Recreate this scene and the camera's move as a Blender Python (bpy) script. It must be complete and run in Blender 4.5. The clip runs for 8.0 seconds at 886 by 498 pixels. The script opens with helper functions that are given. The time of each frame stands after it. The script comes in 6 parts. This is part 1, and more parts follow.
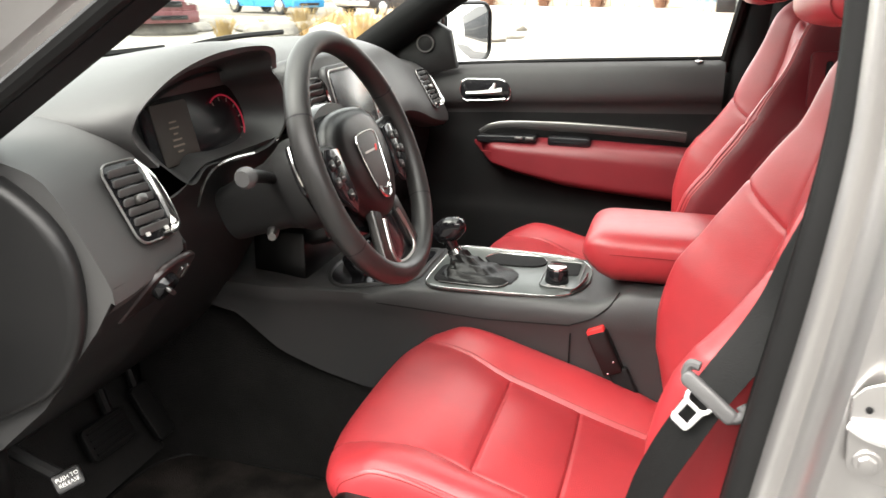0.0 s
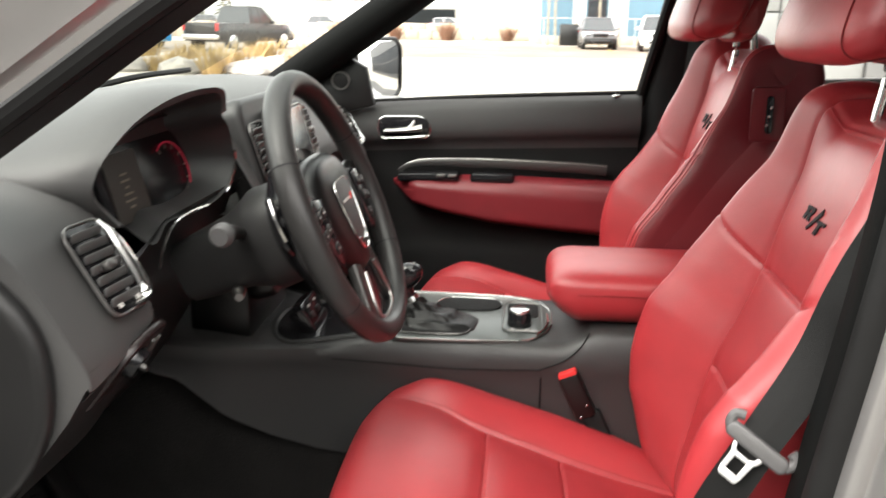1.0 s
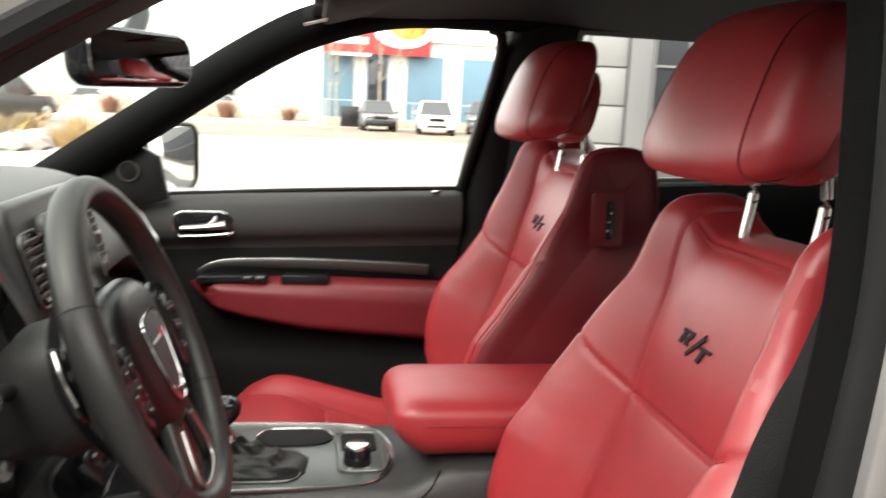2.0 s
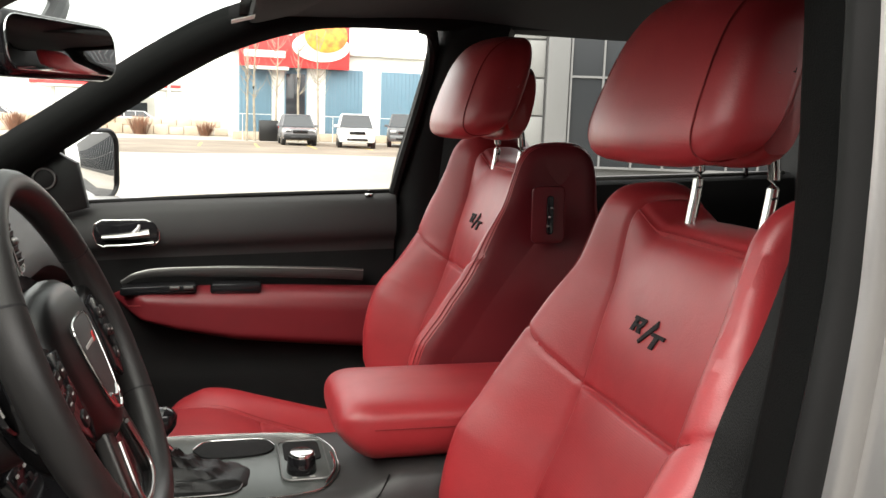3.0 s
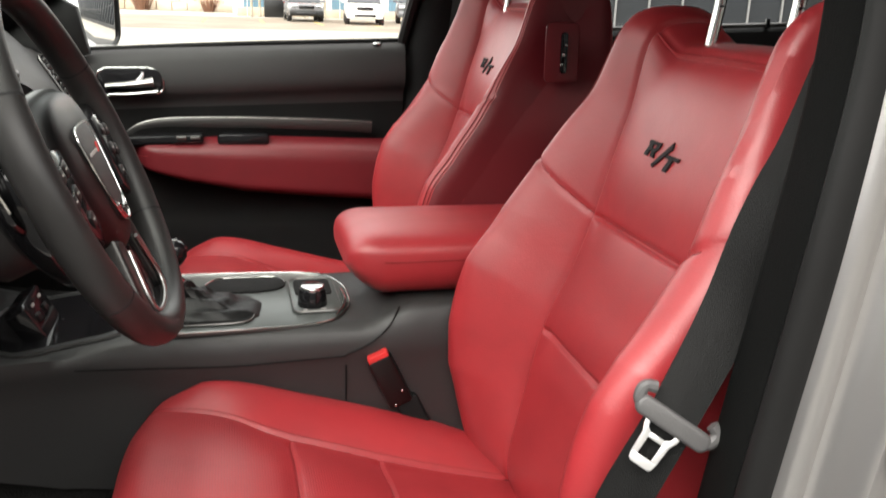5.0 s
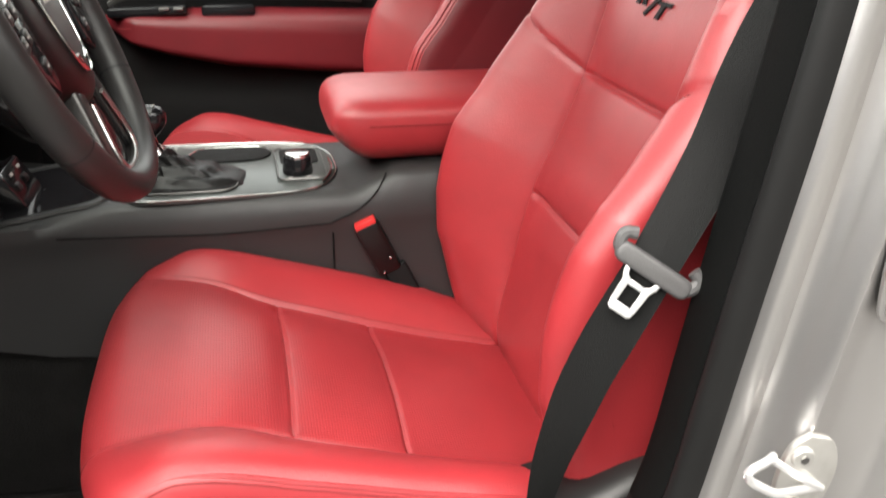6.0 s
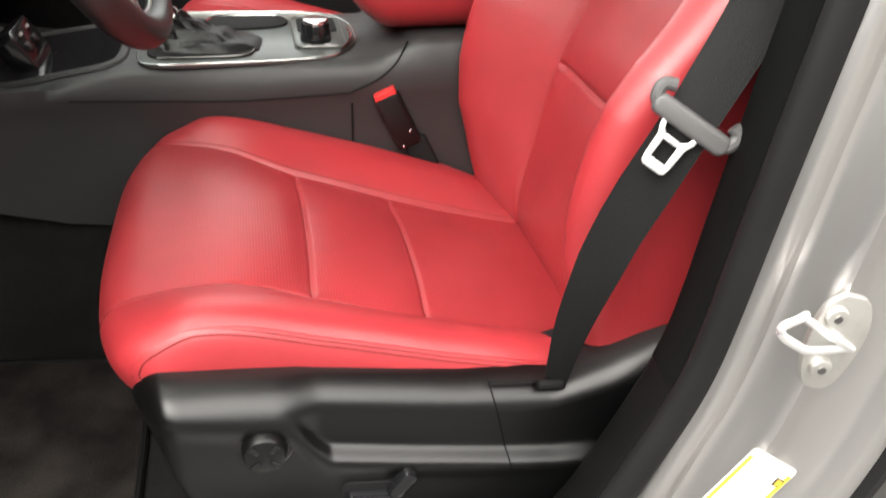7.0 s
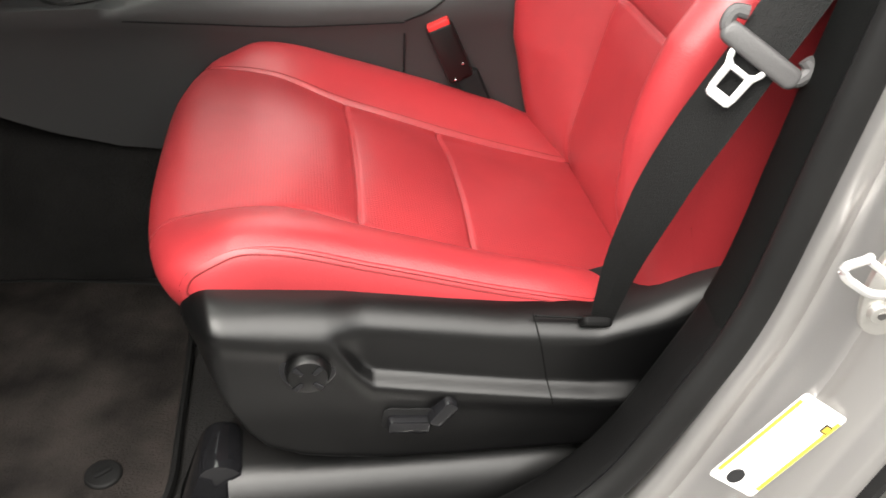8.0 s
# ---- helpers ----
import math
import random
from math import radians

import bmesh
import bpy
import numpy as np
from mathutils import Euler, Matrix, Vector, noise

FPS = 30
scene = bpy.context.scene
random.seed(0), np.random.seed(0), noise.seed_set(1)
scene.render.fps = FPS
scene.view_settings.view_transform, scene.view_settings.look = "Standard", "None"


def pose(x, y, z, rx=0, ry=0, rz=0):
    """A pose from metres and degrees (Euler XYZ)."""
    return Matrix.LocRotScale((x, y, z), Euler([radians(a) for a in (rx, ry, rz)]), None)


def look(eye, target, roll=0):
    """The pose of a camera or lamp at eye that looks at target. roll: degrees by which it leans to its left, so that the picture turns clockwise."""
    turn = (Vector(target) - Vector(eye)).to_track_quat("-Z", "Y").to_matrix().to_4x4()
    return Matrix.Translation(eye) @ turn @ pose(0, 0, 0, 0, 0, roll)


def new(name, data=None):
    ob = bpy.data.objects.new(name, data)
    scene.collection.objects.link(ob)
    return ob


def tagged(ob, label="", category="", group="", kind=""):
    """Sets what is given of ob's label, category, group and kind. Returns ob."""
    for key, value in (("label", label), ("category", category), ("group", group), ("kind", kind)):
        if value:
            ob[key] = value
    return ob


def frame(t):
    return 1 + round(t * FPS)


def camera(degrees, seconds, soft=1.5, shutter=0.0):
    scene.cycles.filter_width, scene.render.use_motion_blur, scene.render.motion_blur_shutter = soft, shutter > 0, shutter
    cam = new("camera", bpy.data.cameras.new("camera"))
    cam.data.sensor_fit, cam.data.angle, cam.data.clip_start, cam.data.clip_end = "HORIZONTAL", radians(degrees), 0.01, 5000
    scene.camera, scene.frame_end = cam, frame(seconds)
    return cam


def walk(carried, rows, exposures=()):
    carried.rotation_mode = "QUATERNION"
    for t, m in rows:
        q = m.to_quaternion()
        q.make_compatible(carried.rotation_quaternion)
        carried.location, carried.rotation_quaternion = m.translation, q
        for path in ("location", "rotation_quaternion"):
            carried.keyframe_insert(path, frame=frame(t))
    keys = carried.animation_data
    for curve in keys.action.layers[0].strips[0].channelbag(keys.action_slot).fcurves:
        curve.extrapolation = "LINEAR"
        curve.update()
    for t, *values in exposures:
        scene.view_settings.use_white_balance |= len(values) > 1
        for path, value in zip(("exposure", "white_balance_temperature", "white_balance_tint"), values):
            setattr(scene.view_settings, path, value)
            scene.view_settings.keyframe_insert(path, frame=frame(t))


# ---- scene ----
cam = camera(55.4, 8.0, soft=1.5, shutter=0.5)
PATH = [
    (0, (0.105, -1.514, 1.481), (-0.400, 0.325, 0.880), 0.5),
    (0.5, (-0.008, -1.522, 1.474), (-0.373, 0.357, 0.895), 0.3),
    (1, (-0.082, -1.470, 1.484), (-0.266, 0.451, 0.957), 0.7),
    (1.5, (-0.119, -1.347, 1.481), (-0.092, 0.607, 1.056), 2.4),
    (2, (-0.164, -1.273, 1.504), (0.156, 0.673, 1.171), 2.8),
    (2.2, (-0.173, -1.253, 1.504), (0.237, 0.680, 1.195), 2.5),
    (3.3, (-0.187, -1.239, 1.464), (0.316, 0.674, 1.168), 1.9),
    (3.5, (-0.187, -1.237, 1.461), (0.312, 0.671, 1.128), 1.7),
    (4, (-0.190, -1.240, 1.440), (0.295, 0.659, 1.039), 2),
    (5.5, (-0.169, -1.239, 1.383), (0.285, 0.584, 0.698), 1.8),
    (6, (-0.152, -1.234, 1.359), (0.286, 0.542, 0.550), 1.3),
    (6.5, (-0.158, -1.235, 1.336), (0.265, 0.492, 0.420), 1.8),
    (7, (-0.162, -1.231, 1.309), (0.233, 0.452, 0.303), 2.3),
    (7.5, (-0.163, -1.228, 1.286), (0.200, 0.416, 0.207), 2.5),
    (8, (-0.169, -1.230, 1.288), (0.125, 0.406, 0.176), 3.1),
]
EXPOSURES = [(0.0, 2.62, 6950, 9), (1.0, 2.20, 6950, 9), (2.0, 1.98, 7000, 9), (3.3, 1.57, 7000, 9), (4.0, 1.50, 7000, 9), (5.5, 2.11, 6950, 9), (6.5, 2.21, 6950, 9), (8.0, 2.42, 6950, 9)]
walk(cam, [(t, look(eye, target, roll)) for t, eye, target, roll in PATH], EXPOSURES)

# ---- light and world ----
world = bpy.data.worlds.new("overcast_sky")
scene.world = world
world.use_nodes = True
wn = world.node_tree
sky = wn.nodes.new("ShaderNodeTexSky")
sky.sky_type, sky.sun_disc = "NISHITA", False
sky.sun_elevation, sky.sun_rotation = radians(55), radians(225)
sky.air_density, sky.dust_density = 1.0, 1.5
sky_grey = wn.nodes.new("ShaderNodeHueSaturation")
sky_grey.inputs["Saturation"].default_value = 0.12
wn.links.new(sky.outputs[0], sky_grey.inputs["Color"])
wn.links.new(sky_grey.outputs[0], wn.nodes["Background"].inputs[0])
wn.nodes["Background"].inputs[1].default_value = 0.26
sun = new("sun", bpy.data.lights.new("sun", "SUN"))
sun.data.energy, sun.data.angle, sun.data.color = 1.2, radians(90), (1.0, 0.97, 0.93)
sun.matrix_world = look((-0.6, -3.0, 6), (0, 0, 0.6))


# ---- materials ----
def material(name, color, rough=0.5, metal=0.0, spec=0.5, mix=None, mix_scale=8.0, mix_amount=0.5, bump=0.0, bump_scale=200.0,
             rough_var=0.0, coat=0.0, stretch=(1, 1, 1), island=0.0):
    m = bpy.data.materials.new(name)
    m.use_nodes = True
    n, l = m.node_tree.nodes, m.node_tree.links
    p = n["Principled BSDF"]
    p.inputs["Base Color"].default_value = (*color, 1)
    p.inputs["Roughness"].default_value, p.inputs["Metallic"].default_value = rough, metal
    p.inputs["Specular IOR Level"].default_value, p.inputs["Coat Weight"].default_value = spec, coat
    p.inputs["Coat Roughness"].default_value = 0.26
    tc, mp = n.new("ShaderNodeTexCoord"), n.new("ShaderNodeMapping")
    mp.inputs["Scale"].default_value = stretch
    l.new(tc.outputs["Object"], mp.inputs["Vector"])
    big = n.new("ShaderNodeTexNoise")
    big.inputs["Scale"].default_value, big.inputs["Detail"].default_value = mix_scale, 5
    l.new(mp.outputs[0], big.inputs["Vector"])
    if mix:
        ramp, mx = n.new("ShaderNodeMapRange"), n.new("ShaderNodeMix")
        ramp.inputs["From Min"].default_value, ramp.inputs["From Max"].default_value = 0.38, 0.68
        ramp.inputs["To Max"].default_value = mix_amount
        l.new(big.outputs["Fac"], ramp.inputs["Value"])
        mx.data_type = "RGBA"
        mx.inputs["A"].default_value, mx.inputs["B"].default_value = (*color, 1), (*mix, 1)
        l.new(ramp.outputs[0], mx.inputs["Factor"])
        l.new(mx.outputs["Result"], p.inputs["Base Color"])
    if rough_var:
        rr = n.new("ShaderNodeMapRange")
        rr.inputs["To Min"].default_value, rr.inputs["To Max"].default_value = rough - rough_var, rough + rough_var
        l.new(big.outputs["Fac"], rr.inputs["Value"])
        l.new(rr.outputs[0], p.inputs["Roughness"])
    if bump:
        fine, b = n.new("ShaderNodeTexNoise"), n.new("ShaderNodeBump")
        fine.inputs["Scale"].default_value, fine.inputs["Detail"].default_value = bump_scale, 3
        b.inputs["Strength"].default_value, b.inputs["Distance"].default_value = bump, 0.002
        l.new(mp.outputs[0], fine.inputs["Vector"])
        l.new(fine.outputs["Fac"], b.inputs["Height"])
        l.new(b.outputs[0], p.inputs["Normal"])
    return m


def dotted(m, pitch, strength, axis):
    """Staggered rows of pin-holes, as in perforated leather, laid over a material's bump and colour; axis: the way that the holes go in."""
    n, l = m.node_tree.nodes, m.node_tree.links
    tc, sp = n.new("ShaderNodeTexCoord"), n.new("ShaderNodeSeparateXYZ")
    l.new(tc.outputs["Object"], sp.inputs[0])

    def maths(kind, a, b=None):
        q = n.new("ShaderNodeMath")
        q.operation = kind
        for k, v in enumerate((a, b)):
            if isinstance(v, (int, float)):
                q.inputs[k].default_value = v
            elif v is not None:
                l.new(v, q.inputs[k])
        return q.outputs[0]

    u, v = sp.outputs["Y"], sp.outputs["X" if axis == "Z" else "Z"]
    turn = 2 * math.pi / pitch
    wave = maths("MULTIPLY", maths("COSINE", maths("MULTIPLY", maths("ADD", u, v), turn / 1.414)), maths("COSINE", maths("MULTIPLY", maths("SUBTRACT", u, v), turn / 1.414)))
    r, b, mx, p = n.new("ShaderNodeMapRange"), n.new("ShaderNodeBump"), n.new("ShaderNodeMix"), n["Principled BSDF"]
    r.inputs["From Min"].default_value, r.inputs["From Max"].default_value = 0.45, 0.85
    l.new(wave, r.inputs["Value"])
    b.inputs["Strength"].default_value, b.inputs["Distance"].default_value, b.invert = strength, 0.0010, True
    l.new(r.outputs[0], b.inputs["Height"])
    l.new(p.inputs["Normal"].links[0].from_socket, b.inputs["Normal"])
    l.new(b.outputs[0], p.inputs["Normal"])
    mx.data_type = "RGBA"
    l.new(maths("MULTIPLY", r.outputs[0], 0.55), mx.inputs["Factor"])
    l.new(p.inputs["Base Color"].links[0].from_socket, mx.inputs["A"])
    mx.inputs["B"].default_value = (0.05, 0.004, 0.005, 1)
    l.new(mx.outputs["Result"], p.inputs["Base Color"])
    return m


def creased(m, scale, strength):
    """Broad soft unevenness, as of leather drawn over foam, laid over a material's bump."""
    n, l = m.node_tree.nodes, m.node_tree.links
    tc, t, b = n.new("ShaderNodeTexCoord"), n.new("ShaderNodeTexNoise"), n.new("ShaderNodeBump")
    t.inputs["Scale"].default_value, t.inputs["Detail"].default_value, t.inputs["Distortion"].default_value = scale, 4, 0.6
    b.inputs["Strength"].default_value, b.inputs["Distance"].default_value = strength, 0.006
    l.new(tc.outputs["Object"], t.inputs["Vector"])
    l.new(t.outputs["Fac"], b.inputs["Height"])
    p = n["Principled BSDF"]
    l.new(p.inputs["Normal"].links[0].from_socket, b.inputs["Normal"])
    l.new(b.outputs[0], p.inputs["Normal"])
    return m


def glow(name, color, strength):
    m = material(name, color, 0.4)
    p = m.node_tree.nodes["Principled BSDF"]
    p.inputs["Emission Color"].default_value, p.inputs["Emission Strength"].default_value = (*color, 1), strength
    return m


RED = (0.352, 0.0245, 0.0305)
leather = material("red_leather", RED, 0.42, spec=0.5, coat=0.5, mix=(0.275, 0.019, 0.0245), mix_scale=14, mix_amount=0.6, bump=0.16, bump_scale=520, rough_var=0.06)
perforated, perforated_back = (dotted(material("perforated_red_leather", RED, 0.44, spec=0.5, coat=0.5, mix=(0.275, 0.019, 0.0245), mix_scale=11, mix_amount=0.6, bump=0.12, bump_scale=600, rough_var=0.05), 0.0044, 0.5, way) for way in ("Z", "X"))
for hide in (leather, perforated, perforated_back):
    hide.node_tree.nodes["Principled BSDF"].inputs["Coat Roughness"].default_value = 0.42
    creased(hide, 16, 0.15)
# darker copy of the red leather: paints shade on flanks and far door
shaded_red = creased(material("shaded_red_leather", (0.15, 0.012, 0.017), 0.46, spec=0.45, coat=0.15, mix=(0.125, 0.010, 0.014), mix_scale=10, mix_amount=0.6, bump=0.15, bump_scale=600, rough_var=0.05), 12, 0.12)
thread = material("dark_red_thread", (0.19, 0.0125, 0.0155), 0.8, bump=0.5, bump_scale=900)
plastic = material("black_grained_plastic", (0.0014, 0.0014, 0.0015), 0.36, spec=0.50, mix=(0.0022, 0.0022, 0.0022), mix_scale=6, bump=0.09, bump_scale=1100, rough_var=0.05)
console_plastic = material("dark_grey_plastic", (0.027, 0.027, 0.0274), 0.43, mix=(0.033, 0.0325, 0.032), mix_scale=5, bump=0.16, bump_scale=850, rough_var=0.05)
soft_plastic = material("charcoal_soft_plastic", (0.050, 0.050, 0.050), 0.48, mix=(0.058, 0.057, 0.056), mix_scale=5, bump=0.18, bump_scale=800, rough_var=0.05)
dark_trim = material("black_fabric_trim", (0.0055, 0.0055, 0.0058), 0.7, spec=0.2, mix=(0.010, 0.0097, 0.0097), bump=0.4, bump_scale=800)
# black for belt fittings and gaps; on the sill it also paints shade
shade_trim = material("black_and_shaded_trim", (0.0022, 0.0022, 0.0023), 0.6, spec=0.15, mix=(0.0034, 0.0033, 0.0033), bump=0.3, bump_scale=800)
door_soft = material("charcoal_door_trim", (0.027, 0.027, 0.0275), 0.52, mix=(0.033, 0.0325, 0.032), mix_scale=5, bump=0.18, bump_scale=800, rough_var=0.05)
gloss_black = material("gloss_black", (0.008, 0.008, 0.009), 0.12, rough_var=0.03)
rubber = material("black_rubber", (0.008, 0.008, 0.008), 0.55, spec=0.2, mix=(0.012, 0.0117, 0.0115), bump=0.2, bump_scale=300)
seal_rubber = material("grey_black_seal_rubber", (0.006, 0.006, 0.006), 0.48, spec=0.3, mix=(0.008, 0.008, 0.008), mix_scale=20, bump=0.04, bump_scale=300)
wheel_leather = material("black_wheel_leather", (0.018, 0.0172, 0.017), 0.40, mix=(0.023, 0.022, 0.021), mix_scale=25, bump=0.12, bump_scale=900, rough_var=0.05)
satin = material("satin_silver", (0.50, 0.49, 0.47), 0.34, 1.0, rough_var=0.05)
chrome = material("satin_chrome", (0.78, 0.77, 0.75), 0.16, 1.0, rough_var=0.04)
brushed = material("brushed_grey_metal", (0.22, 0.215, 0.21), 0.40, 1.0, stretch=(3, 60, 60), mix=(0.22, 0.21, 0.2), mix_scale=12, rough_var=0.06)
plate_grey = material("grey_console_plate", (0.10, 0.11, 0.105), 0.30, 0.35, mix=(0.085, 0.093, 0.09), mix_scale=20, rough_var=0.05)
silver_paint = material("silver_metallic_paint", (0.59, 0.577, 0.568), 0.33, 0.93, mix=(0.53, 0.517, 0.508), mix_scale=5, bump=0.05, bump_scale=900, rough_var=0.05)
carpet = material("dark_carpet", (0.019, 0.0185, 0.018), 0.95, spec=0.05, mix=(0.027, 0.0257, 0.025), mix_scale=9, mix_amount=0.9, bump=1.0, bump_scale=350)
mat_carpet = material("dusty_floor_mat", (0.014, 0.0125, 0.0118), 0.95, spec=0.05, mix=(0.044, 0.0375, 0.034), mix_scale=11, mix_amount=0.9, bump=1.0, bump_scale=300)
webbing = material("grey_belt_webbing", (0.0072, 0.0075, 0.0074), 0.5, spec=0.16, mix=(0.0055, 0.0055, 0.0055), mix_scale=40, bump=0.45, bump_scale=1300, stretch=(1, 1, 0.35))
steel = material("bright_steel", (0.94, 0.94, 0.94), 0.34, 0.8, rough_var=0.05)
zinc = material("zinc_plated_steel", (0.66, 0.65, 0.62), 0.45, 0.9, mix=(0.50, 0.49, 0.46), mix_scale=60, rough_var=0.06)
buckle_red = material("red_plastic_button", (0.62, 0.03, 0.03), 0.4)
belt_plastic = material("grey_belt_plastic", (0.075, 0.073, 0.074), 0.42, bump=0.2, bump_scale=500, mix=(0.08, 0.08, 0.08))
label_white = material("white_paper_label", (0.82, 0.82, 0.80), 0.55, mix=(0.74, 0.74, 0.72))
label_yellow = material("yellow_print", (0.75, 0.68, 0.05), 0.5)
ochre_print = material("ochre_print", (0.55, 0.36, 0.04), 0.5)
print_grey = material("grey_print", (0.45, 0.44, 0.42), 0.6)
print_black = material("black_embroidery", (0.008, 0.008, 0.009), 0.8, bump=0.6, bump_scale=900)
headliner = material("black_headliner_cloth", (0.017, 0.017, 0.018), 0.9, mix=(0.024, 0.023, 0.023), bump=0.6, bump_scale=500)
mirror_glass = material("mirror_silvering", (0.9, 0.9, 0.9), 0.02, 1.0)
screen_black = material("dark_screen", (0.006, 0.006, 0.007), 0.22)
gauge_red = glow("lit_red_dial", (0.45, 0.02, 0.05), 0.05)
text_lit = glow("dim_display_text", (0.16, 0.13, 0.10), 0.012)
display_brown = glow("dim_brown_display", (0.020, 0.0155, 0.0125), 0.02)
# unlit spoke badge, brightened by a faint glow of its own
orange = glow("glowing_orange_tag", (0.5, 0.14, 0.04), 0.03)
glass = bpy.data.materials.new("clear_window_glass")
glass.use_nodes = True
gn = glass.node_tree
clear, shine, both = gn.nodes.new("ShaderNodeBsdfTransparent"), gn.nodes.new("ShaderNodeBsdfGlossy"), gn.nodes.new("ShaderNodeMixShader")
clear.inputs["Color"].default_value, shine.inputs["Roughness"].default_value = (0.93, 0.95, 0.94, 1), 0.01
both.inputs["Fac"].default_value = 0.035
gn.links.new(clear.outputs[0], both.inputs[1])
gn.links.new(shine.outputs[0], both.inputs[2])
gn.links.new(both.outputs[0], gn.nodes["Material Output"].inputs["Surface"])
tinted = glass.copy()
tinted.name = "tinted_windshield_glass"
tinted.node_tree.nodes["Transparent BSDF"].inputs["Color"].default_value = (0.60, 0.64, 0.62, 1)
tinted.node_tree.nodes["Mix Shader"].inputs["Fac"].default_value = 0.06


# ---- building helpers ----
def world_of(ob):
    return (world_of(ob.parent) if ob.parent else Matrix()) @ ob.matrix_basis


def thing(name, at, label="", category="", group="", kind="", parent=None):
    ob = new(name)
    ob.location = at
    if parent:
        ob.parent = parent
        ob.location = world_of(parent).inverted() @ Vector(at)
    return tagged(ob, label, category, group, kind)


def part(name, bm, mat, parent=None, label="", local=False, sharp=35, smooth=True):
    """Links a bmesh as one mesh object under a thing; bm is in world places unless local."""
    if parent and not local:
        bm.transform(world_of(parent).inverted())
    me = bpy.data.meshes.new(name)
    bm.to_mesh(me)
    bm.free()
    if smooth:
        me.polygons.foreach_set("use_smooth", [True] * len(me.polygons))
        me.set_sharp_from_angle(angle=radians(sharp))
    me.materials.append(mat)
    ob = new(name, me)
    ob.parent = parent
    return tagged(ob, label)


def solid(name, bm, mat, label, category, group="", kind="", sharp=35):
    """A top-level thing that is one mesh, with its origin amid it."""
    c = sum((v.co for v in bm.verts), Vector()) / len(bm.verts)
    bm.transform(Matrix.Translation(-c))
    ob = part(name, bm, mat, None, "", True, sharp)
    ob.location = c
    return tagged(ob, label, category, group, kind)


def spline(points, n):
    """n points on a smooth line through the given ones, evenly spaced along it."""
    p = np.array(points, float)
    p = np.vstack([2 * p[0] - p[1], p, 2 * p[-1] - p[-2]])
    out = []
    for i in range(1, len(p) - 2):
        t = np.linspace(0, 1, 16, endpoint=False)[:, None]
        a, b, c, d = p[i - 1 : i + 3]
        out.append(0.5 * (2 * b + (c - a) * t + (2 * a - 5 * b + 4 * c - d) * t**2 + (3 * b - a - 3 * c + d) * t**3))
    out = np.vstack(out + [p[-2:-1]])
    s = np.r_[0, np.cumsum(np.linalg.norm(np.diff(out, axis=0), axis=1))]
    return np.stack([np.interp(np.linspace(0, s[-1], n), s, col) for col in out.T], 1)


def grid(points, close_u=False, close_v=False):
    """A sheet from a table of points."""
    bm = bmesh.new()
    vs = [[bm.verts.new(p) for p in row] for row in points]
    nu, nv = len(vs), len(vs[0])
    for i in range(nu if close_u else nu - 1):
        for j in range(nv if close_v else nv - 1):
            bm.faces.new((vs[i][j], vs[(i + 1) % nu][j], vs[(i + 1) % nu][(j + 1) % nv], vs[i][(j + 1) % nv]))
    return bm


def skin(loops, caps=True):
    """A closed body through loops of equally many points."""
    bm = grid(loops, close_v=True)
    bm.verts.ensure_lookup_table()
    n = len(loops[0])
    if caps:
        bm.faces.new([bm.verts[i] for i in range(n)])
        bm.faces.new([bm.verts[len(bm.verts) - 1 - i] for i in range(n)])
    bmesh.ops.recalc_face_normals(bm, faces=bm.faces)
    return bm


def tube(points, radius, n=40, sides=10, flat=1.0, smooth_line=True, up=(0, 0, 1)):
    """A round bar along a line; radius may be one number or one for each point."""
    p = spline(points, n) if smooth_line else np.array(points, float)
    r = np.interp(np.linspace(0, 1, len(p)), np.linspace(0, 1, np.size(radius)), np.atleast_1d(radius))
    loops = []
    for i in range(len(p)):
        d = Vector(p[min(i + 1, len(p) - 1)] - p[max(i - 1, 0)]).normalized()
        a = d.cross(Vector(up))
        a = a.normalized() if a.length > 1e-4 else Vector((1, 0, 0))
        b = a.cross(d)
        loops.append([Vector(p[i]) + float(r[i]) * (math.cos(k) * a + flat * math.sin(k) * b) for k in np.linspace(0, 2 * math.pi, sides, endpoint=False)])
    return skin(loops)


def box(x0, x1, y0, y1, z0, z1, bevel=0.004, segs=2):
    bm = bmesh.new()
    bmesh.ops.create_cube(bm, size=1, matrix=Matrix.Translation(((x0 + x1) / 2, (y0 + y1) / 2, (z0 + z1) / 2)) @ Matrix.Diagonal((x1 - x0, y1 - y0, z1 - z0, 1)))
    if bevel:
        bmesh.ops.bevel(bm, geom=bm.edges[:], offset=bevel, segments=segs, profile=0.5, affect="EDGES")
    return bm


def slab(outline, depth, place=Matrix(), bevel=0.003, segs=2):
    """A plate of that outline (x, y) and depth (along z, both ways), bevelled, at a pose."""
    bm = bmesh.new()
    lo = [bm.verts.new((x, y, -depth / 2)) for x, y in outline]
    hi = [bm.verts.new((x, y, depth / 2)) for x, y in outline]
    bm.faces.new(lo[::-1]), bm.faces.new(hi)
    for i in range(len(lo)):
        j = (i + 1) % len(lo)
        bm.faces.new((lo[i], lo[j], hi[j], hi[i]))
    bmesh.ops.recalc_face_normals(bm, faces=bm.faces)
    if bevel:
        rim = [e for e in bm.edges if abs(e.verts[0].co.z - e.verts[1].co.z) < 1e-6]
        bmesh.ops.bevel(bm, geom=rim, offset=bevel, segments=segs, profile=0.5, affect="EDGES")
    bm.transform(place)
    return bm


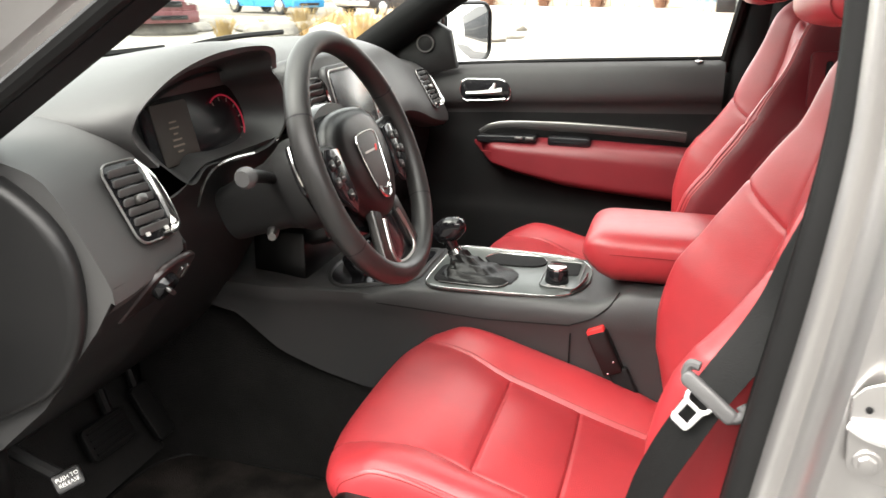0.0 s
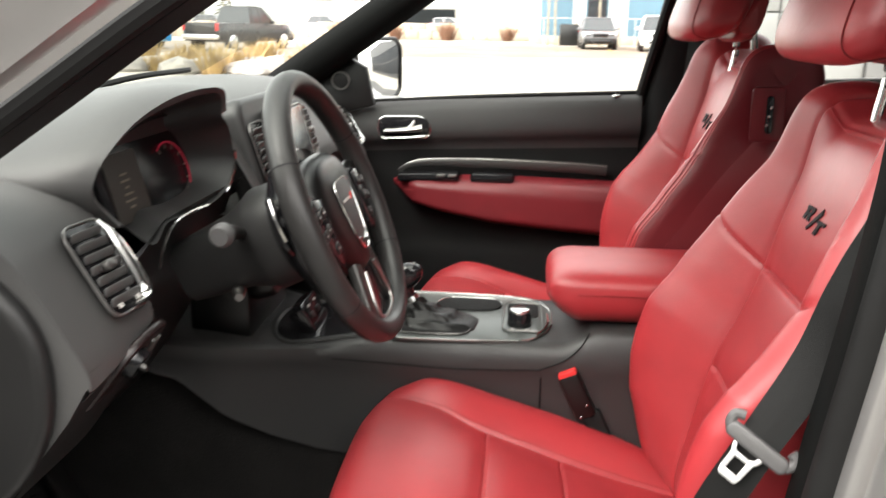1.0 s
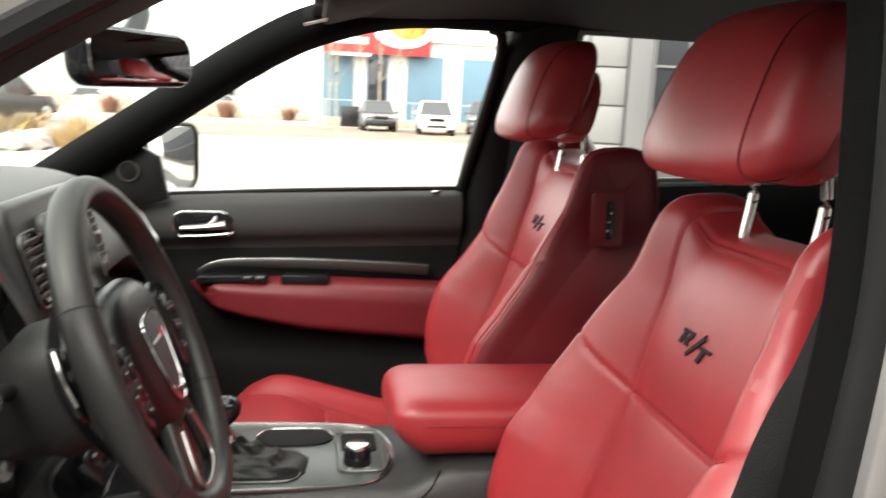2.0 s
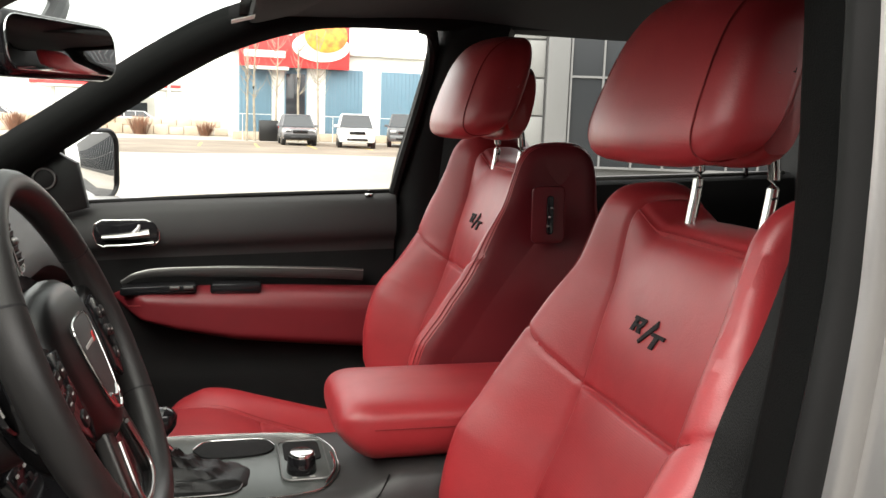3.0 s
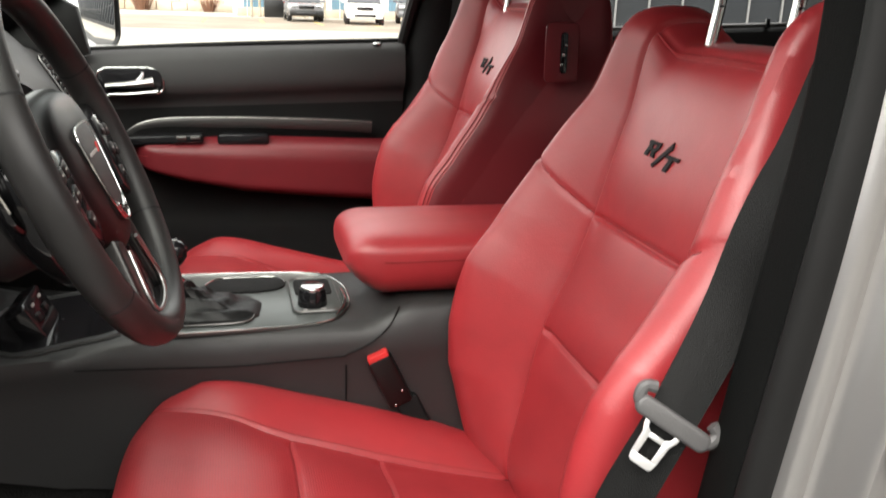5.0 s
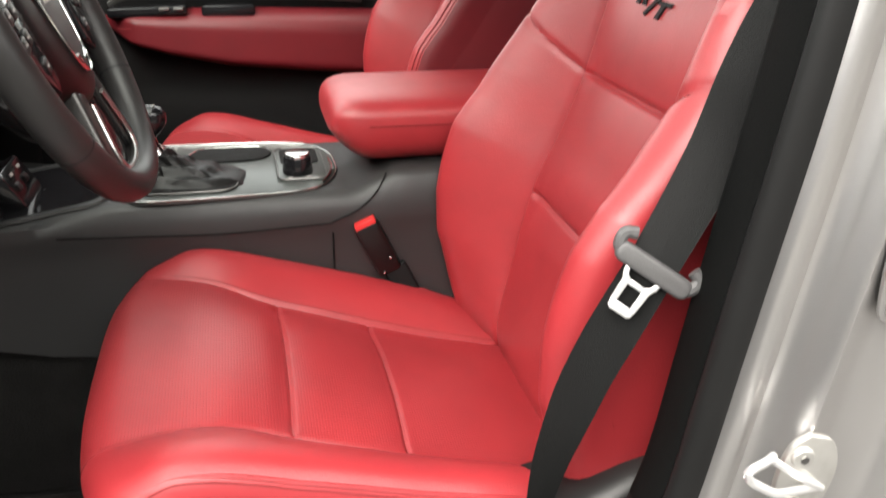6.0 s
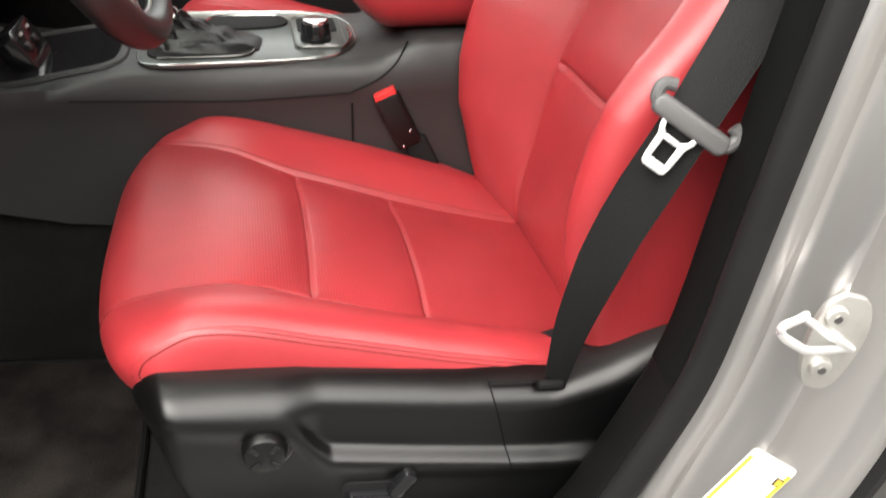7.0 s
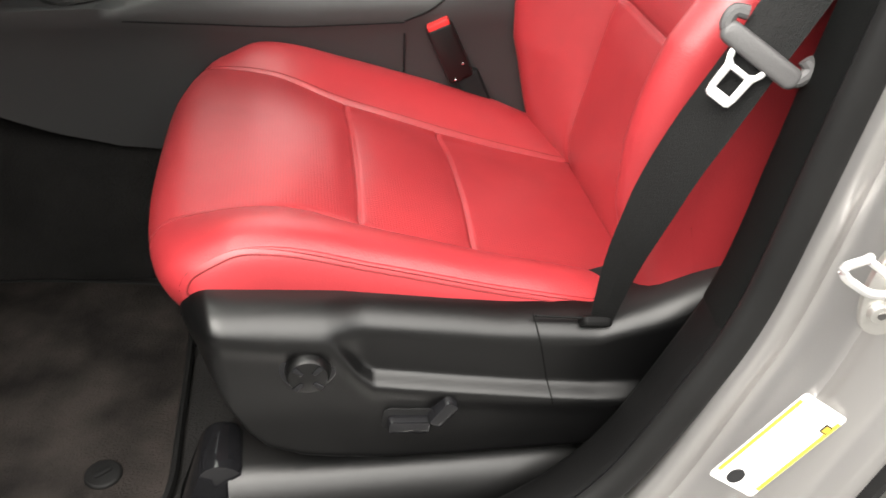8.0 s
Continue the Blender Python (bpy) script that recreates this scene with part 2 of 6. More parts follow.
def rounded(w, h, r, n=5):
    """The outline of a rectangle with round corners."""
    out = []
    for cx, cy, a in ((w / 2 - r, h / 2 - r, 0), (r - w / 2, h / 2 - r, 90), (r - w / 2, r - h / 2, 180), (w / 2 - r, r - h / 2, 270)):
        out += [(cx + r * math.cos(radians(a + 90 * i / n)), cy + r * math.sin(radians(a + 90 * i / n))) for i in range(n + 1)]
    return out


def disc(r0, r1, depth, place=Matrix(), sides=28, bevel=0.002):
    bm = bmesh.new()
    bmesh.ops.create_cone(bm, cap_ends=True, segments=sides, radius1=r0, radius2=r1, depth=depth)
    if bevel:
        bmesh.ops.bevel(bm, geom=[e for e in bm.edges if abs(e.verts[0].co.z - e.verts[1].co.z) < 1e-6], offset=bevel, segments=2, profile=0.5, affect="EDGES")
    bm.transform(place)
    return bm


def ring(outline_fn, thick, place, n=48, sides=8):
    """A bar of round section along a closed flat line."""
    loops = []
    pts = [Vector((*outline_fn(i / n), 0)) for i in range(n)]
    for i in range(n):
        d = (pts[(i + 1) % n] - pts[i - 1]).normalized()
        a = Vector((d.y, -d.x, 0))
        loops.append([pts[i] + thick * (math.cos(k) * a + math.sin(k) * Vector((0, 0, 1))) for k in np.linspace(0, 2 * math.pi, sides, endpoint=False)])
    bm = grid(loops, close_u=True, close_v=True)
    bmesh.ops.recalc_face_normals(bm, faces=bm.faces)
    bm.transform(place)
    return bm


def closed(points):
    """The way round a closed outline, as ring() takes it."""
    p = np.array([*points, points[0]], float)[:, :2]
    s = np.r_[0, np.cumsum(np.linalg.norm(np.diff(p, axis=0), axis=1))]
    return lambda t: (float(np.interp(t * s[-1], s, p[:, 0])), float(np.interp(t * s[-1], s, p[:, 1])))


def axes(origin, x_axis, y_axis):
    """A pose with its x and y along the two ways given."""
    x = Vector(x_axis).normalized()
    z = x.cross(Vector(y_axis)).normalized()
    y = z.cross(x)
    m = Matrix((x, y, z)).transposed().to_4x4()
    m.translation = origin
    return m


def merged(*bms):
    out = bmesh.new()
    for b in bms:
        me = bpy.data.meshes.new("piece")
        b.to_mesh(me)
        b.free()
        out.from_mesh(me)
        bpy.data.meshes.remove(me)
    return out


def smooth(a, b, x):
    t = np.clip((x - a) / (b - a), 0, 1)
    return t * t * (3 - 2 * t)


def dent(d, width):
    return np.exp(-((d / width) ** 2))


def fold(a, w, r):
    """Where a length a measured outwards over a rounded edge lies: how far out, and how far down."""
    a, sign = abs(a), math.copysign(1, a)
    l = a - (w - r)
    if l <= 0:
        return sign * a, 0.0
    if l < r * math.pi / 2:
        return sign * (w - r + r * math.sin(l / r)), -r * (1 - math.cos(l / r))
    return sign * w, -r - (l - r * math.pi / 2)


# ---- front seats ----
CUSHION = spline([(-0.15, 0.745), (-0.22, 0.752), (-0.278, 0.770), (-0.315, 0.798), (-0.330, 0.828), (-0.324, 0.851), (-0.296, 0.866), (-0.21, 0.868), (-0.125, 0.845),
                  (-0.005, 0.803), (0.09, 0.772), (0.160, 0.750), (0.192, 0.738), (0.21, 0.69)], 121)
BACK = spline([(0.215, 0.69), (0.184, 0.735), (0.176, 0.785), (0.191, 0.87), (0.214, 0.98), (0.248, 1.06), (0.272, 1.13), (0.296, 1.22), (0.325, 1.31),
               (0.346, 1.346), (0.376, 1.358), (0.43, 1.356), (0.462, 1.32), (0.470, 1.24), (0.445, 1.10), (0.41, 0.95), (0.36, 0.76)], 201)


def normals(p):
    d = np.gradient(p, axis=0)
    d /= np.linalg.norm(d, axis=1)[:, None]
    return np.stack([-d[:, 1], d[:, 0]], 1)


CUSHION_N, BACK_N = normals(CUSHION), normals(BACK)


def along(table, s):
    k = np.linspace(0, 1, len(table))
    return np.array([np.interp(s, k, c) for c in table.T])


def s_of(profile, column, value, upto):
    """The share of a profile's length at which its column first reaches a value."""
    k = int(np.argmax(profile[:upto, column] >= value))
    return k / (len(profile) - 1)


CUT1, CUT2 = (float(np.interp(x, CUSHION[60:, 0], np.linspace(0.5, 1.0, 61))) for x in (-0.123, -0.003))
B_LOW, B_MID, B_TOP = s_of(BACK, 1, 0.974, 120), s_of(BACK, 1, 1.13, 120), s_of(BACK, 1, 1.345, 120)
W_SEAT, R_SEAT = 0.25, 0.03


RISE_X, RISE_IN, RISE_OUT = [-0.31, -0.25, -0.13, -0.02, 0.08, 0.20], [0.012, 0.020, 0.023, 0.029, 0.029, 0.014], [0.012, 0.020, 0.023, 0.031, 0.040, 0.036]


def cushion_seam(s, inner=False):
    return 0.148 + (0.055 if inner else 0.016) * (1 - smooth(0.26, 0.52, s))


def puff(u):
    """The rise of a stuffed panel between two seams, u from 0 to 1 across it."""
    return 1 - abs(2 * min(max(u, 0.0), 1.0) - 1) ** 3.0


def cushion_at(s, a, yc):
    x, z = along(CUSHION, s)
    nx, nz = along(CUSHION_N, s)
    seam = cushion_seam(s, a * yc < 0)
    out, drop = fold(a, W_SEAT + 0.008 * (1 - smooth(0.2, 0.6, s)), R_SEAT)
    skirt = max(-drop - R_SEAT, 0.0)
    h, b = max(drop, -R_SEAT), abs(a)
    rise = float(np.interp(x, RISE_X, RISE_OUT if a * yc > 0 else RISE_IN)) * float(smooth(0.26, 0.40, s))
    sink = 0.009 * float(smooth(0.42, 0.56, s)) * (1 - 0.7 * float(smooth(0.75, 0.95, s)))
    if b < seam:
        h += 0.006 - (0.006 + sink) * (b / seam) ** 2.4
        if s > CUT1:
            u = (s - CUT1) / (CUT2 - CUT1) if s < CUT2 else (s - CUT2) / (1.12 - CUT2)
            h += 0.0055 * (puff(u) - 1) * float(smooth(0, 0.03, seam - b))
        else:
            h -= 0.0055 * float(smooth(CUT1 - 0.045, CUT1, s)) ** 2 * float(smooth(0, 0.03, seam - b))
        h -= 0.0035 * (dent(s - CUT1, 0.0035) + dent(s - CUT2, 0.0035)) * float(smooth(0, 0.012, seam - b))
    else:
        k = min((b - seam) / 0.070, 1.0)
        h += (rise + sink) * math.sin(math.pi / 2 * k) - sink
    h -= 0.0040 * dent(b - seam, 0.0032) * smooth(0.38, 0.54, s)
    corner = (abs(out) / W_SEAT) ** 5
    x += 0.040 * corner * (1 - smooth(0.24, 0.46, s))
    z += 0.028 * corner * (1 - smooth(0.10, 0.32, s))
    down = float(smooth(0.23, 0.34, s))
    return (x + nx * h, yc + out, z + nz * h - skirt * down)


def back_width(z):
    return 0.247 - 0.045 * float(smooth(1.12, 1.36, z))


B_SEAM = 0.143
PUSH_OUT_Z, PUSH_OUT_H = [1.01, 1.05, 1.10, 1.17, 1.28, 1.33, 1.40], [0.110, 0.104, 0.087, 0.066, 0.060, 0.048, 0.020]
PUSH_Z, PUSH_H = [0.74, 0.79, 0.83, 0.88, 0.94, 1.01, 1.10, 1.20, 1.28, 1.33, 1.40], [0.022, 0.046, 0.066, 0.090, 0.104, 0.110, 0.092, 0.062, 0.044, 0.030, 0.012]


def cross_line(b):
    """Where the slanting seam over a side bolster runs."""
    return B_MID + 0.035 * (b - B_SEAM) / 0.08


def back_at(s, a, yc):
    x, z = along(BACK, s)
    nx, nz = along(BACK_N, s)
    w = back_width(z)
    out, drop = fold(a, w, 0.034)
    front = 1 - float(smooth(0.56, 0.62, s))
    h, b = drop, abs(a)
    if b < B_SEAM:
        edge = float(smooth(0, 0.03, B_SEAM - b))
        h += front * 0.004 * (1 - (b / B_SEAM) ** 2)
        if B_LOW < s < B_TOP:
            u = (s - B_LOW) / (B_MID - B_LOW) if s < B_MID else (s - B_MID) / (B_TOP - B_MID)
            h += front * 0.007 * (puff(u) - 1) * edge
        elif s <= B_LOW:
            h -= front * 0.007 * float(smooth(B_LOW - 0.05, B_LOW, s)) ** 2 * edge
        h -= front * 0.0045 * (dent(s - B_LOW, 0.0028) + dent(s - B_MID, 0.0028)) * float(smooth(0, 0.012, B_SEAM - b))
        h -= front * 0.0030 * dent(s - B_TOP - 0.004, 0.004)
    else:
        push = float(np.interp(z, PUSH_Z, PUSH_H))
        outer = float(a * yc > 0) * float(smooth(1.01, 1.15, z))
        if a * yc > 0 and z > 1.01:
            push = float(np.interp(z, PUSH_OUT_Z, PUSH_OUT_H))
        h += front * push * math.sin(math.pi / 2 * min((b - B_SEAM) / (0.080 - 0.015 * outer), 1.0)) ** (1.25 - 0.3 * outer)
        h -= 0.0048 * front * dent(s - cross_line(b), 0.0026) * float(smooth(0.255, 0.235, b))
        h -= 0.0022 * front * dent(b - (w - 0.010), 0.0032)
    horn = float(smooth(B_SEAM - 0.055, B_SEAM + 0.02, b)) * float(smooth(1.27, 1.35, z))
    h -= 0.0055 * front * dent(b - B_SEAM, 0.0034)
    return (x + nx * h - 0.01 * horn, yc + out, z + nz * h + 0.034 * horn)


def strip(fn, s0, s1, ns, a0, a1, na, yc, spread="both"):
    """A piece of a draped cover between two lengthwise and two crosswise lines (a0 and a1 may depend on s), finest at its seams."""
    t = np.linspace(0, 1, na)
    across = t - 0.80 * np.sin(2 * math.pi * t) / (2 * math.pi) if spread == "both" else t ** (1.9 if spread == "seam" else 1.0)
    u = np.linspace(0, 1, ns)
    lengthwise = u - 0.80 * np.sin(2 * math.pi * u) / (2 * math.pi) if spread == "both" else u
    rows = []
    for s in s0 + (s1 - s0) * lengthwise:
        lo, hi = (v(s) if callable(v) else v for v in (a0, a1))
        rows.append([fn(s, a, yc) for a in lo + (hi - lo) * across])
    return grid(rows)


def headrest_loop(c, y, qs):
    """A section of a padded headrest, as seen from its side, at a width y off its middle."""
    half, loop = 0.142, []
    k = max(1 - abs(y / half) ** 5.0, 0.0) ** (1 / 3.2)
    for q in qs:
        cx, cz = math.cos(q), math.sin(q)
        x = math.copysign(abs(cx) ** 0.46, cx) * (0.078 - 0.022 * max(cz, 0)) * (0.30 + 0.70 * k if k > 0.02 else 0.02) * (0.58 if cx > 0 else 1.0)
        z = math.copysign(abs(cz) ** 0.52, cz) * 0.098 * (0.30 + 0.70 * k if k > 0.02 else 0.02)
        z += 0.22 * max(x + 0.03, 0.0) if cz < 0 else 0.0
        x += 0.36 * z + (0.022 * (y / half) ** 2 if cx < 0 else 0) - 0.010 * max(-cx, 0) * max(cz, 0)
        loop.append((c[0] + x, c[1] + y * (1 - 1.1 * max(z, -0.05)), c[2] + z))
    return loop


def headrest_piece(c, y0, y1, ny, close0=False, close1=False):
    """A slice of a padded headrest between two widths."""
    ys = np.linspace(y0, y1, ny)
    if close1:
        ys = y0 + (y1 - y0) * np.sin(np.linspace(0, math.pi / 2, ny))
    if close0:
        ys = y1 + (y0 - y1) * np.sin(np.linspace(math.pi / 2, 0, ny))
    bm = grid([headrest_loop(c, y, np.linspace(0, 2 * math.pi, 44, endpoint=False)) for y in ys], close_v=True)
    bmesh.ops.recalc_face_normals(bm, faces=bm.faces)
    return bm


def line_on(fn, s_list, a_list, yc, lift=0.0):
    return [Vector(fn(s, a, yc)) for s, a in zip(s_list, a_list)]


def badge(place, size, parent):
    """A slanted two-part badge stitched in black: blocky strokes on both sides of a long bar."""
    strokes = [[(-0.98, 0.0), (-0.80, 0.0), (-0.80, 0.50), (-0.98, 0.50)], [(-1.06, 0.38), (-0.50, 0.38), (-0.44, 0.44), (-0.48, 0.50), (-1.06, 0.50)],
               [(-0.62, 0.24), (-0.50, 0.24), (-0.44, 0.30), (-0.44, 0.44), (-0.60, 0.44)], [(-0.82, 0.18), (-0.52, 0.18), (-0.45, 0.28), (-0.82, 0.28)],
               [(-0.72, 0.20), (-0.56, 0.20), (-0.42, 0.0), (-0.62, 0.0)],
               [(-0.34, -0.20), (-0.22, -0.20), (0.16, 0.68), (0.04, 0.68)],
               [(0.10, 0.38), (0.72, 0.38), (0.72, 0.50), (0.10, 0.50)], [(0.30, 0.0), (0.48, 0.0), (0.48, 0.50), (0.30, 0.50)]]
    bms = [slab([((x + 0.15 + 0.42 * (y - 0.25)) * size, (y - 0.25) * size * 0.86) for x, y in ((x, y - 0.20 * (x > 0.05) + 0.06 * (x < -0.3)) for x, y in o)], 0.0014 + 0.0002 * i, place, 0) for i, o in enumerate(strokes)]
    part("embroidered_badge", merged(*bms), print_black, parent, "black embroidered badge", sharp=30)


def build_seat(name, yc, dz, inboard, label, group):
    seat = thing(name, (0.0, yc, 0.50), label, "car seat", group)
    top = W_SEAT - R_SEAT + R_SEAT * 0.9
    low = W_SEAT - R_SEAT + R_SEAT * math.pi / 2 + 0.10
    low_seam, high_seam = (lambda s: -cushion_seam(s, inboard < 0)), (lambda s: cushion_seam(s, inboard > 0))
    cushion = part("cushion", strip(cushion_at, 0.0, CUT1, 60, low_seam, high_seam, 40, yc), perforated, seat, "perforated red leather cushion")
    part("cushion_middle_panel", strip(cushion_at, CUT1, CUT2, 34, low_seam, high_seam, 40, yc), perforated, cushion)
    part("cushion_rear_panel", strip(cushion_at, CUT2, 1.0, 40, low_seam, high_seam, 40, yc), perforated, cushion)
    for k in (1, -1):
        part("cushion_bolster", strip(cushion_at, 0.0, 1.0, 80, (high_seam if k > 0 else low_seam), k * top, 20, yc, "seam"), leather, cushion)
        part("cushion_side", strip(cushion_at, 0.0, 1.0, 80, k * top, k * low, 8, yc), leather, cushion)
        ss = np.linspace(0.37, 0.98, 50)
        part("piping", tube(line_on(cushion_at, ss, [k * top] * 50, yc), [0.0004] + [0.0024] * 8, 90, 6), leather, cushion)
        part("piping_stitch", tube(line_on(cushion_at, ss, [k * (top + 0.006)] * 50, yc), 0.0009, 90, 5), thread, cushion)
        part("corner_seam", tube(line_on(cushion_at, np.linspace(0.17, 0.37, 20), [k * (top + 0.006)] * 20, yc), 0.0009, 40, 5), thread, cushion)
        ss = np.linspace(0.12, 0.98, 50)
        part("seam_thread", tube(line_on(cushion_at, ss, [(high_seam(s) + 0.006 if k > 0 else low_seam(s) - 0.006) for s in ss], yc), 0.0006, 90, 5), thread, cushion)
    back = part("backrest", strip(back_at, 0.0, B_LOW, 40, -B_SEAM, B_SEAM, 36, yc), perforated_back, seat, "red leather backrest")
    part("backrest_middle_panel", strip(back_at, B_LOW, B_MID, 36, -B_SEAM, B_SEAM, 36, yc), perforated_back, back)
    part("backrest_upper_panel", strip(back_at, B_MID, B_TOP, 40, -B_SEAM, B_SEAM, 36, yc), leather, back)
    part("backrest_top", strip(back_at, B_TOP, 0.60, 30, -B_SEAM, B_SEAM, 36, yc), leather, back)
    part("backrest_rear_panel", strip(back_at, 0.60, 1.0, 30, -B_SEAM, B_SEAM, 10, yc), leather, back)
    edge = 0.30
    for k in (1, -1):
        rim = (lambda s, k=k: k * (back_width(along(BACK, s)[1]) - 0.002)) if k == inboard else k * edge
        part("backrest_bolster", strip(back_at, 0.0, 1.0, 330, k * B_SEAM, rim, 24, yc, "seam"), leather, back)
        # the inboard flank's shade is put into this darker red
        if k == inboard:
            part("backrest_side_cover", strip(back_at, 0.0, 1.0, 200, rim, k * edge, 8, yc, "even"), shaded_red, back)
        flank = []
        for z in np.linspace(0.76, 1.325, 50):
            f = Vector(back_at(s_of(BACK, 1, z, 125), k * edge, yc))
            r = Vector(back_at(1 - int(np.argmax(BACK[::-1, 1] >= min(z, 1.31))) / 200, k * edge, yc))
            flank.append([f.lerp(r, u) + Vector((0, k * 0.004 * math.sin(math.pi * u), 0)) for u in np.linspace(0, 1, 7)])
        part("backrest_side", grid(flank), shaded_red if k == inboard else leather, back, "red backrest side with its shade put into the colour" if k == inboard else "")
        ss = np.linspace(0.06, 0.55, 60)
        for inset in (0.014, 0.006) if k == inboard else ():
            part("seam_thread", tube([Vector(back_at(s, k * (back_width(along(BACK, s)[1]) - inset), yc)) for s in ss], 0.0008, 120, 5), thread, back)
    for k in (1, -1):
        cross = [Vector(back_at(cross_line(b), k * b, yc)) for b in np.linspace(B_SEAM, 0.245, 16)]
        part("cross_seam", tube(cross, 0.0008, 40, 5), thread, back)
    p = Vector(back_at(s_of(BACK, 1, 1.236, 120), 0.012, yc))
    n = along(BACK_N, s_of(BACK, 1, 1.232, 120))
    badge(axes(p + 0.001 * Vector((n[0], 0, n[1])), (0, -1, 0), (-n[1], 0, -n[0]) if n[0] > 0 else (n[1], 0, -n[0])), 0.046, back)
    return seat, back


def headrest_lobe(c):
    """The padded rear half of a headrest, narrower than the front and set behind a groove."""
    loops = []
    for u in np.linspace(-1, 1, 22):
        e = max(1 - abs(u) ** 4, 0.0) ** 0.25 if abs(u) < 1 else 0.03
        loop = []
        for q in np.linspace(0, 2 * math.pi, 32, endpoint=False):
            cx, cz = math.cos(q), math.sin(q)
            z = 0.072 * e * math.copysign(abs(cz) ** 0.6, cz)
            loop.append((c[0] + 0.044 + 0.030 * e * math.copysign(abs(cx) ** 0.7, cx) * (1 - 0.25 * max(cz, 0)) + 0.016 * z / 0.072, c[1] + 0.112 * u * (1 - 1.0 * max(z, -0.05)), c[2] - 0.026 + z))
        loops.append(loop)
    return skin(loops)


def add_headrest(seat, yc, c):
    rest = part("headrest", headrest_piece(c, -0.114, 0.114, 24), leather, seat, "padded red leather headrest")
    part("headrest_rear", headrest_lobe(c), leather, rest)
    part("headrest_side", headrest_piece(c, 0.114, 0.142, 14, False, True), leather, rest)
    part("headrest_side", headrest_piece(c, -0.142, -0.114, 14, True, False), leather, rest)
    for y in (-0.114, 0.114):
        loop = [(x - 0.0006, py + math.copysign(0.0006, y), z) for x, py, z in headrest_loop(c, y, np.linspace(math.pi * 0.40, math.pi * 1.62, 40))]
        part("seam_thread", tube(loop, 0.0011, 60, 5, up=(0, 1, 0)), thread, rest)
    for y in (-0.075, 0.075):
        post = part("headrest_post", tube([(c[0] + 0.042, yc + y, c[2] - 0.235), (c[0] + 0.049, yc + y, c[2] - 0.17), (c[0] + 0.056, yc + y, c[2] - 0.11), (c[0] + 0.046, yc + y, c[2] - 0.05)], 0.0070, 20, 12), chrome, rest, "chrome headrest post")
        part("post_notch", slab(rounded(0.008, 0.003, 0.001), 0.003, axes((c[0] + 0.0545, yc + y - 0.0065, c[2] - 0.128), (1, 0, 0.25), (-0.25, 0, 1)), 0.001), gloss_black, post)
        part("post_collar", slab(rounded(0.036, 0.022, 0.009), 0.004, Matrix.Translation((c[0] + 0.047, yc + y, c[2] - 0.180)), 0.0015), leather, rest)


driver_seat, driver_back = build_seat("driver_seat", -0.372, 0.0, 1, "bright red leather front seat with black side shield", "front seats")
add_headrest(driver_seat, -0.372, (0.330, -0.372, 1.534))
passenger_seat, passenger_back = build_seat("passenger_seat", 0.378, 0.042, -1, "bright red leather front seat beside the console", "front seats")
add_headrest(passenger_seat, 0.378, (0.300, 0.378, 1.500))
passenger_seat.location.z += 0.042
passenger_seat.location.x += 0.008
for piece in passenger_seat.children:
    if piece.name.startswith("cushion"):
        piece.location.z -= 0.048

# black side shield of the driver's seat with its knob and switches
SH_X = [-0.292, -0.288, -0.281, -0.266, -0.15, 0.0, 0.09, 0.14, 0.20, 0.29]
SH_TOP = [0.824, 0.836, 0.844, 0.848, 0.836, 0.812, 0.803, 0.816, 0.838, 0.868]


SHIELD_LOW = ([-0.292, -0.276, -0.264, -0.252, -0.239, -0.223, -0.19, -0.158, -0.05, 0.12, 0.29], [0.812, 0.79, 0.757, 0.722, 0.693, 0.671, 0.656, 0.650, 0.645, 0.648, 0.70])


def shield_y(x, z):
    """The moulded outer face: a sloping ledge along the top, a hollow band under it that starts with a swept step, and a bulged lower field."""
    bottom = float(np.interp(x, *SHIELD_LOW))
    ridge = float(np.interp(x, [-0.292, -0.262, -0.211, -0.164, -0.129, -0.053, 0.031, 0.082, 0.138, 0.29], [0.814, 0.829, 0.8195, 0.813, 0.811, 0.798, 0.786, 0.783, 0.793, 0.832]))
    low = float(np.interp(x, [-0.32, -0.168, -0.158, -0.147, -0.136, -0.124, -0.05, 0.037, 0.088, 0.29], [ridge, ridge, 0.807, 0.792, 0.776, 0.764, 0.750, 0.735, 0.728, 0.715]))
    y = -0.668 + 0.013 * float(smooth(-0.168, -0.128, x)) * float(smooth(low - 0.004, low + 0.008, z))
    y += 0.010 * float(smooth(0.0, 0.16, low - z)) - 0.003 * dent(z - low + 0.008, 0.012)
    up = min(max((z - ridge + 0.004) / (float(np.interp(x, SH_X, SH_TOP)) - ridge + 0.004), 0.0), 1.0)
    y += 0.040 * (1 - math.sqrt(1 - up * up)) + 0.046 * (1 - float(smooth(-0.004, 0.050, x + 0.292))) ** 2
    return min(y + 0.012 * float(smooth(bottom + 0.018, bottom, z)) ** 2, -0.575)


def shield_surface():
    rows = []
    for x in np.r_[np.linspace(-0.292, -0.23, 26)[:-1], np.linspace(-0.23, -0.10, 44)[:-1], np.linspace(-0.10, 0.286, 50)]:
        top, bottom = float(np.interp(x, SH_X, SH_TOP)), float(np.interp(x, *SHIELD_LOW))
        rows.append([(x, -0.57, top + 0.001)] + [(x, shield_y(x, z), z) for z in top + (bottom - top) * np.linspace(0, 1, 80) ** 1.8] + [(x, -0.60, bottom - 0.004)])
    return grid(rows)


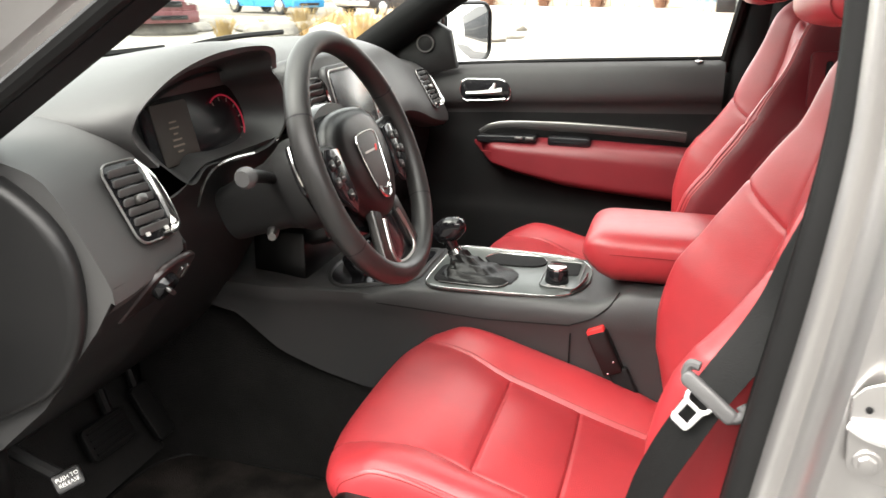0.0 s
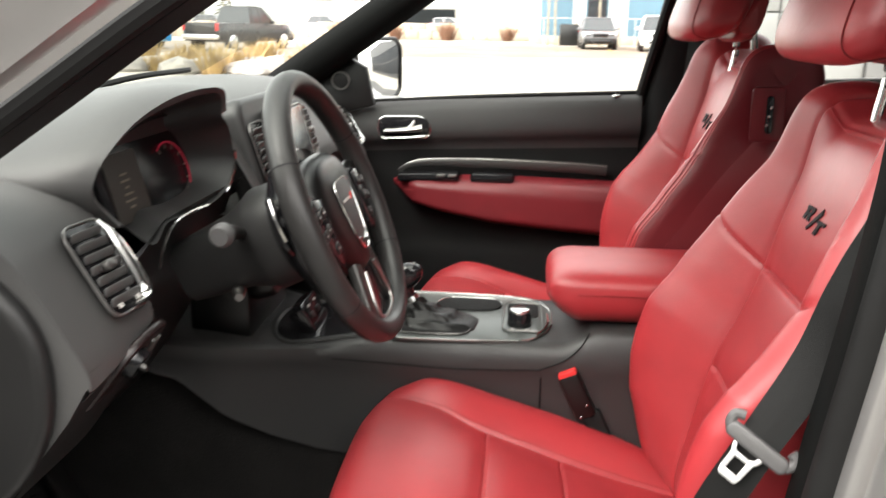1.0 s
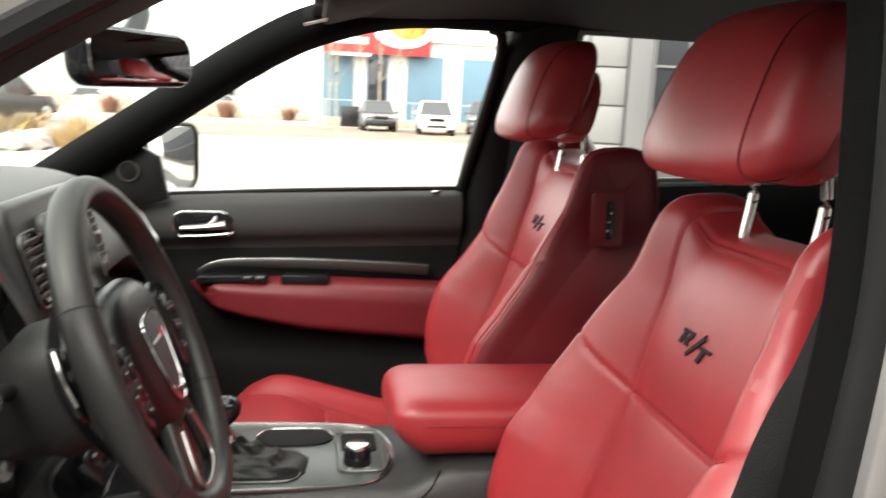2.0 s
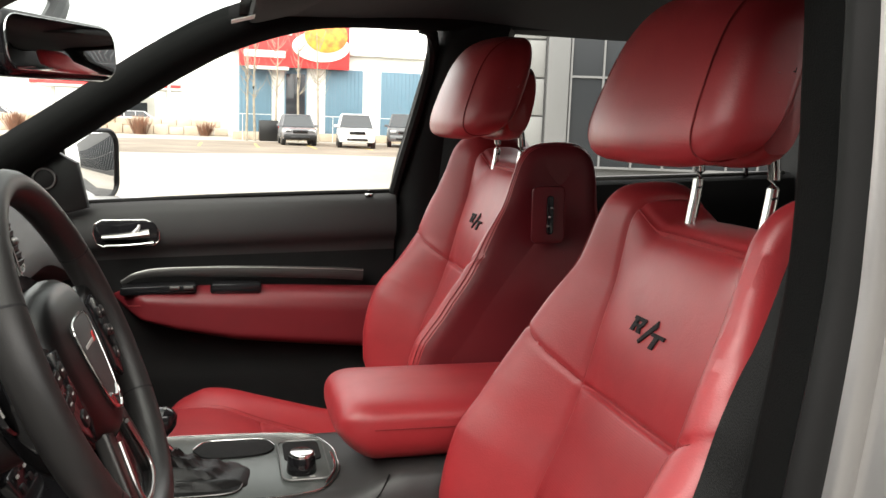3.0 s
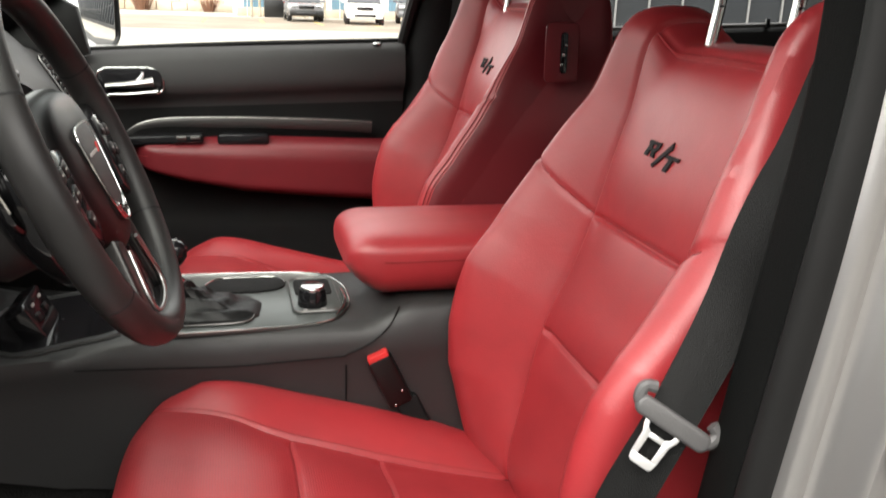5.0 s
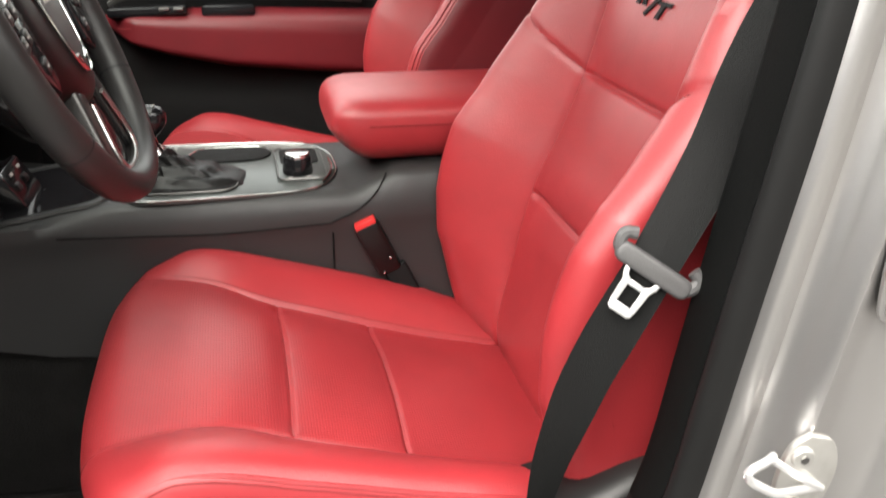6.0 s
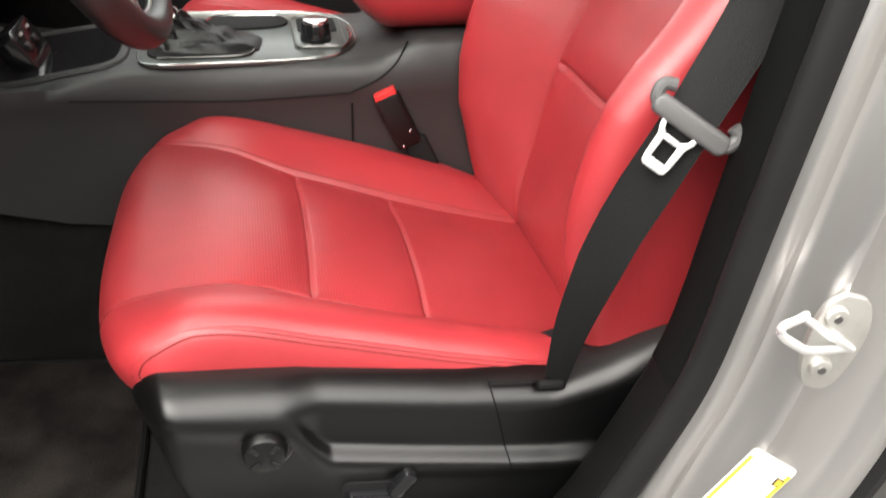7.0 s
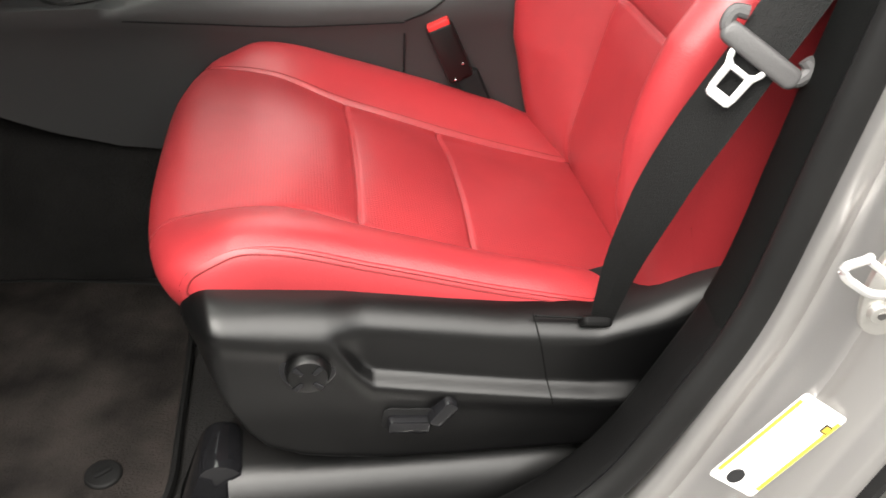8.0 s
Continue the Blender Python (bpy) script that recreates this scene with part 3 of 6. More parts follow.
shield = part("side_shield", shield_surface(), plastic, driver_seat, "black moulded plastic side shield", sharp=60)
knob = part("lumbar_knob", disc(0.021, 0.018, 0.016, pose(-0.182, -0.672, 0.785, 90), bevel=0.004), plastic, shield, "round black four-way knob")
for a in range(4):
    part("knob_groove", slab([(-0.002, 0.007), (0.002, 0.007), (0.003, 0.017), (-0.003, 0.017)], 0.0024, pose(-0.182, -0.680, 0.785, 90) @ pose(0, 0, 0, 0, 0, 45 + 90 * a), 0.0006), gloss_black, knob)
part("knob_recess", disc(0.0255, 0.0255, 0.004, pose(-0.182, -0.666, 0.785, 90)), gloss_black, shield)
switch_frame = axes((-0.078, -0.668, 0.716), (1, 0, -0.10), (0, 0, 1))
part("seat_switch", slab(rounded(0.040, 0.015, 0.004), 0.024, switch_frame @ pose(-0.014, -0.003, 0), 0.004), gloss_black, shield)
part("recliner_switch", slab(rounded(0.015, 0.032, 0.005), 0.026, switch_frame @ pose(0.016, 0.014, 0, 0, 0, -30), 0.004), gloss_black, shield)
part("switch_recess", slab(rounded(0.050, 0.026, 0.008), 0.004, switch_frame @ pose(-0.014, -0.001, -0.001), 0.001), dark_trim, shield)
for run in (((0.026, 0.806), (0.036, 0.765), (0.046, 0.722)), ((0.205, 0.818), (0.209, 0.800), (0.214, 0.78))):
    part("shield_gap", tube([(x, shield_y(x, z) + 0.0001, z) for x, z in spline(run, 30)], 0.0009, 60, 6), shade_trim, shield)
part("belt_slot", slab(rounded(0.075, 0.006, 0.0028), 0.002, axes((0.062, -0.644, 0.8065), (1, 0, -0.13), (0, -0.75, 0.66)), 0.0005), shade_trim, shield)
part("seat_track", skin([[(x, -0.56, 0.505), (x, -0.672, 0.505), (x, -0.668, 0.54), (x, -0.655, 0.585), (x, -0.640, 0.612), (x, -0.622, 0.622), (x, -0.56, 0.625)] for x in (-0.268, -0.258, 0.0, 0.25)]), plastic, driver_seat, "black plastic seat track cover", sharp=50)
part("track_cap", slab(rounded(0.052, 0.13, 0.025), 0.07, axes((-0.290, -0.60, 0.572), (0.94, 0, -0.35), (0.35, 0, 0.94)), 0.012), gloss_black, driver_seat)
part("seat_base", box(-0.22, 0.24, -0.58, -0.16, 0.56, 0.74, 0.02), dark_trim, driver_seat)
part("seat_base", box(-0.22, 0.24, 0.17, 0.59, 0.52, 0.74, 0.02), dark_trim, passenger_seat)
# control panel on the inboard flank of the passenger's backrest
ctl = part("control_panel", slab(rounded(0.060, 0.100, 0.010), 0.003, axes((0.356, 0.1285, 1.322), (1, 0, 0.02), (0.05, 0, 1)), 0.003), shaded_red, passenger_back, "recessed control panel with small buttons")
part("switch_strip", slab(rounded(0.012, 0.068, 0.005), 0.006, axes((0.358, 0.1245, 1.322), (1, 0, 0.02), (0.18, 0, 1)), 0.002), gloss_black, ctl)
for i in range(3):
    part("button", disc(0.0032, 0.0028, 0.004, axes((0.354 + 0.003 * i, 0.121, 1.303 + 0.016 * i), (1, 0, 0), (0, 0, 1))), chrome, ctl)

# ---- seat belt of the driver ----
belt = thing("seat_belt", (0.092, -0.64, 0.80), "dark grey seat belt hanging beside the driver seat", "seat belt")


def strap(path, widths, turns, thick=0.0016):
    p, across = spline(path, 60), np.linspace(-1, 1, 111)
    w = np.interp(np.linspace(0, 1, 60), np.linspace(0, 1, len(widths)), widths)
    tv = np.array([np.interp(np.linspace(0, 1, 60), np.linspace(0, 1, len(turns)), c) for c in np.array(turns, float).T]).T
    loops = []
    for i in range(60):
        d = Vector(p[min(i + 1, 59)] - p[max(i - 1, 0)]).normalized()
        a = Vector(tv[i])
        a = (a - a.dot(d) * d).normalized()
        nn = d.cross(a)
        c = Vector(p[i])
        rib = [thick * (1 - 0.6 * abs(q)) + 0.00009 * math.cos(76 * q) for q in across]
        prof = [c + float(q * w[i] / 2) * a + float(r) * nn for q, r in zip(across, rib)]
        loops.append(prof + [c + float(q * w[i] / 2) * a - float(r) * nn for q, r in zip(across[::-1], rib[::-1])])
    return skin(loops)


SLIDE = Vector((0.167, -0.665, 1.073))
part("shoulder_strap", strap([(0.385, -0.610, 1.55), (0.312, -0.635, 1.40), (0.270, -0.646, 1.30), (0.253, -0.644, 1.259), (0.238, -0.643, 1.217), (0.216, -0.646, 1.150), tuple(SLIDE)], [0.046, 0.046, 0.046, 0.046, 0.046, 0.046, 0.042], [(0.60, -0.70, -0.35), (0.55, -0.75, -0.35), (0.50, -0.80, -0.35), (0.50, -0.80, -0.35), (0.56, -0.72, -0.38), (0.66, -0.55, -0.42), (0.72, -0.42, -0.45)]), webbing, belt)
part("lap_strap", strap([tuple(SLIDE), (0.123, -0.662, 0.978), (0.102, -0.660, 0.913), (0.093, -0.654, 0.862), (0.089, -0.645, 0.800)], [0.042, 0.044, 0.041, 0.031, 0.020],
                        [(0.72, -0.42, -0.45), (0.75, -0.5, -0.3), (0.80, -0.55, -0.1), (0.85, -0.5, 0.0), (0.9, -0.3, 0.0)]), webbing, belt)
d_ax = Vector((0.72, -0.36, -0.46)).normalized()
u_ax = Vector((0.50, 0.10, 0.84))
slide_place = axes(SLIDE + Vector((0, -0.004, 0)), d_ax, u_ax) @ Matrix.Scale(1.05, 4)
slider = part("belt_slider", tube([slide_place @ Vector((x, y, 0)) for x, y in ((-0.026, 0.012), (-0.034, 0.008), (-0.034, 0.0), (-0.028, -0.005), (0.0, -0.006), (0.028, -0.005), (0.034, 0.0), (0.034, 0.008), (0.027, 0.011))], 0.0056, 60, 10, up=tuple(slide_place.col[2][:3])), belt_plastic, belt, "grey plastic belt slider")
part("slider_bar", slab(rounded(0.068, 0.017, 0.0075), 0.010, slide_place @ pose(0, -0.005, 0.001), 0.004, 3), belt_plastic, slider)
tongue_place = slide_place @ pose(-0.004, -0.011, 0.002) @ Matrix.Scale(0.86, 4)
tongue = []
for o in ([(-0.019, 0.0), (-0.015, 0.0), (-0.012, -0.008), (-0.0075, -0.011), (-0.0075, -0.034), (-0.0135, -0.034), (-0.0145, -0.014), (-0.018, -0.007)],
          [(0.019, 0.0), (0.018, -0.007), (0.0145, -0.014), (0.0135, -0.034), (0.0075, -0.034), (0.0075, -0.011), (0.012, -0.008), (0.015, 0.0)],
          [(-0.0075, -0.0108), (0.0075, -0.0108), (0.0075, -0.016), (-0.0075, -0.016)], [(-0.0135, -0.0339), (0.0135, -0.0339), (0.012, -0.041), (0.009, -0.043), (-0.009, -0.043), (-0.012, -0.041)]):
    tongue.append(slab(o, 0.0026, tongue_place, 0.0006))
part("tongue", merged(*tongue), steel, slider, "bright steel belt tongue")
part("belt_anchor", slab(rounded(0.030, 0.022, 0.006), 0.010, axes((0.084, -0.643, 0.800), (1, 0, -0.1), (0, -0.8, 0.6)), 0.003), shade_trim, belt)

# belt buckle between seat and console
buckle = thing("belt_buckle", (0.05, -0.135, 0.80), "black belt buckle with red release button", "belt buckle")
bp = axes((0.022, -0.142, 0.872), (0.88, -0.10, 0.42), (-0.46, 0, 0.88))
part("buckle_body", slab(rounded(0.036, 0.082, 0.006), 0.020, bp, 0.004), plastic, buckle)
part("release_button", slab(rounded(0.031, 0.013, 0.003), 0.016, bp @ pose(0, 0.041, 0), 0.002), buckle_red, buckle)
part("buckle_stalk", slab(rounded(0.034, 0.10, 0.006), 0.012, bp @ pose(0.008, -0.085, 0), 0.003), dark_trim, buckle)
for x in (-0.008, 0.010):
    part("rivet", disc(0.0022, 0.0016, 0.002, bp @ pose(x, -0.028 + x, 0.0105), 10, 0.0005), chrome, buckle)

# ---- centre console ----
console = thing("center_console", (-0.2, 0.0, 0.50), "black centre console with grey plate and chrome edging", "console")


def console_body():
    rows = []
    xs = np.r_[np.linspace(-0.86, 0.02, 46), np.linspace(0.03, 0.36, 16)]
    for x in xs:
        top = float(np.interp(x, [-0.72, -0.60, -0.48, -0.33, 0.0, 0.05, 0.36], [0.955, 0.945, 0.928, 0.952, 0.9535, 0.98, 0.99]))
        edge = float(np.interp(x, [-0.72, -0.51, -0.20, -0.05, 0.0, 0.05, 0.36], [0.935, 0.922, 0.909, 0.918, 0.921, 0.921, 0.921]))
        half = 0.135 + 0.02 * float(smooth(-0.40, -0.70, -abs(x))) + 0.03 * float(smooth(0.40, 0.62, -x))
        foot = float(np.interp(x, [-0.86, -0.66, -0.58, -0.50, -0.43, -0.30, 0.0, 0.36], [0.92, 0.88, 0.81, 0.765, 0.738, 0.72, 0.70, 0.70]))
        side = [(half - 0.03, foot), (half + 0.002, foot + 0.004), (half - 0.002, max(edge - 0.045, foot + 0.01)), (half + 0.000, edge - 0.014), (half + 0.002, edge - 0.002), (half - 0.001, edge + 0.012), (half - 0.005, top - 0.010), (half - 0.014, top - 0.002), (half - 0.03, top)]
        rows.append([(x, -y, z) for y, z in side] + [(x, y, z) for y, z in side[::-1]])
    bm = grid(rows)
    bm.verts.ensure_lookup_table()
    n = len(rows[0])
    bm.faces.new([bm.verts[i] for i in range(n)])
    bm.faces.new([bm.verts[len(bm.verts) - n + i] for i in range(n)])
    bmesh.ops.recalc_face_normals(bm, faces=bm.faces)
    return bm


body = part("console_body", console_body(), console_plastic, console, sharp=75)
plate_line = [(-0.318, -0.07), (-0.312, -0.112), (-0.285, -0.127), (-0.20, -0.126), (-0.10, -0.119), (-0.052, -0.102), (-0.026, -0.05), (-0.022, 0.0)]
plate_line = plate_line + [(x, -y) for x, y in plate_line[-2::-1]]
plate_loop = spline(plate_line + plate_line[:1], 90)[:-1]
plate = part("console_plate", slab([tuple(p) for p in plate_loop], 0.006, pose(0, 0, 0.953), 0.002), plate_grey, console, "satin grey plate round the gear selector")
def bin_line(grow):
    return [tuple(p) for p in spline([(-0.345 + grow, 0.0), (-0.350 + grow, -0.085 - grow), (-0.40, -0.100 - grow), (-0.50, -0.095 - grow), (-0.525 - grow, 0.0), (-0.50, 0.095 + grow), (-0.40, 0.100 + grow), (-0.350 + grow, 0.085 + grow), (-0.345 + grow, 0.0)], 48)[:-1]]


def bin_height(x):
    return float(np.interp(x, [-0.60, -0.48, -0.33], [0.945, 0.928, 0.952]))


bin_rows = [[(-0.435 + (x + 0.435) * k, y * k, bin_height(-0.435 + (x + 0.435) * k) + 0.0025) for x, y in bin_line(0.0)] for k in (1.0, 0.8, 0.5, 0.2, 0.02)]
bin_rim = [[(x, y, bin_height(x) + dz) for x, y in bin_line(g)] for g, dz in ((0.014, 0.0005), (0.012, 0.004), (0.004, 0.005), (0.0, 0.0015))]
# flat black sheet stands in for the shaded hollow of the bin
storage = part("storage_bin", grid(bin_rows, close_v=True), gloss_black, console, "dark storage bin ahead of the selector")
part("bin_rim", grid(bin_rim, close_v=True), console_plastic, storage)
part("chrome_edging", ring(closed(plate_loop), 0.0010, pose(0, 0, 0.956), 120, 8), chrome, plate, "thin chrome edging")
part("gear_slot", slab(rounded(0.140, 0.112, 0.03), 0.004, pose(-0.235, -0.052, 0.9575), 0.001), dark_trim, plate)
part("slot_edging", tube([(-0.168, -0.03, 0.959), (-0.165, -0.075, 0.959), (-0.18, -0.105, 0.959), (-0.24, -0.109, 0.959), (-0.29, -0.107, 0.959)], 0.0011, 40, 6), brushed, plate)
# flat black plate paints the shade inside the cup hollows
well = part("cup_holder", slab([tuple(p) for p in spline([(-0.062, 0.0), (-0.042, 0.032), (0.0, 0.035), (0.045, 0.032), (0.062, 0.0), (0.045, -0.026), (0.0, -0.034), (-0.042, -0.030), (-0.062, 0.0)], 60)[:-1]], 0.004, pose(-0.176, 0.056, 0.9575), 0.001), dark_trim, plate, "dark twin cup holder")
part("cup_rim", tube([(-0.238, 0.062, 0.958), (-0.220, 0.088, 0.959), (-0.176, 0.093, 0.959), (-0.130, 0.088, 0.959), (-0.113, 0.062, 0.958)], 0.0016, 40, 6), chrome, well)
tray = part("small_tray", slab(rounded(0.070, 0.150, 0.014), 0.004, pose(-0.074, -0.005, 0.9575), 0.001), plate_grey, plate)
part("tray_rim", ring(closed(rounded(0.070, 0.150, 0.014)), 0.0014, pose(-0.074, -0.005, 0.9600), 80, 6), brushed, tray)
# the recess is a flat plate, its shade put into the black
part("tray_recess", slab(rounded(0.056, 0.072, 0.010), 0.003, pose(-0.074, 0.026, 0.9602), 0.001), dark_trim, tray)
part("tray_edging", tube([(-0.050, -0.094, 0.958), (-0.036, -0.066, 0.960), (-0.030, -0.03, 0.960), (-0.030, 0.02, 0.958)], [0.0015, 0.0032, 0.0030, 0.0015], 30, 8), chrome, plate)
dial = part("rotary_knob", disc(0.0225, 0.0195, 0.027, pose(-0.080, -0.048, 0.972), bevel=0.003), gloss_black, plate, "round black knob with a chrome cap")
part("knob_cap", disc(0.0192, 0.0175, 0.006, pose(-0.080, -0.048, 0.987), bevel=0.0015), chrome, dial)
part("knob_mark", slab([(-0.004, -0.0012), (0.004, -0.0012), (0.004, 0.0012), (-0.004, 0.0012)], 0.001, pose(-0.066, -0.072, 0.9605), 0), print_grey, plate)
part("knob_mark", slab([(-0.003, -0.0012), (0.003, -0.0012), (0.003, 0.0012), (-0.003, 0.0012)], 0.001, pose(-0.092, -0.073, 0.9605), 0), print_grey, plate)
part("cap_groove", tube([(-0.041, -0.1395, 0.9125), (-0.12, -0.1392, 0.9095), (-0.20, -0.1392, 0.9075), (-0.30, -0.1392, 0.9115), (-0.40, -0.1395, 0.9155)], 0.0011, 40, 5), dark_trim, body)
part("seam_gap", tube([(-0.041, -0.1405, 0.70), (-0.041, -0.1385, 0.84), (-0.041, -0.1375, 0.897)], 0.0014, 16, 5), dark_trim, body)
part("seam_gap", tube([(-0.041, -0.1385, 0.914), (-0.005, -0.1375, 0.930), (0.022, -0.132, 0.952), (0.038, -0.120, 0.976)], 0.0014, 20, 5), dark_trim, body)


def cushion_block(x0, x1, half, z0, z1):
    """A padded lid: flat above with soft shoulders, its nose round in plan and cut back below."""
    loops = []
    for u in np.linspace(0, 1, 34):
        x = x0 + (x1 - x0) * u**1.8
        n = min((x - x0) / 0.060, 1.0)
        e = (1 - (1 - n) ** 2.6) ** (1 / 2.6)
        low = z0 + (z1 - z0) * 0.30 * (1 - min((x - x0) / 0.060, 1.0)) ** 1.5
        top = z1 - 0.030 * (1 - e) ** 1.5
        w = half * (0.66 + 0.34 * e)
        mid = low + 0.58 * (top - low)
        loop = []
        for q in np.linspace(0, 2 * math.pi, 52, endpoint=False):
            c, s = math.cos(q), math.sin(q)
            y = math.copysign(abs(c) ** 0.55, c) * w * (1 - 0.10 * max(-s, 0))
            z = mid + ((top - mid) if s > 0 else (mid - low)) * math.copysign(abs(s) ** (0.48 if s > 0 else 0.62), s) * (0.25 + 0.75 * e)
            loop.append((x, y, z))
        loops.append(loop)
    return skin(loops)


part("tunnel_carpet", box(-0.95, 0.40, -0.118, 0.118, 0.49, 0.86, 0.02), carpet, console, "dark carpet on the tunnel side")
armrest = part("armrest", cushion_block(-0.034, 0.35, 0.116, 0.977, 1.077), leather, console, "padded red leather armrest lid")
part("armrest_seam", tube([(0.30, -0.1165, 1.041), (0.12, -0.1165, 1.041), (0.016, -0.1162, 1.041)], 0.0008, 40, 5), thread, armrest)

# gear selector
selector = thing("gear_selector", (-0.255, -0.045, 0.956), "black gear selector with leather boot and glossy knob", "gear selector")
loops = []
for k in np.linspace(0, 1, 18):
    z = 0.958 + 0.046 * k
    hx, hy = 0.056 * (1 - k) ** 1.7 + 0.014, 0.042 * (1 - k) ** 1.5 + 0.012
    cx = -0.225 - 0.047 * k
    loops.append([(cx + hx * math.copysign(abs(math.cos(q)) ** 0.7, math.cos(q)) + 0.0022 * math.sin(9 * q + 7 * k), -0.048 + hy * math.copysign(abs(math.sin(q)) ** 0.7, math.sin(q)) + 0.0022 * math.sin(7 * q + 11 * k), z + 0.0026 * math.sin(21 * k + 2 * q)) for q in np.linspace(0, 2 * math.pi, 36, endpoint=False)])
part("leather_boot", skin(loops), material("black_boot_leather", (0.005, 0.005, 0.005), 0.42, spec=0.4, mix=(0.008, 0.008, 0.008), mix_scale=30, bump=0.2, bump_scale=400), selector)
part("lever", tube([(-0.270, -0.047, 0.990), (-0.278, -0.047, 1.006), (-0.286, -0.047, 1.022)], [0.013, 0.0115, 0.014], 12, 14), gloss_black, selector)
part("lever_collar", tube([(-0.272, -0.047, 0.996), (-0.277, -0.047, 1.004)], [0.0155, 0.0140], 6, 18), chrome, selector)
knob_loops = []
for u in np.linspace(0, 1, 16):
    e = max(1 - abs(2 * u - 1) ** 3.2, 0.0) ** 0.45 + 0.04
    c = Vector((-0.318 + 0.064 * u, -0.047, 1.030 + 0.024 * u))
    hz = (0.015 + 0.006 * math.sin(math.pi * min(u * 1.1, 1))) * e
    knob_loops.append([c + Vector((-0.30 * hz * math.sin(q), 0.0175 * e * math.copysign(abs(math.cos(q)) ** 0.8, math.cos(q)), hz * (1.15 if math.sin(q) < 0 else 1.0) * math.copysign(abs(math.sin(q)) ** 0.85, math.sin(q)))) for q in np.linspace(0, 2 * math.pi, 26, endpoint=False)])
grip = part("selector_knob", skin(knob_loops), gloss_black, selector, "glossy black knob")
part("knob_trim", tube([(-0.312, -0.047, 1.047), (-0.292, -0.047, 1.0585), (-0.268, -0.047, 1.0655)], [0.003, 0.0105, 0.004], 18, 14, flat=0.30), brushed, grip, "grey metal inlay")

# ---- dashboard ----
dash = thing("dashboard", (-0.6, 0.0, 0.9), "charcoal soft-touch dashboard with hooded instrument cluster", "dashboard")


def dash_top(y):
    return 1.358 - 0.075 * float(smooth(0.34, 0.74, abs(y)))


def dash_profile(y):
    t = dash_top(y)
    return [(-1.06, t - 0.07), (-0.92, t - 0.015), (-0.78, t + 0.002), (-0.66, t + 0.002), (-0.60, t - 0.010), (-0.572, t - 0.027), (-0.545, t - 0.066), (-0.512, t - 0.122),
            (-0.500, t - 0.150), (-0.505, t - 0.168), (-0.53, t - 0.178), (-0.60, t - 0.182)]


def dash_piece(ys, cut=None):
    rows = []
    for y in ys:
        p = spline(dash_profile(y), 44)
        if cut:
            p = p[cut[0] : cut[1]]
        rows.append([(x, y, z) for x, z in p])
    return grid(rows)


part("dash_top", dash_piece(np.linspace(-0.59, -0.20, 24), (0, 28)), soft_plastic, dash)
part("dash_pad", dash_piece(np.linspace(-0.20, 0.735, 60)), soft_plastic, dash)
part("dash_end", dash_piece(np.linspace(-0.735, -0.59, 16)), soft_plastic, dash)
# instrument hood and its recess
RIM = [(-0.545, -0.560, 1.250), (-0.560, -0.587, 1.285), (-0.558, -0.585, 1.308), (-0.550, -0.565, 1.331), (-0.540, -0.514, 1.357), (-0.530, -0.443, 1.373), (-0.525, -0.337, 1.380), (-0.524, -0.272, 1.374), (-0.528, -0.258, 1.345)]
REST = [(-0.530, -0.224, 1.319), (-0.530, -0.212, 1.266), (-0.530, -0.262, 1.228), (-0.530, -0.365, 1.222), (-0.530, -0.463, 1.230), (-0.530, -0.510, 1.212)]
rim_line = spline(RIM, 46)
rows = []
for p in rim_line:
    t = dash_top(p[1])
    back = Vector((-0.80, p[1] * 0.97 - 0.004, t + 0.002))
    r0 = Vector(p)
    c = Vector((-0.53, -0.41, 1.28))
    out = Vector((0, p[1] - c.y, p[2] - c.z)).normalized()
    r1 = r0 + 0.007 * out + Vector((0.006, 0, 0))
    r2 = r0 + 0.013 * out + Vector((-0.004, 0, 0))
    m1 = r2.lerp(back, 0.18) + 0.010 * out
    m2 = r2.lerp(back, 0.55) + 0.008 * out
    rows.append([tuple(v) for v in spline([r0, r1, r2, m1, m2, back], 24)])
hood = part("instrument_hood", grid(rows), soft_plastic, dash, "charcoal instrument hood", sharp=70)
opening = spline(RIM + REST + RIM[:1], 90)[:-1]
cen = np.array((-0.60, -0.375, 1.285))
bowl = [[tuple(p + (cen - p) * np.array((k, 0.30 * k, 0.26 * k))) for p in opening] for k in (0.0, 0.15, 0.5, 0.9, 1.0)]
bowl.append([tuple(p + (cen - p) * np.array((1.0, 1.0, 1.0))) for p in opening])
part("instrument_recess", grid(bowl, close_v=True), console_plastic, hood, sharp=50)
gauge = part("instrument_screen", slab(rounded(0.30, 0.105, 0.03), 0.006, axes((-0.592, -0.37, 1.278), (0, 1, 0), (-0.25, 0, 1)), 0.002), screen_black, hood, "dark instrument display with red dial")
G = axes((-0.588, -0.37, 1.278), (0, 1, 0), (-0.25, 0, 1))
part("lit_panel", slab(rounded(0.092, 0.088, 0.006), 0.002, G @ pose(-0.082, -0.006, -0.0002), 0), display_brown, gauge, "dim brown information display")
arc = [G @ Vector((0.055 + 0.052 * math.cos(a), -0.014 + 0.046 * math.sin(a), 0.002)) for a in np.linspace(radians(125), radians(-50), 16)]
part("dial_arc", tube(arc, 0.0014, 40, 6), gauge_red, gauge, "red lit dial arc")
for i, a in enumerate(np.linspace(radians(120), radians(-45), 7)):
    part("dial_mark", slab([(-0.003, -0.001), (0.003, -0.001), (0.003, 0.001), (-0.003, 0.001)], 0.001, G @ pose(0.055 + 0.046 * math.cos(a), -0.014 + 0.040 * math.sin(a), 0.0015, 0, 0, math.degrees(a)), 0), text_lit, gauge)
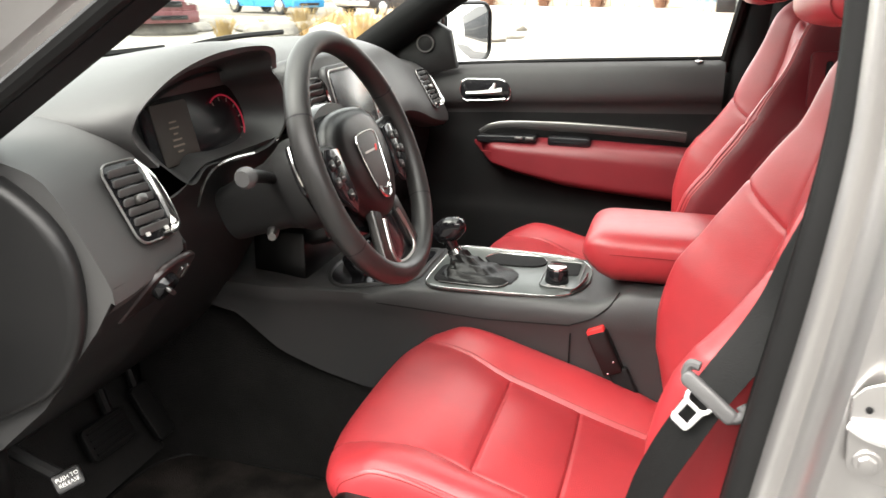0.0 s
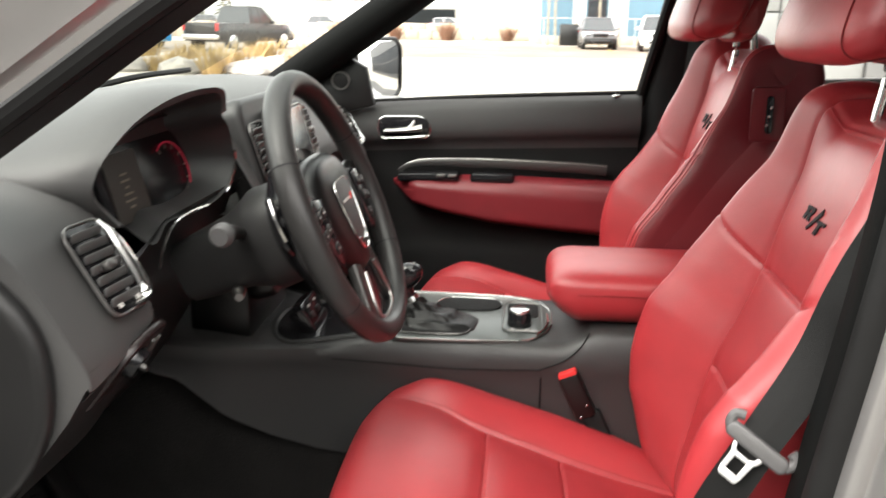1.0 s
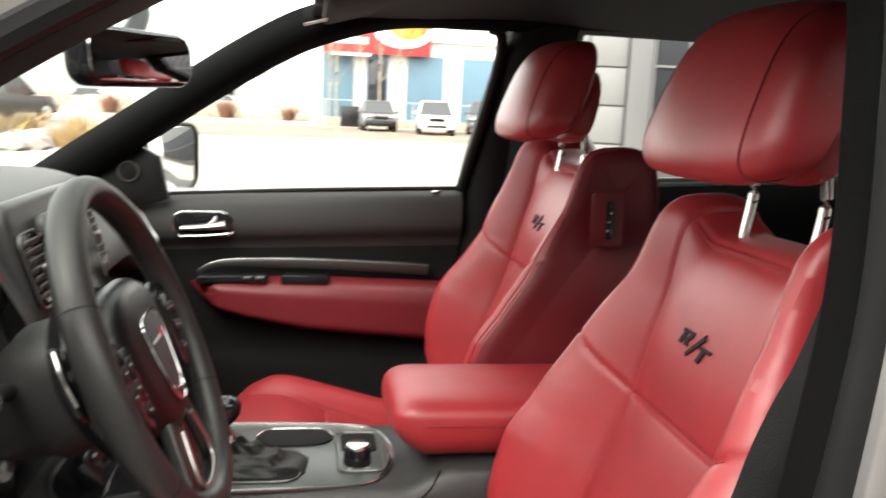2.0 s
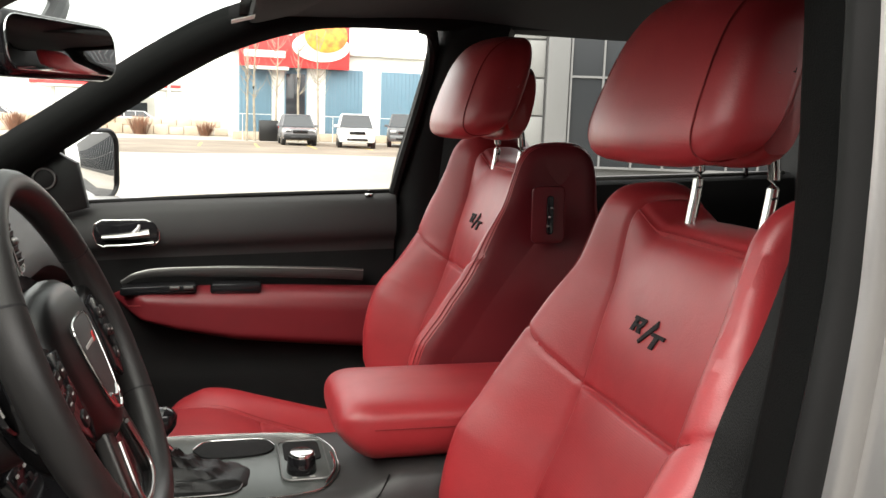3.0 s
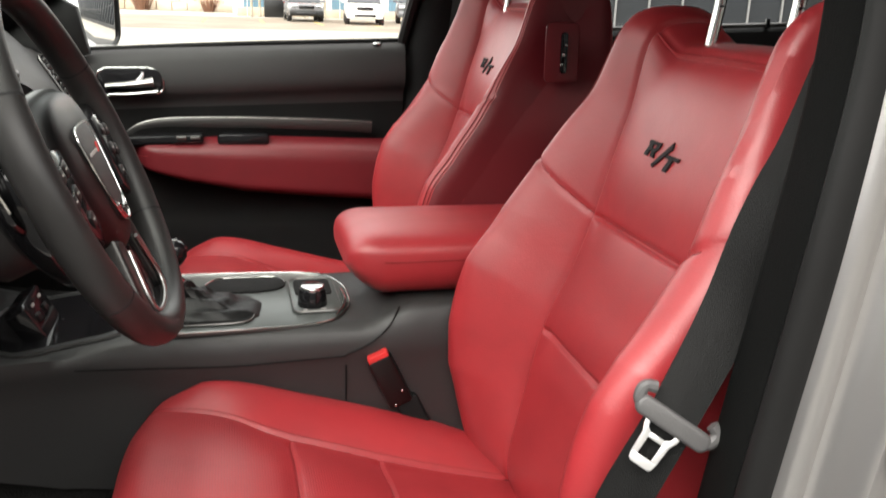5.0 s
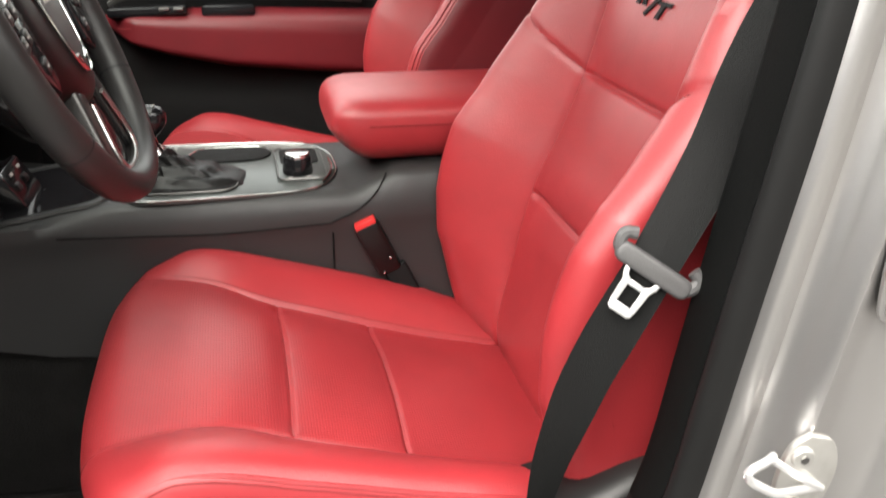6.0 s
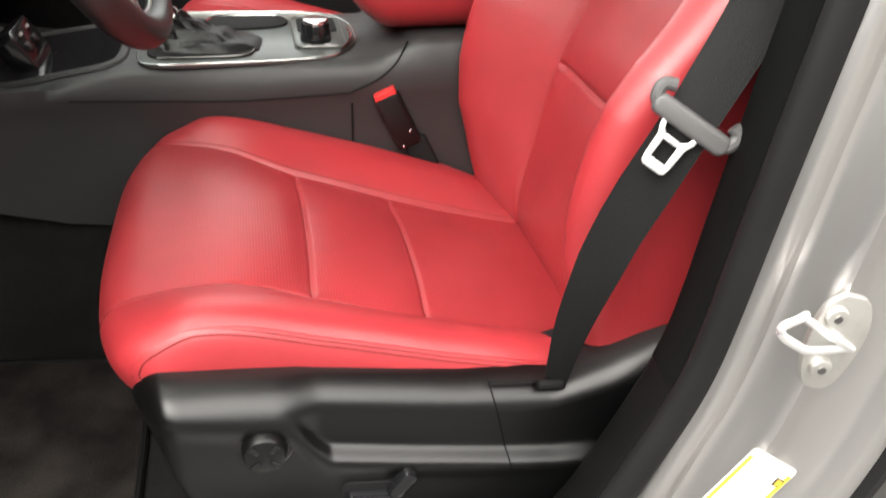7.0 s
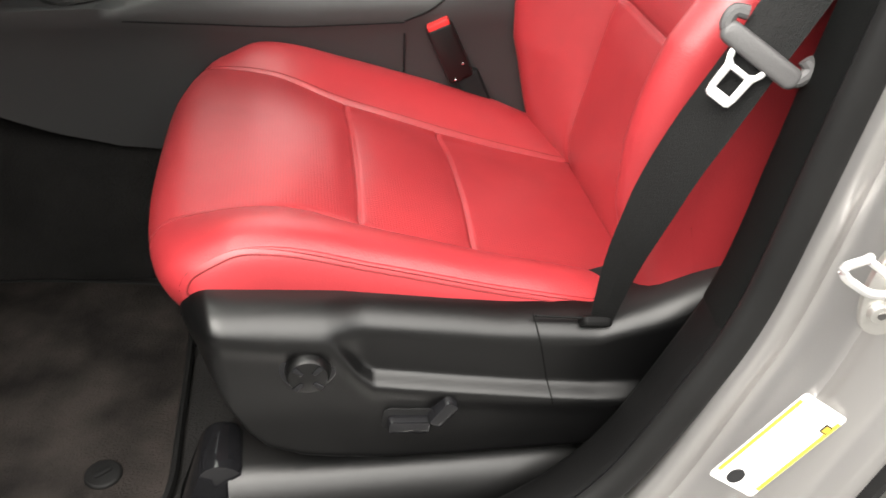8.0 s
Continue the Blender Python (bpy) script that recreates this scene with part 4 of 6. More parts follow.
for i, w in enumerate((0.018, 0.024, 0.010, 0.022, 0.028, 0.014)):
    part("text_bar", slab([(-w / 2, -0.0013), (w / 2, -0.0013), (w / 2, 0.0013), (-w / 2, 0.0013)], 0.001, G @ pose(-0.085, 0.010 - 0.0085 * i, 0.0015), 0), text_lit, gauge)
part("cluster_chrome", tube([(-0.527, -0.214, 1.285), (-0.527, -0.214, 1.262), (-0.527, -0.240, 1.238), (-0.527, -0.262, 1.229)], 0.0022, 30, 6), chrome, hood)
part("cluster_chrome", tube([(-0.527, -0.335, 1.2245), (-0.527, -0.40, 1.229), (-0.527, -0.455, 1.225), (-0.527, -0.49, 1.204), (-0.527, -0.505, 1.180)], 0.0022, 30, 6), chrome, hood)
# panel under the cluster with the column opening, and lower knee panels
lower = [[(x, y, z) for x, z in spline([(-0.532, 1.235 - 0.03 * float(smooth(-0.46, -0.56, y))), (-0.560, 1.19), (-0.575, 1.135), (-0.60, 1.08), (-0.65, 0.99), (-0.73, 0.88), (-0.85, 0.78)], 30)] for y in np.linspace(-0.572, -0.17, 24)]
lower_plastic = material("black_lower_dash_plastic", (0.011, 0.011, 0.0112), 0.45, spec=0.4, mix=(0.014, 0.0138, 0.0137), mix_scale=5, bump=0.16, bump_scale=850, rough_var=0.05)
part("knee_panel", grid(lower), lower_plastic, dash)
part("knee_panel_edge", slab([(-0.56, 1.215), (-0.508, 1.150), (-0.508, 1.125), (-0.533, 1.085), (-0.568, 1.04), (-0.625, 0.97), (-0.72, 0.88), (-0.78, 0.90), (-0.66, 1.08)], 0.008, axes((0, -0.574, 0), (1, 0, 0), (0, 0, 1)), 0.002), plastic, dash)
left_low = [[(x, y, z) for x, z in spline([(-0.502, 1.142), (-0.505, 1.125), (-0.530, 1.085), (-0.565, 1.04), (-0.62, 0.97), (-0.72, 0.88)], 24)] for y in np.linspace(-0.735, -0.572, 12)]
part("knee_panel", grid(left_low), lower_plastic, dash)
right_low = [[(x, y, z) for x, z in spline([(-0.56, 1.185), (-0.565, 1.15), (-0.555, 1.08), (-0.59, 0.96), (-0.66, 0.86), (-0.85, 0.76)], 24)] for y in np.linspace(0.13, 0.735, 20)]
part("glove_box", grid(right_low), dark_trim, dash)
part("pillar_base", box(-1.02, -0.70, -0.775, -0.715, 0.46, 1.255, 0.02), plastic, dash)
cap_line = [tuple(q) for q in spline(dash_profile(-0.735), 44)][:-6] + [(-0.505, 1.125), (-0.530, 1.085), (-0.565, 1.04), (-0.62, 0.97), (-0.72, 0.88), (-1.06, 0.88)]
part("dash_end_cap", slab(cap_line, 0.006, axes((0, -0.735, 0), (1, 0, 0), (0, 0, 1)), 0), soft_plastic, dash)
part("side_cover", slab([(x, z) for x, z in spline([(-0.86, 1.262), (-0.66, 1.272), (-0.60, 1.250), (-0.553, 1.205), (-0.536, 1.15), (-0.545, 1.075), (-0.59, 1.005), (-0.672, 0.955), (-0.80, 0.90), (-0.92, 0.90)], 40)], 0.03, axes((0, -0.745, 0), (1, 0, 0), (0, 0, 1)), 0.014, 5), material("side_cover_plastic", (0.009, 0.009, 0.0092), 0.42, spec=0.4, mix=(0.012, 0.0118, 0.0118), bump=0.14, bump_scale=850, rough_var=0.05), dash)
SP = axes((-0.513, -0.632, 1.112), (0.0, 1, 0.0), (0.577, 0, 0.817))
sw = part("switch_panel", slab([tuple(p) for p in spline([(-0.060, -0.040), (-0.020, 0.030), (0.050, 0.036), (0.050, -0.004), (0.022, -0.030), (-0.060, -0.040)], 40)[:-1]], 0.010, SP, 0.003), material("dark_brown_gloss", (0.016, 0.010, 0.010), 0.3), dash, "dark glossy switch panel")
kn = part("light_switch", disc(0.021, 0.018, 0.016, SP @ pose(-0.002, 0.004, 0.008)), gloss_black, sw)
part("switch_grip", slab(rounded(0.006, 0.030, 0.003), 0.010, SP @ pose(-0.002, 0.004, 0.018, 0, 0, 55), 0.002), brushed, kn)
for i in range(2):
    part("dimmer_wheel", slab(rounded(0.008, 0.024, 0.002), 0.006, SP @ pose(0.028 + 0.013 * i, 0.012, 0.006), 0.002), brushed, sw)


def air_vent(place, mirror, size=(0.078, 0.112)):
    """An air vent: surround, chrome side bar, slats and a thumb tab, in its own plane (x across, y up, z out)."""
    w, h = size
    f = part("air_vent", ring(closed(rounded(w, h, 0.016)), 0.0018, place @ pose(0, 0, 0.004), 72, 8), brushed, dash, "dark slatted air vent with a chrome bar")
    part("vent_cavity", slab(rounded(w - 0.004, h - 0.004, 0.014), 0.006, place @ pose(0, 0, 0.001), 0.001), gloss_black, f)
    for i in range(7):
        y = -h / 2 + 0.016 + i * (h - 0.030) / 6
        part("slat", slab(rounded(w - 0.020, 0.010, 0.003, 3), 0.0035, place @ pose(-0.004 * mirror, y, 0.007, 30), 0.001), soft_plastic, f)
    for k in (-0.018, 0.016):
        part("vent_mark", slab(rounded(0.006, 0.005, 0.001, 2), 0.002, place @ pose(k - 0.004 * mirror, -h / 2 + 0.010, 0.009), 0), print_grey, f)
    part("vent_tab", slab(rounded(0.017, 0.012, 0.005), 0.012, place @ pose(-0.006 * mirror, 0.0, 0.012), 0.004), brushed, f)
    part("chrome_bar", tube([place @ Vector((mirror * (w / 2 - 0.012), h / 2 - 0.004, 0.008)), place @ Vector((mirror * (w / 2 - 0.006), h / 4, 0.011)), place @ Vector((mirror * (w / 2 - 0.005), -h / 4, 0.011)), place @ Vector((mirror * (w / 2 - 0.012), -h / 2 + 0.006, 0.010)), place @ Vector((mirror * (w / 2 - 0.034), -h / 2 + 0.004, 0.008))], [0.004, 0.0072, 0.0080, 0.0075, 0.003], 20, 8, flat=0.6), chrome, f)


air_vent(axes((-0.5305, -0.634, 1.219), (0.10, 1, 0.0), (-0.52, 0.0, 0.85)), 1, (0.072, 0.108))
air_vent(axes((-0.5305, 0.636, 1.217), (0.10, 1, 0.0), (-0.52, 0.0, 0.85)), 1, (0.060, 0.112))
air_vent(axes((-0.512, -0.118, 1.268), (0, 1, 0.0), (-0.30, 0.0, 0.95)), 1, (0.080, 0.100))
air_vent(axes((-0.512, 0.150, 1.268), (0, 1, 0.0), (-0.30, 0.0, 0.95)), -1, (0.080, 0.100))
stack = part("center_panel", slab(rounded(0.36, 0.24, 0.03), 0.05, axes((-0.530, 0.015, 1.235), (0, 1, 0), (-0.28, 0, 0.96)), 0.012, 3), console_plastic, dash)
SC = axes((-0.500, 0.016, 1.262), (0, 1, 0), (-0.28, 0, 0.96))
bez = part("screen_bezel", slab(rounded(0.205, 0.150, 0.02), 0.016, SC, 0.005), console_plastic, stack, "dark screen surround")
part("bezel_line", ring(closed(rounded(0.186, 0.128, 0.012)), 0.0016, SC @ pose(0, 0.002, 0.0085), 80, 6), satin, bez)
part("touch_screen", slab(rounded(0.180, 0.120, 0.008), 0.006, SC @ pose(0, 0.002, 0.007), 0.002), screen_black, bez)
part("climate_panel", slab(rounded(0.24, 0.16, 0.02), 0.05, axes((-0.545, 0.0, 1.085), (0, 1, 0), (-0.30, 0, 0.95)), 0.010), plastic, dash)
for i in range(3):
    part("climate_knob", disc(0.018, 0.016, 0.02, axes((-0.512, -0.07 + 0.07 * i, 1.10), (0, 1, 0), (-0.30, 0, 0.95))), gloss_black, dash)
part("lower_panel", box(-0.66, -0.55, -0.115, 0.115, 0.93, 1.03, 0.01), plastic, dash)
port = part("socket_panel", slab(rounded(0.10, 0.060, 0.01), 0.03, axes((-0.470, -0.02, 0.952), (0, 1, 0), (-0.5, 0, 0.86)), 0.004), gloss_black, dash)
for i in range(2):
    part("socket", slab(rounded(0.016, 0.012, 0.003), 0.004, axes((-0.456, -0.045 + 0.04 * i, 0.960), (0, 1, 0), (-0.5, 0, 0.86)), 0.001), plastic, port)
    part("socket_icon", slab(rounded(0.010, 0.004, 0.001), 0.002, axes((-0.463, -0.045 + 0.04 * i, 0.977), (0, 1, 0), (-0.5, 0, 0.86)), 0), print_grey, port)

# ---- steering column and wheel ----
TILT_W = radians(22.35)
HUB = Vector((-0.3244, -0.3767, 1.2385))
W_UP, W_OUT = Vector((-math.sin(TILT_W), 0, math.cos(TILT_W))), Vector((math.cos(TILT_W), 0, math.sin(TILT_W)))
WHEEL = axes(HUB, (0, 1, 0), W_UP)
column = thing("steering_column", tuple(HUB - 0.2 * W_OUT), "black steering column shroud with stalk", "steering column")
loops = []
for k, (d, hw, up, dn) in enumerate(((0.066, 0.052, 0.052, 0.062), (0.072, 0.068, 0.064, 0.074), (0.108, 0.072, 0.066, 0.076), (0.118, 0.066, 0.060, 0.070), (0.15, 0.054, 0.046, 0.060), (0.24, 0.042, 0.034, 0.052))):
    loops.append([WHEEL @ Vector((hw * math.copysign(abs(math.cos(q)) ** 0.75, math.cos(q)), (up if math.sin(q) > 0 else dn) * math.copysign(abs(math.sin(q)) ** 0.75, math.sin(q)), -d)) for q in np.linspace(0, 2 * math.pi, 36, endpoint=False)])
shroud_black = material("black_shroud_plastic", (0.016, 0.016, 0.0162), 0.5, spec=0.4, mix=(0.020, 0.020, 0.020), bump=0.1, bump_scale=800)
part("column_shroud", skin(loops), shroud_black, column, sharp=50)
stalk = part("stalk", tube([WHEEL @ Vector((-0.06, 0.020, -0.12)), WHEEL @ Vector((-0.11, 0.032, -0.112)), WHEEL @ Vector((-0.148, 0.037, -0.104))], [0.008, 0.009, 0.011], 16, 12), plastic, column)
part("stalk_end", tube([WHEEL @ Vector((-0.146, 0.037, -0.104)), WHEEL @ Vector((-0.150, 0.037, -0.1035)), WHEEL @ Vector((-0.166, 0.038, -0.102)), WHEEL @ Vector((-0.170, 0.038, -0.102))], [0.011, 0.0150, 0.0150, 0.011], 12, 16), belt_plastic, stalk, "grey knurled stalk end")
part("column_lever", tube([WHEEL @ Vector((-0.03, -0.050, -0.170)), WHEEL @ Vector((-0.050, -0.058, -0.166)), WHEEL @ Vector((-0.054, -0.059, -0.165))], [0.008, 0.0095, 0.006], 8, 12), brushed, column)

wheel = new("steering_wheel")
wheel.matrix_world = WHEEL
tagged(wheel, "black leather steering wheel with grey metal lower spoke", "steering wheel")
RW, TW = 0.1755, 0.0172
spoke_grey = material("dark_satin_spoke", (0.085, 0.083, 0.08), 0.36, 0.9, mix=(0.07, 0.068, 0.066), mix_scale=30, rough_var=0.05)


def rim_arc(a0, a1, n=40, grow=1.0):
    loops = []
    for a in np.linspace(radians(a0), radians(a1), n):
        c, d = Vector((math.cos(a), math.sin(a), 0)), Vector((0, 0, 1))
        loops.append([RW * c + grow * TW * (0.92 * math.cos(q) * c + 1.02 * math.sin(q) * d) for q in np.linspace(0, 2 * math.pi, 16, endpoint=False)])
    return skin(loops)


for a0, a1 in ((28, 152), (152.6, 213), (213.6, 326.4), (327, 387.4)):
    part("rim", rim_arc(a0, a1, 48), wheel_leather, wheel, local=True)
for a in (27.7, 152.3, 213.3, 326.7):
    part("rim_seam", rim_arc(a - 0.35, a + 0.35, 3, 1.012), print_black, wheel, local=True)
hub_loops = []
for d, sx, sy in ((-0.040, 0.9, 0.9), (-0.014, 1.0, 1.0), (-0.004, 0.97, 0.97), (0.004, 0.86, 0.88), (0.007, 0.70, 0.76), (0.009, 0.4, 0.5), (0.009, 0.05, 0.05)):
    lo = []
    for q in np.linspace(0, 2 * math.pi, 44, endpoint=False):
        c, s = math.cos(q), math.sin(q)
        lo.append((0.098 * sx * math.copysign(abs(c) ** 0.7, c) * (1 - 0.38 * (s < 0) * abs(s)), (0.078 if s > 0 else 0.094) * sy * math.copysign(abs(s) ** 0.75, s), d))
    hub_loops.append(lo)
back_loops = []
for d, r in ((-0.026, 0.112), (-0.038, 0.118), (-0.055, 0.112), (-0.072, 0.085), (-0.078, 0.05)):
    back_loops.append([(1.04 * r * math.cos(q), r * math.sin(q) * (0.82 if math.sin(q) > 0 else 0.95), d) for q in np.linspace(0, 2 * math.pi, 48, endpoint=False)])
part("hub_back", skin(back_loops), gloss_black, wheel, "black cover behind the hub", local=True, sharp=50)
for k in (1, -1):
    paddle = part("shift_paddle", slab([tuple(p) for p in spline([(k * 0.105, 0.050), (k * 0.128, 0.055), (k * 0.136, 0.02), (k * 0.133, -0.01), (k * 0.110, -0.02), (k * 0.105, 0.050)], 30)[:-1]][:: k], 0.008, pose(0, 0, -0.046), 0.003), gloss_black, wheel, local=True)
    part("paddle_edge", tube([(k * 0.129, 0.054, -0.043), (k * 0.1355, 0.028, -0.043), (k * 0.133, 0.000, -0.043)], 0.0024, 20, 8), chrome, paddle, local=True)
part("hub_cover", skin(hub_loops), plastic, wheel, local=True, sharp=50)
shield_pts = [(-0.038, 0.026), (-0.030, 0.034), (0.0, 0.036), (0.030, 0.034), (0.038, 0.026), (0.036, 0.0), (0.026, -0.040), (0.013, -0.060), (0.0, -0.064), (-0.013, -0.060), (-0.026, -0.040), (-0.036, 0.0)]
em = part("emblem_plate", slab([tuple(p) for p in spline(shield_pts + shield_pts[:1], 41)[:-1]], 0.006, pose(0, 0, 0.0085), 0.002), soft_plastic, wheel, "grey emblem plate edged in chrome", local=True)
part("emblem_edge", ring(closed(spline(shield_pts + shield_pts[:1], 41)[:-1]), 0.0014, pose(0, 0, 0.0108), 80, 6), chrome, em, local=True)
part("emblem_bar", slab([(-0.024, -0.0025), (0.012, -0.0025), (0.014, 0.0005), (-0.024, 0.0005)], 0.001, pose(0, 0.008, 0.0122), 0), print_grey, em, local=True)
part("emblem_stripe", slab([(0.014, -0.004), (0.020, -0.004), (0.026, 0.005), (0.020, 0.005)], 0.001, pose(0, 0.008, 0.0122), 0), buckle_red, em, local=True)
part("emblem_chin", tube([(-0.017, -0.046, 0.012), (0.0, -0.052, 0.0125), (0.017, -0.046, 0.012), (0.011, -0.060, 0.012), (0.0, -0.064, 0.012), (-0.011, -0.060, 0.012), (-0.017, -0.046, 0.012)], 0.0020, 40, 6), chrome, em, local=True)
for k in (1, -1):
    part("spoke", slab([(k * 0.060, 0.030), (k * 0.110, 0.040), (k * 0.166, 0.045), (k * 0.168, -0.035), (k * 0.110, -0.045), (k * 0.055, -0.055)][:: k], 0.022, pose(0, 0, -0.012), 0.008, 3), plastic, wheel, local=True)
    pod = part("button_pod", slab([(k * 0.090, 0.030), (k * 0.128, 0.034), (k * 0.148, 0.010), (k * 0.138, -0.030), (k * 0.104, -0.060), (k * 0.086, -0.045)][:: k], 0.008, pose(0, 0, 0.002), 0.003), gloss_black, wheel, local=True)
    for i, (x, y) in enumerate(((0.110, 0.014), (0.130, 0.012), (0.114, -0.008), (0.131, -0.012), (0.108, -0.034))):
        part("button", slab(rounded(0.016, 0.013, 0.003, 3), 0.0024, pose(k * x, y, 0.0066, 0, 0, -12 * k), 0.0008), plastic, pod, local=True)
        part("button_mark", slab([(-0.003, -0.0007), (0.003, -0.0007), (0.003, 0.0007), (-0.003, 0.0007)], 0.0006, pose(k * x, y, 0.0081), 0), print_grey, pod, local=True)
    part("lower_spoke", slab([(k * 0.026, -0.075), (k * 0.052, -0.070), (k * 0.074, -0.150), (k * 0.046, -0.162)][:: k], 0.016, pose(0, 0, -0.006), 0.005, 3), spoke_grey, wheel, "dark grey metal lower spoke", local=True)
part("spoke_trim", tube([(-0.030, -0.090, 0.003), (-0.045, -0.135, 0.003), (-0.036, -0.156, 0.003), (0.0, -0.162, 0.003), (0.036, -0.156, 0.003), (0.045, -0.135, 0.003), (0.030, -0.090, 0.003)], 0.0042, 50, 10, flat=0.6), satin, wheel, "satin silver trim of the lower spoke", local=True)
part("spoke_badge", slab([(-0.014, -0.152), (0.014, -0.152), (0.015, -0.147), (-0.015, -0.147)], 0.003, pose(0, 0, -0.004), 0.001), orange, wheel, local=True)
part("lower_web", slab([(-0.03, -0.06), (0.03, -0.06), (0.045, -0.165), (-0.045, -0.165)], 0.010, pose(0, 0, -0.007), 0.003), gloss_black, wheel, local=True)

# ---- cabin shell ----
floor = solid("floor", box(-1.05, 0.75, -0.72, 0.74, 0.44, 0.50, 0.01), carpet, "dark carpeted car floor", "floor", kind="structure")
firewall = solid("footwell_wall", slab([(-1.02, 0.50), (-0.90, 0.52), (-1.04, 0.80), (-1.04, 1.27), (-1.14, 1.27), (-1.14, 0.50)], 1.44, axes((0, 0.01, 0), (1, 0, 0), (0, 0, 1)), 0.01), carpet, "dark carpet rising to the pedals", "footwell", kind="structure")
mat = thing("floor_mat", (-0.6, -0.37, 0.50), "dusty dark grey carpet floor mat", "floor mat")
mat_shape = [(-0.90, -0.62), (-0.88, -0.16), (-0.66, -0.12), (-0.372, -0.155), (-0.352, -0.21), (-0.348, -0.45), (-0.352, -0.56), (-0.40, -0.63), (-0.7, -0.645)]
mat_loop = [tuple(p) for p in spline(mat_shape + mat_shape[:1], 70)[:-1]]
part("mat_carpet", slab(mat_loop, 0.010, pose(0, 0, 0.506), 0.003), mat_carpet, mat)
part("mat_binding", ring(closed(mat_loop), 0.0055, pose(0, 0, 0.508), 140, 6), rubber, mat, "black stitched binding")
for x, y in ((-0.425, -0.52),):
    hook = part("mat_hook", disc(0.022, 0.020, 0.006, pose(x, y, 0.513)), rubber, mat)
    part("hook_slot", slab(rounded(0.022, 0.008, 0.004), 0.004, pose(x, y, 0.5165, 0, 0, 35), 0.001), dark_trim, hook)
pedals = thing("brake_pedal", (-0.915, -0.26, 0.62), "dark rubber brake pedal", "pedal")
PB = axes((-0.905, -0.285, 0.640), (0.10, 1, 0.02), (-0.45, 0, 0.89))
part("pedal_pad", slab(rounded(0.115, 0.068, 0.010), 0.016, PB, 0.004), rubber, pedals)
for i in range(4):
    part("pedal_rib", slab(rounded(0.095, 0.006, 0.002), 0.005, PB @ pose(0, -0.022 + 0.0146 * i, 0.009), 0.001), rubber, pedals)
part("pedal_arm", tube([PB @ Vector((0.03, 0.02, -0.01)), (-0.96, -0.25, 0.78), (-0.98, -0.25, 0.92)], 0.011, 12, 8), rubber, pedals)
gas = thing("accelerator_pedal", (-0.90, -0.15, 0.60), "dark rubber accelerator pedal", "pedal")
PG = axes((-0.900, -0.150, 0.622), (0.10, 1, 0.10), (-0.5, -0.12, 0.86))
part("pedal_pad", slab(rounded(0.050, 0.125, 0.010), 0.016, PG, 0.004), rubber, gas)
part("pedal_arm", tube([PG @ Vector((0.0, 0.05, -0.008)), (-0.97, -0.14, 0.78), (-0.98, -0.14, 0.90)], 0.010, 12, 8), rubber, gas)
park = thing("parking_brake_pedal", (-0.657, -0.68, 0.82), "black parking brake release with white lettering", "pedal")
PP = axes((-0.660, -0.672, 0.822), (0.62, 0.74, 0.25), (-0.62, 0.28, 0.73))
part("release_pad", slab(rounded(0.040, 0.030, 0.006), 0.014, PP, 0.004), plastic, park)
part("release_arm", tube([PP @ Vector((0, 0, -0.008)), (-0.74, -0.68, 0.86), (-0.86, -0.68, 0.93)], 0.010, 12, 8), rubber, park)
for i, word in enumerate(("PUSH TO", "RELEASE")):
    curve = bpy.data.curves.new("lettering", "FONT")
    curve.body, curve.size, curve.align_x, curve.extrude = word, 0.0076, "CENTER", 0.0003
    txt = new("lettering", curve)
    txt.parent = park
    txt.matrix_basis = world_of(park).inverted() @ PP @ pose(0, 0.0015 - 0.0085 * i, 0.0075)
    curve.materials.append(label_white)

# roof, pillars and rails: one line serves both sides
RAIL = spline([(-0.95, 0.76, 1.09), (-0.80, 0.75, 1.20), (-0.636, 0.735, 1.315), (-0.50, 0.728, 1.407), (-0.381, 0.72, 1.488), (-0.274, 0.70, 1.557), (-0.156, 0.68, 1.620), (-0.014, 0.66, 1.664),
               (0.10, 0.648, 1.676), (0.25, 0.64, 1.678), (0.60, 0.64, 1.695), (1.3, 0.66, 1.68)], 110)


def along_rail(profile, side, i0=0, i1=110):
    """A bar along the roof rail; the profile's pairs are the way out of the opening (up and forward) and the way outwards."""
    loops = []
    d = np.gradient(RAIL, axis=0)
    for i in range(i0, i1):
        t = Vector((d[i, 0], 0, d[i, 2])).normalized()
        m = Vector((-t.z, 0, t.x))
        p = Vector(RAIL[i])
        loops.append([(p.x + o * m.x, side * (p.y + w), p.z + o * m.z) for o, w in profile])
    return skin(loops)


rail_trim = material("dark_grey_pillar_cloth", (0.0042, 0.0045, 0.0044), 0.7, spec=0.05, mix=(0.006, 0.0062, 0.0061), bump=0.4, bump_scale=700)
solid("pillar_trim", along_rail([(-0.004, -0.02), (0.0, 0.03), (0.03, 0.045), (0.075, 0.03), (0.085, -0.035), (0.05, -0.07), (0.015, -0.055)], 1), rail_trim, "dark grey pillar and roof rail trim", "trim", kind="structure", sharp=85)
solid("pillar_trim", along_rail([(0.0, -0.03), (0.0, 0.035), (0.06, 0.035), (0.08, -0.02), (0.05, -0.06), (0.015, -0.05)], -1), dark_trim, "black pillar and roof rail trim", "trim", kind="structure", sharp=50)
solid("door_seal", along_rail([(0.010 + 0.012 * math.cos(q), 0.048 + 0.013 * math.sin(q)) for q in np.linspace(0, 6.2832, 10, endpoint=False)], -1), seal_rubber, "black rubber door seal", "seal", kind="structure")
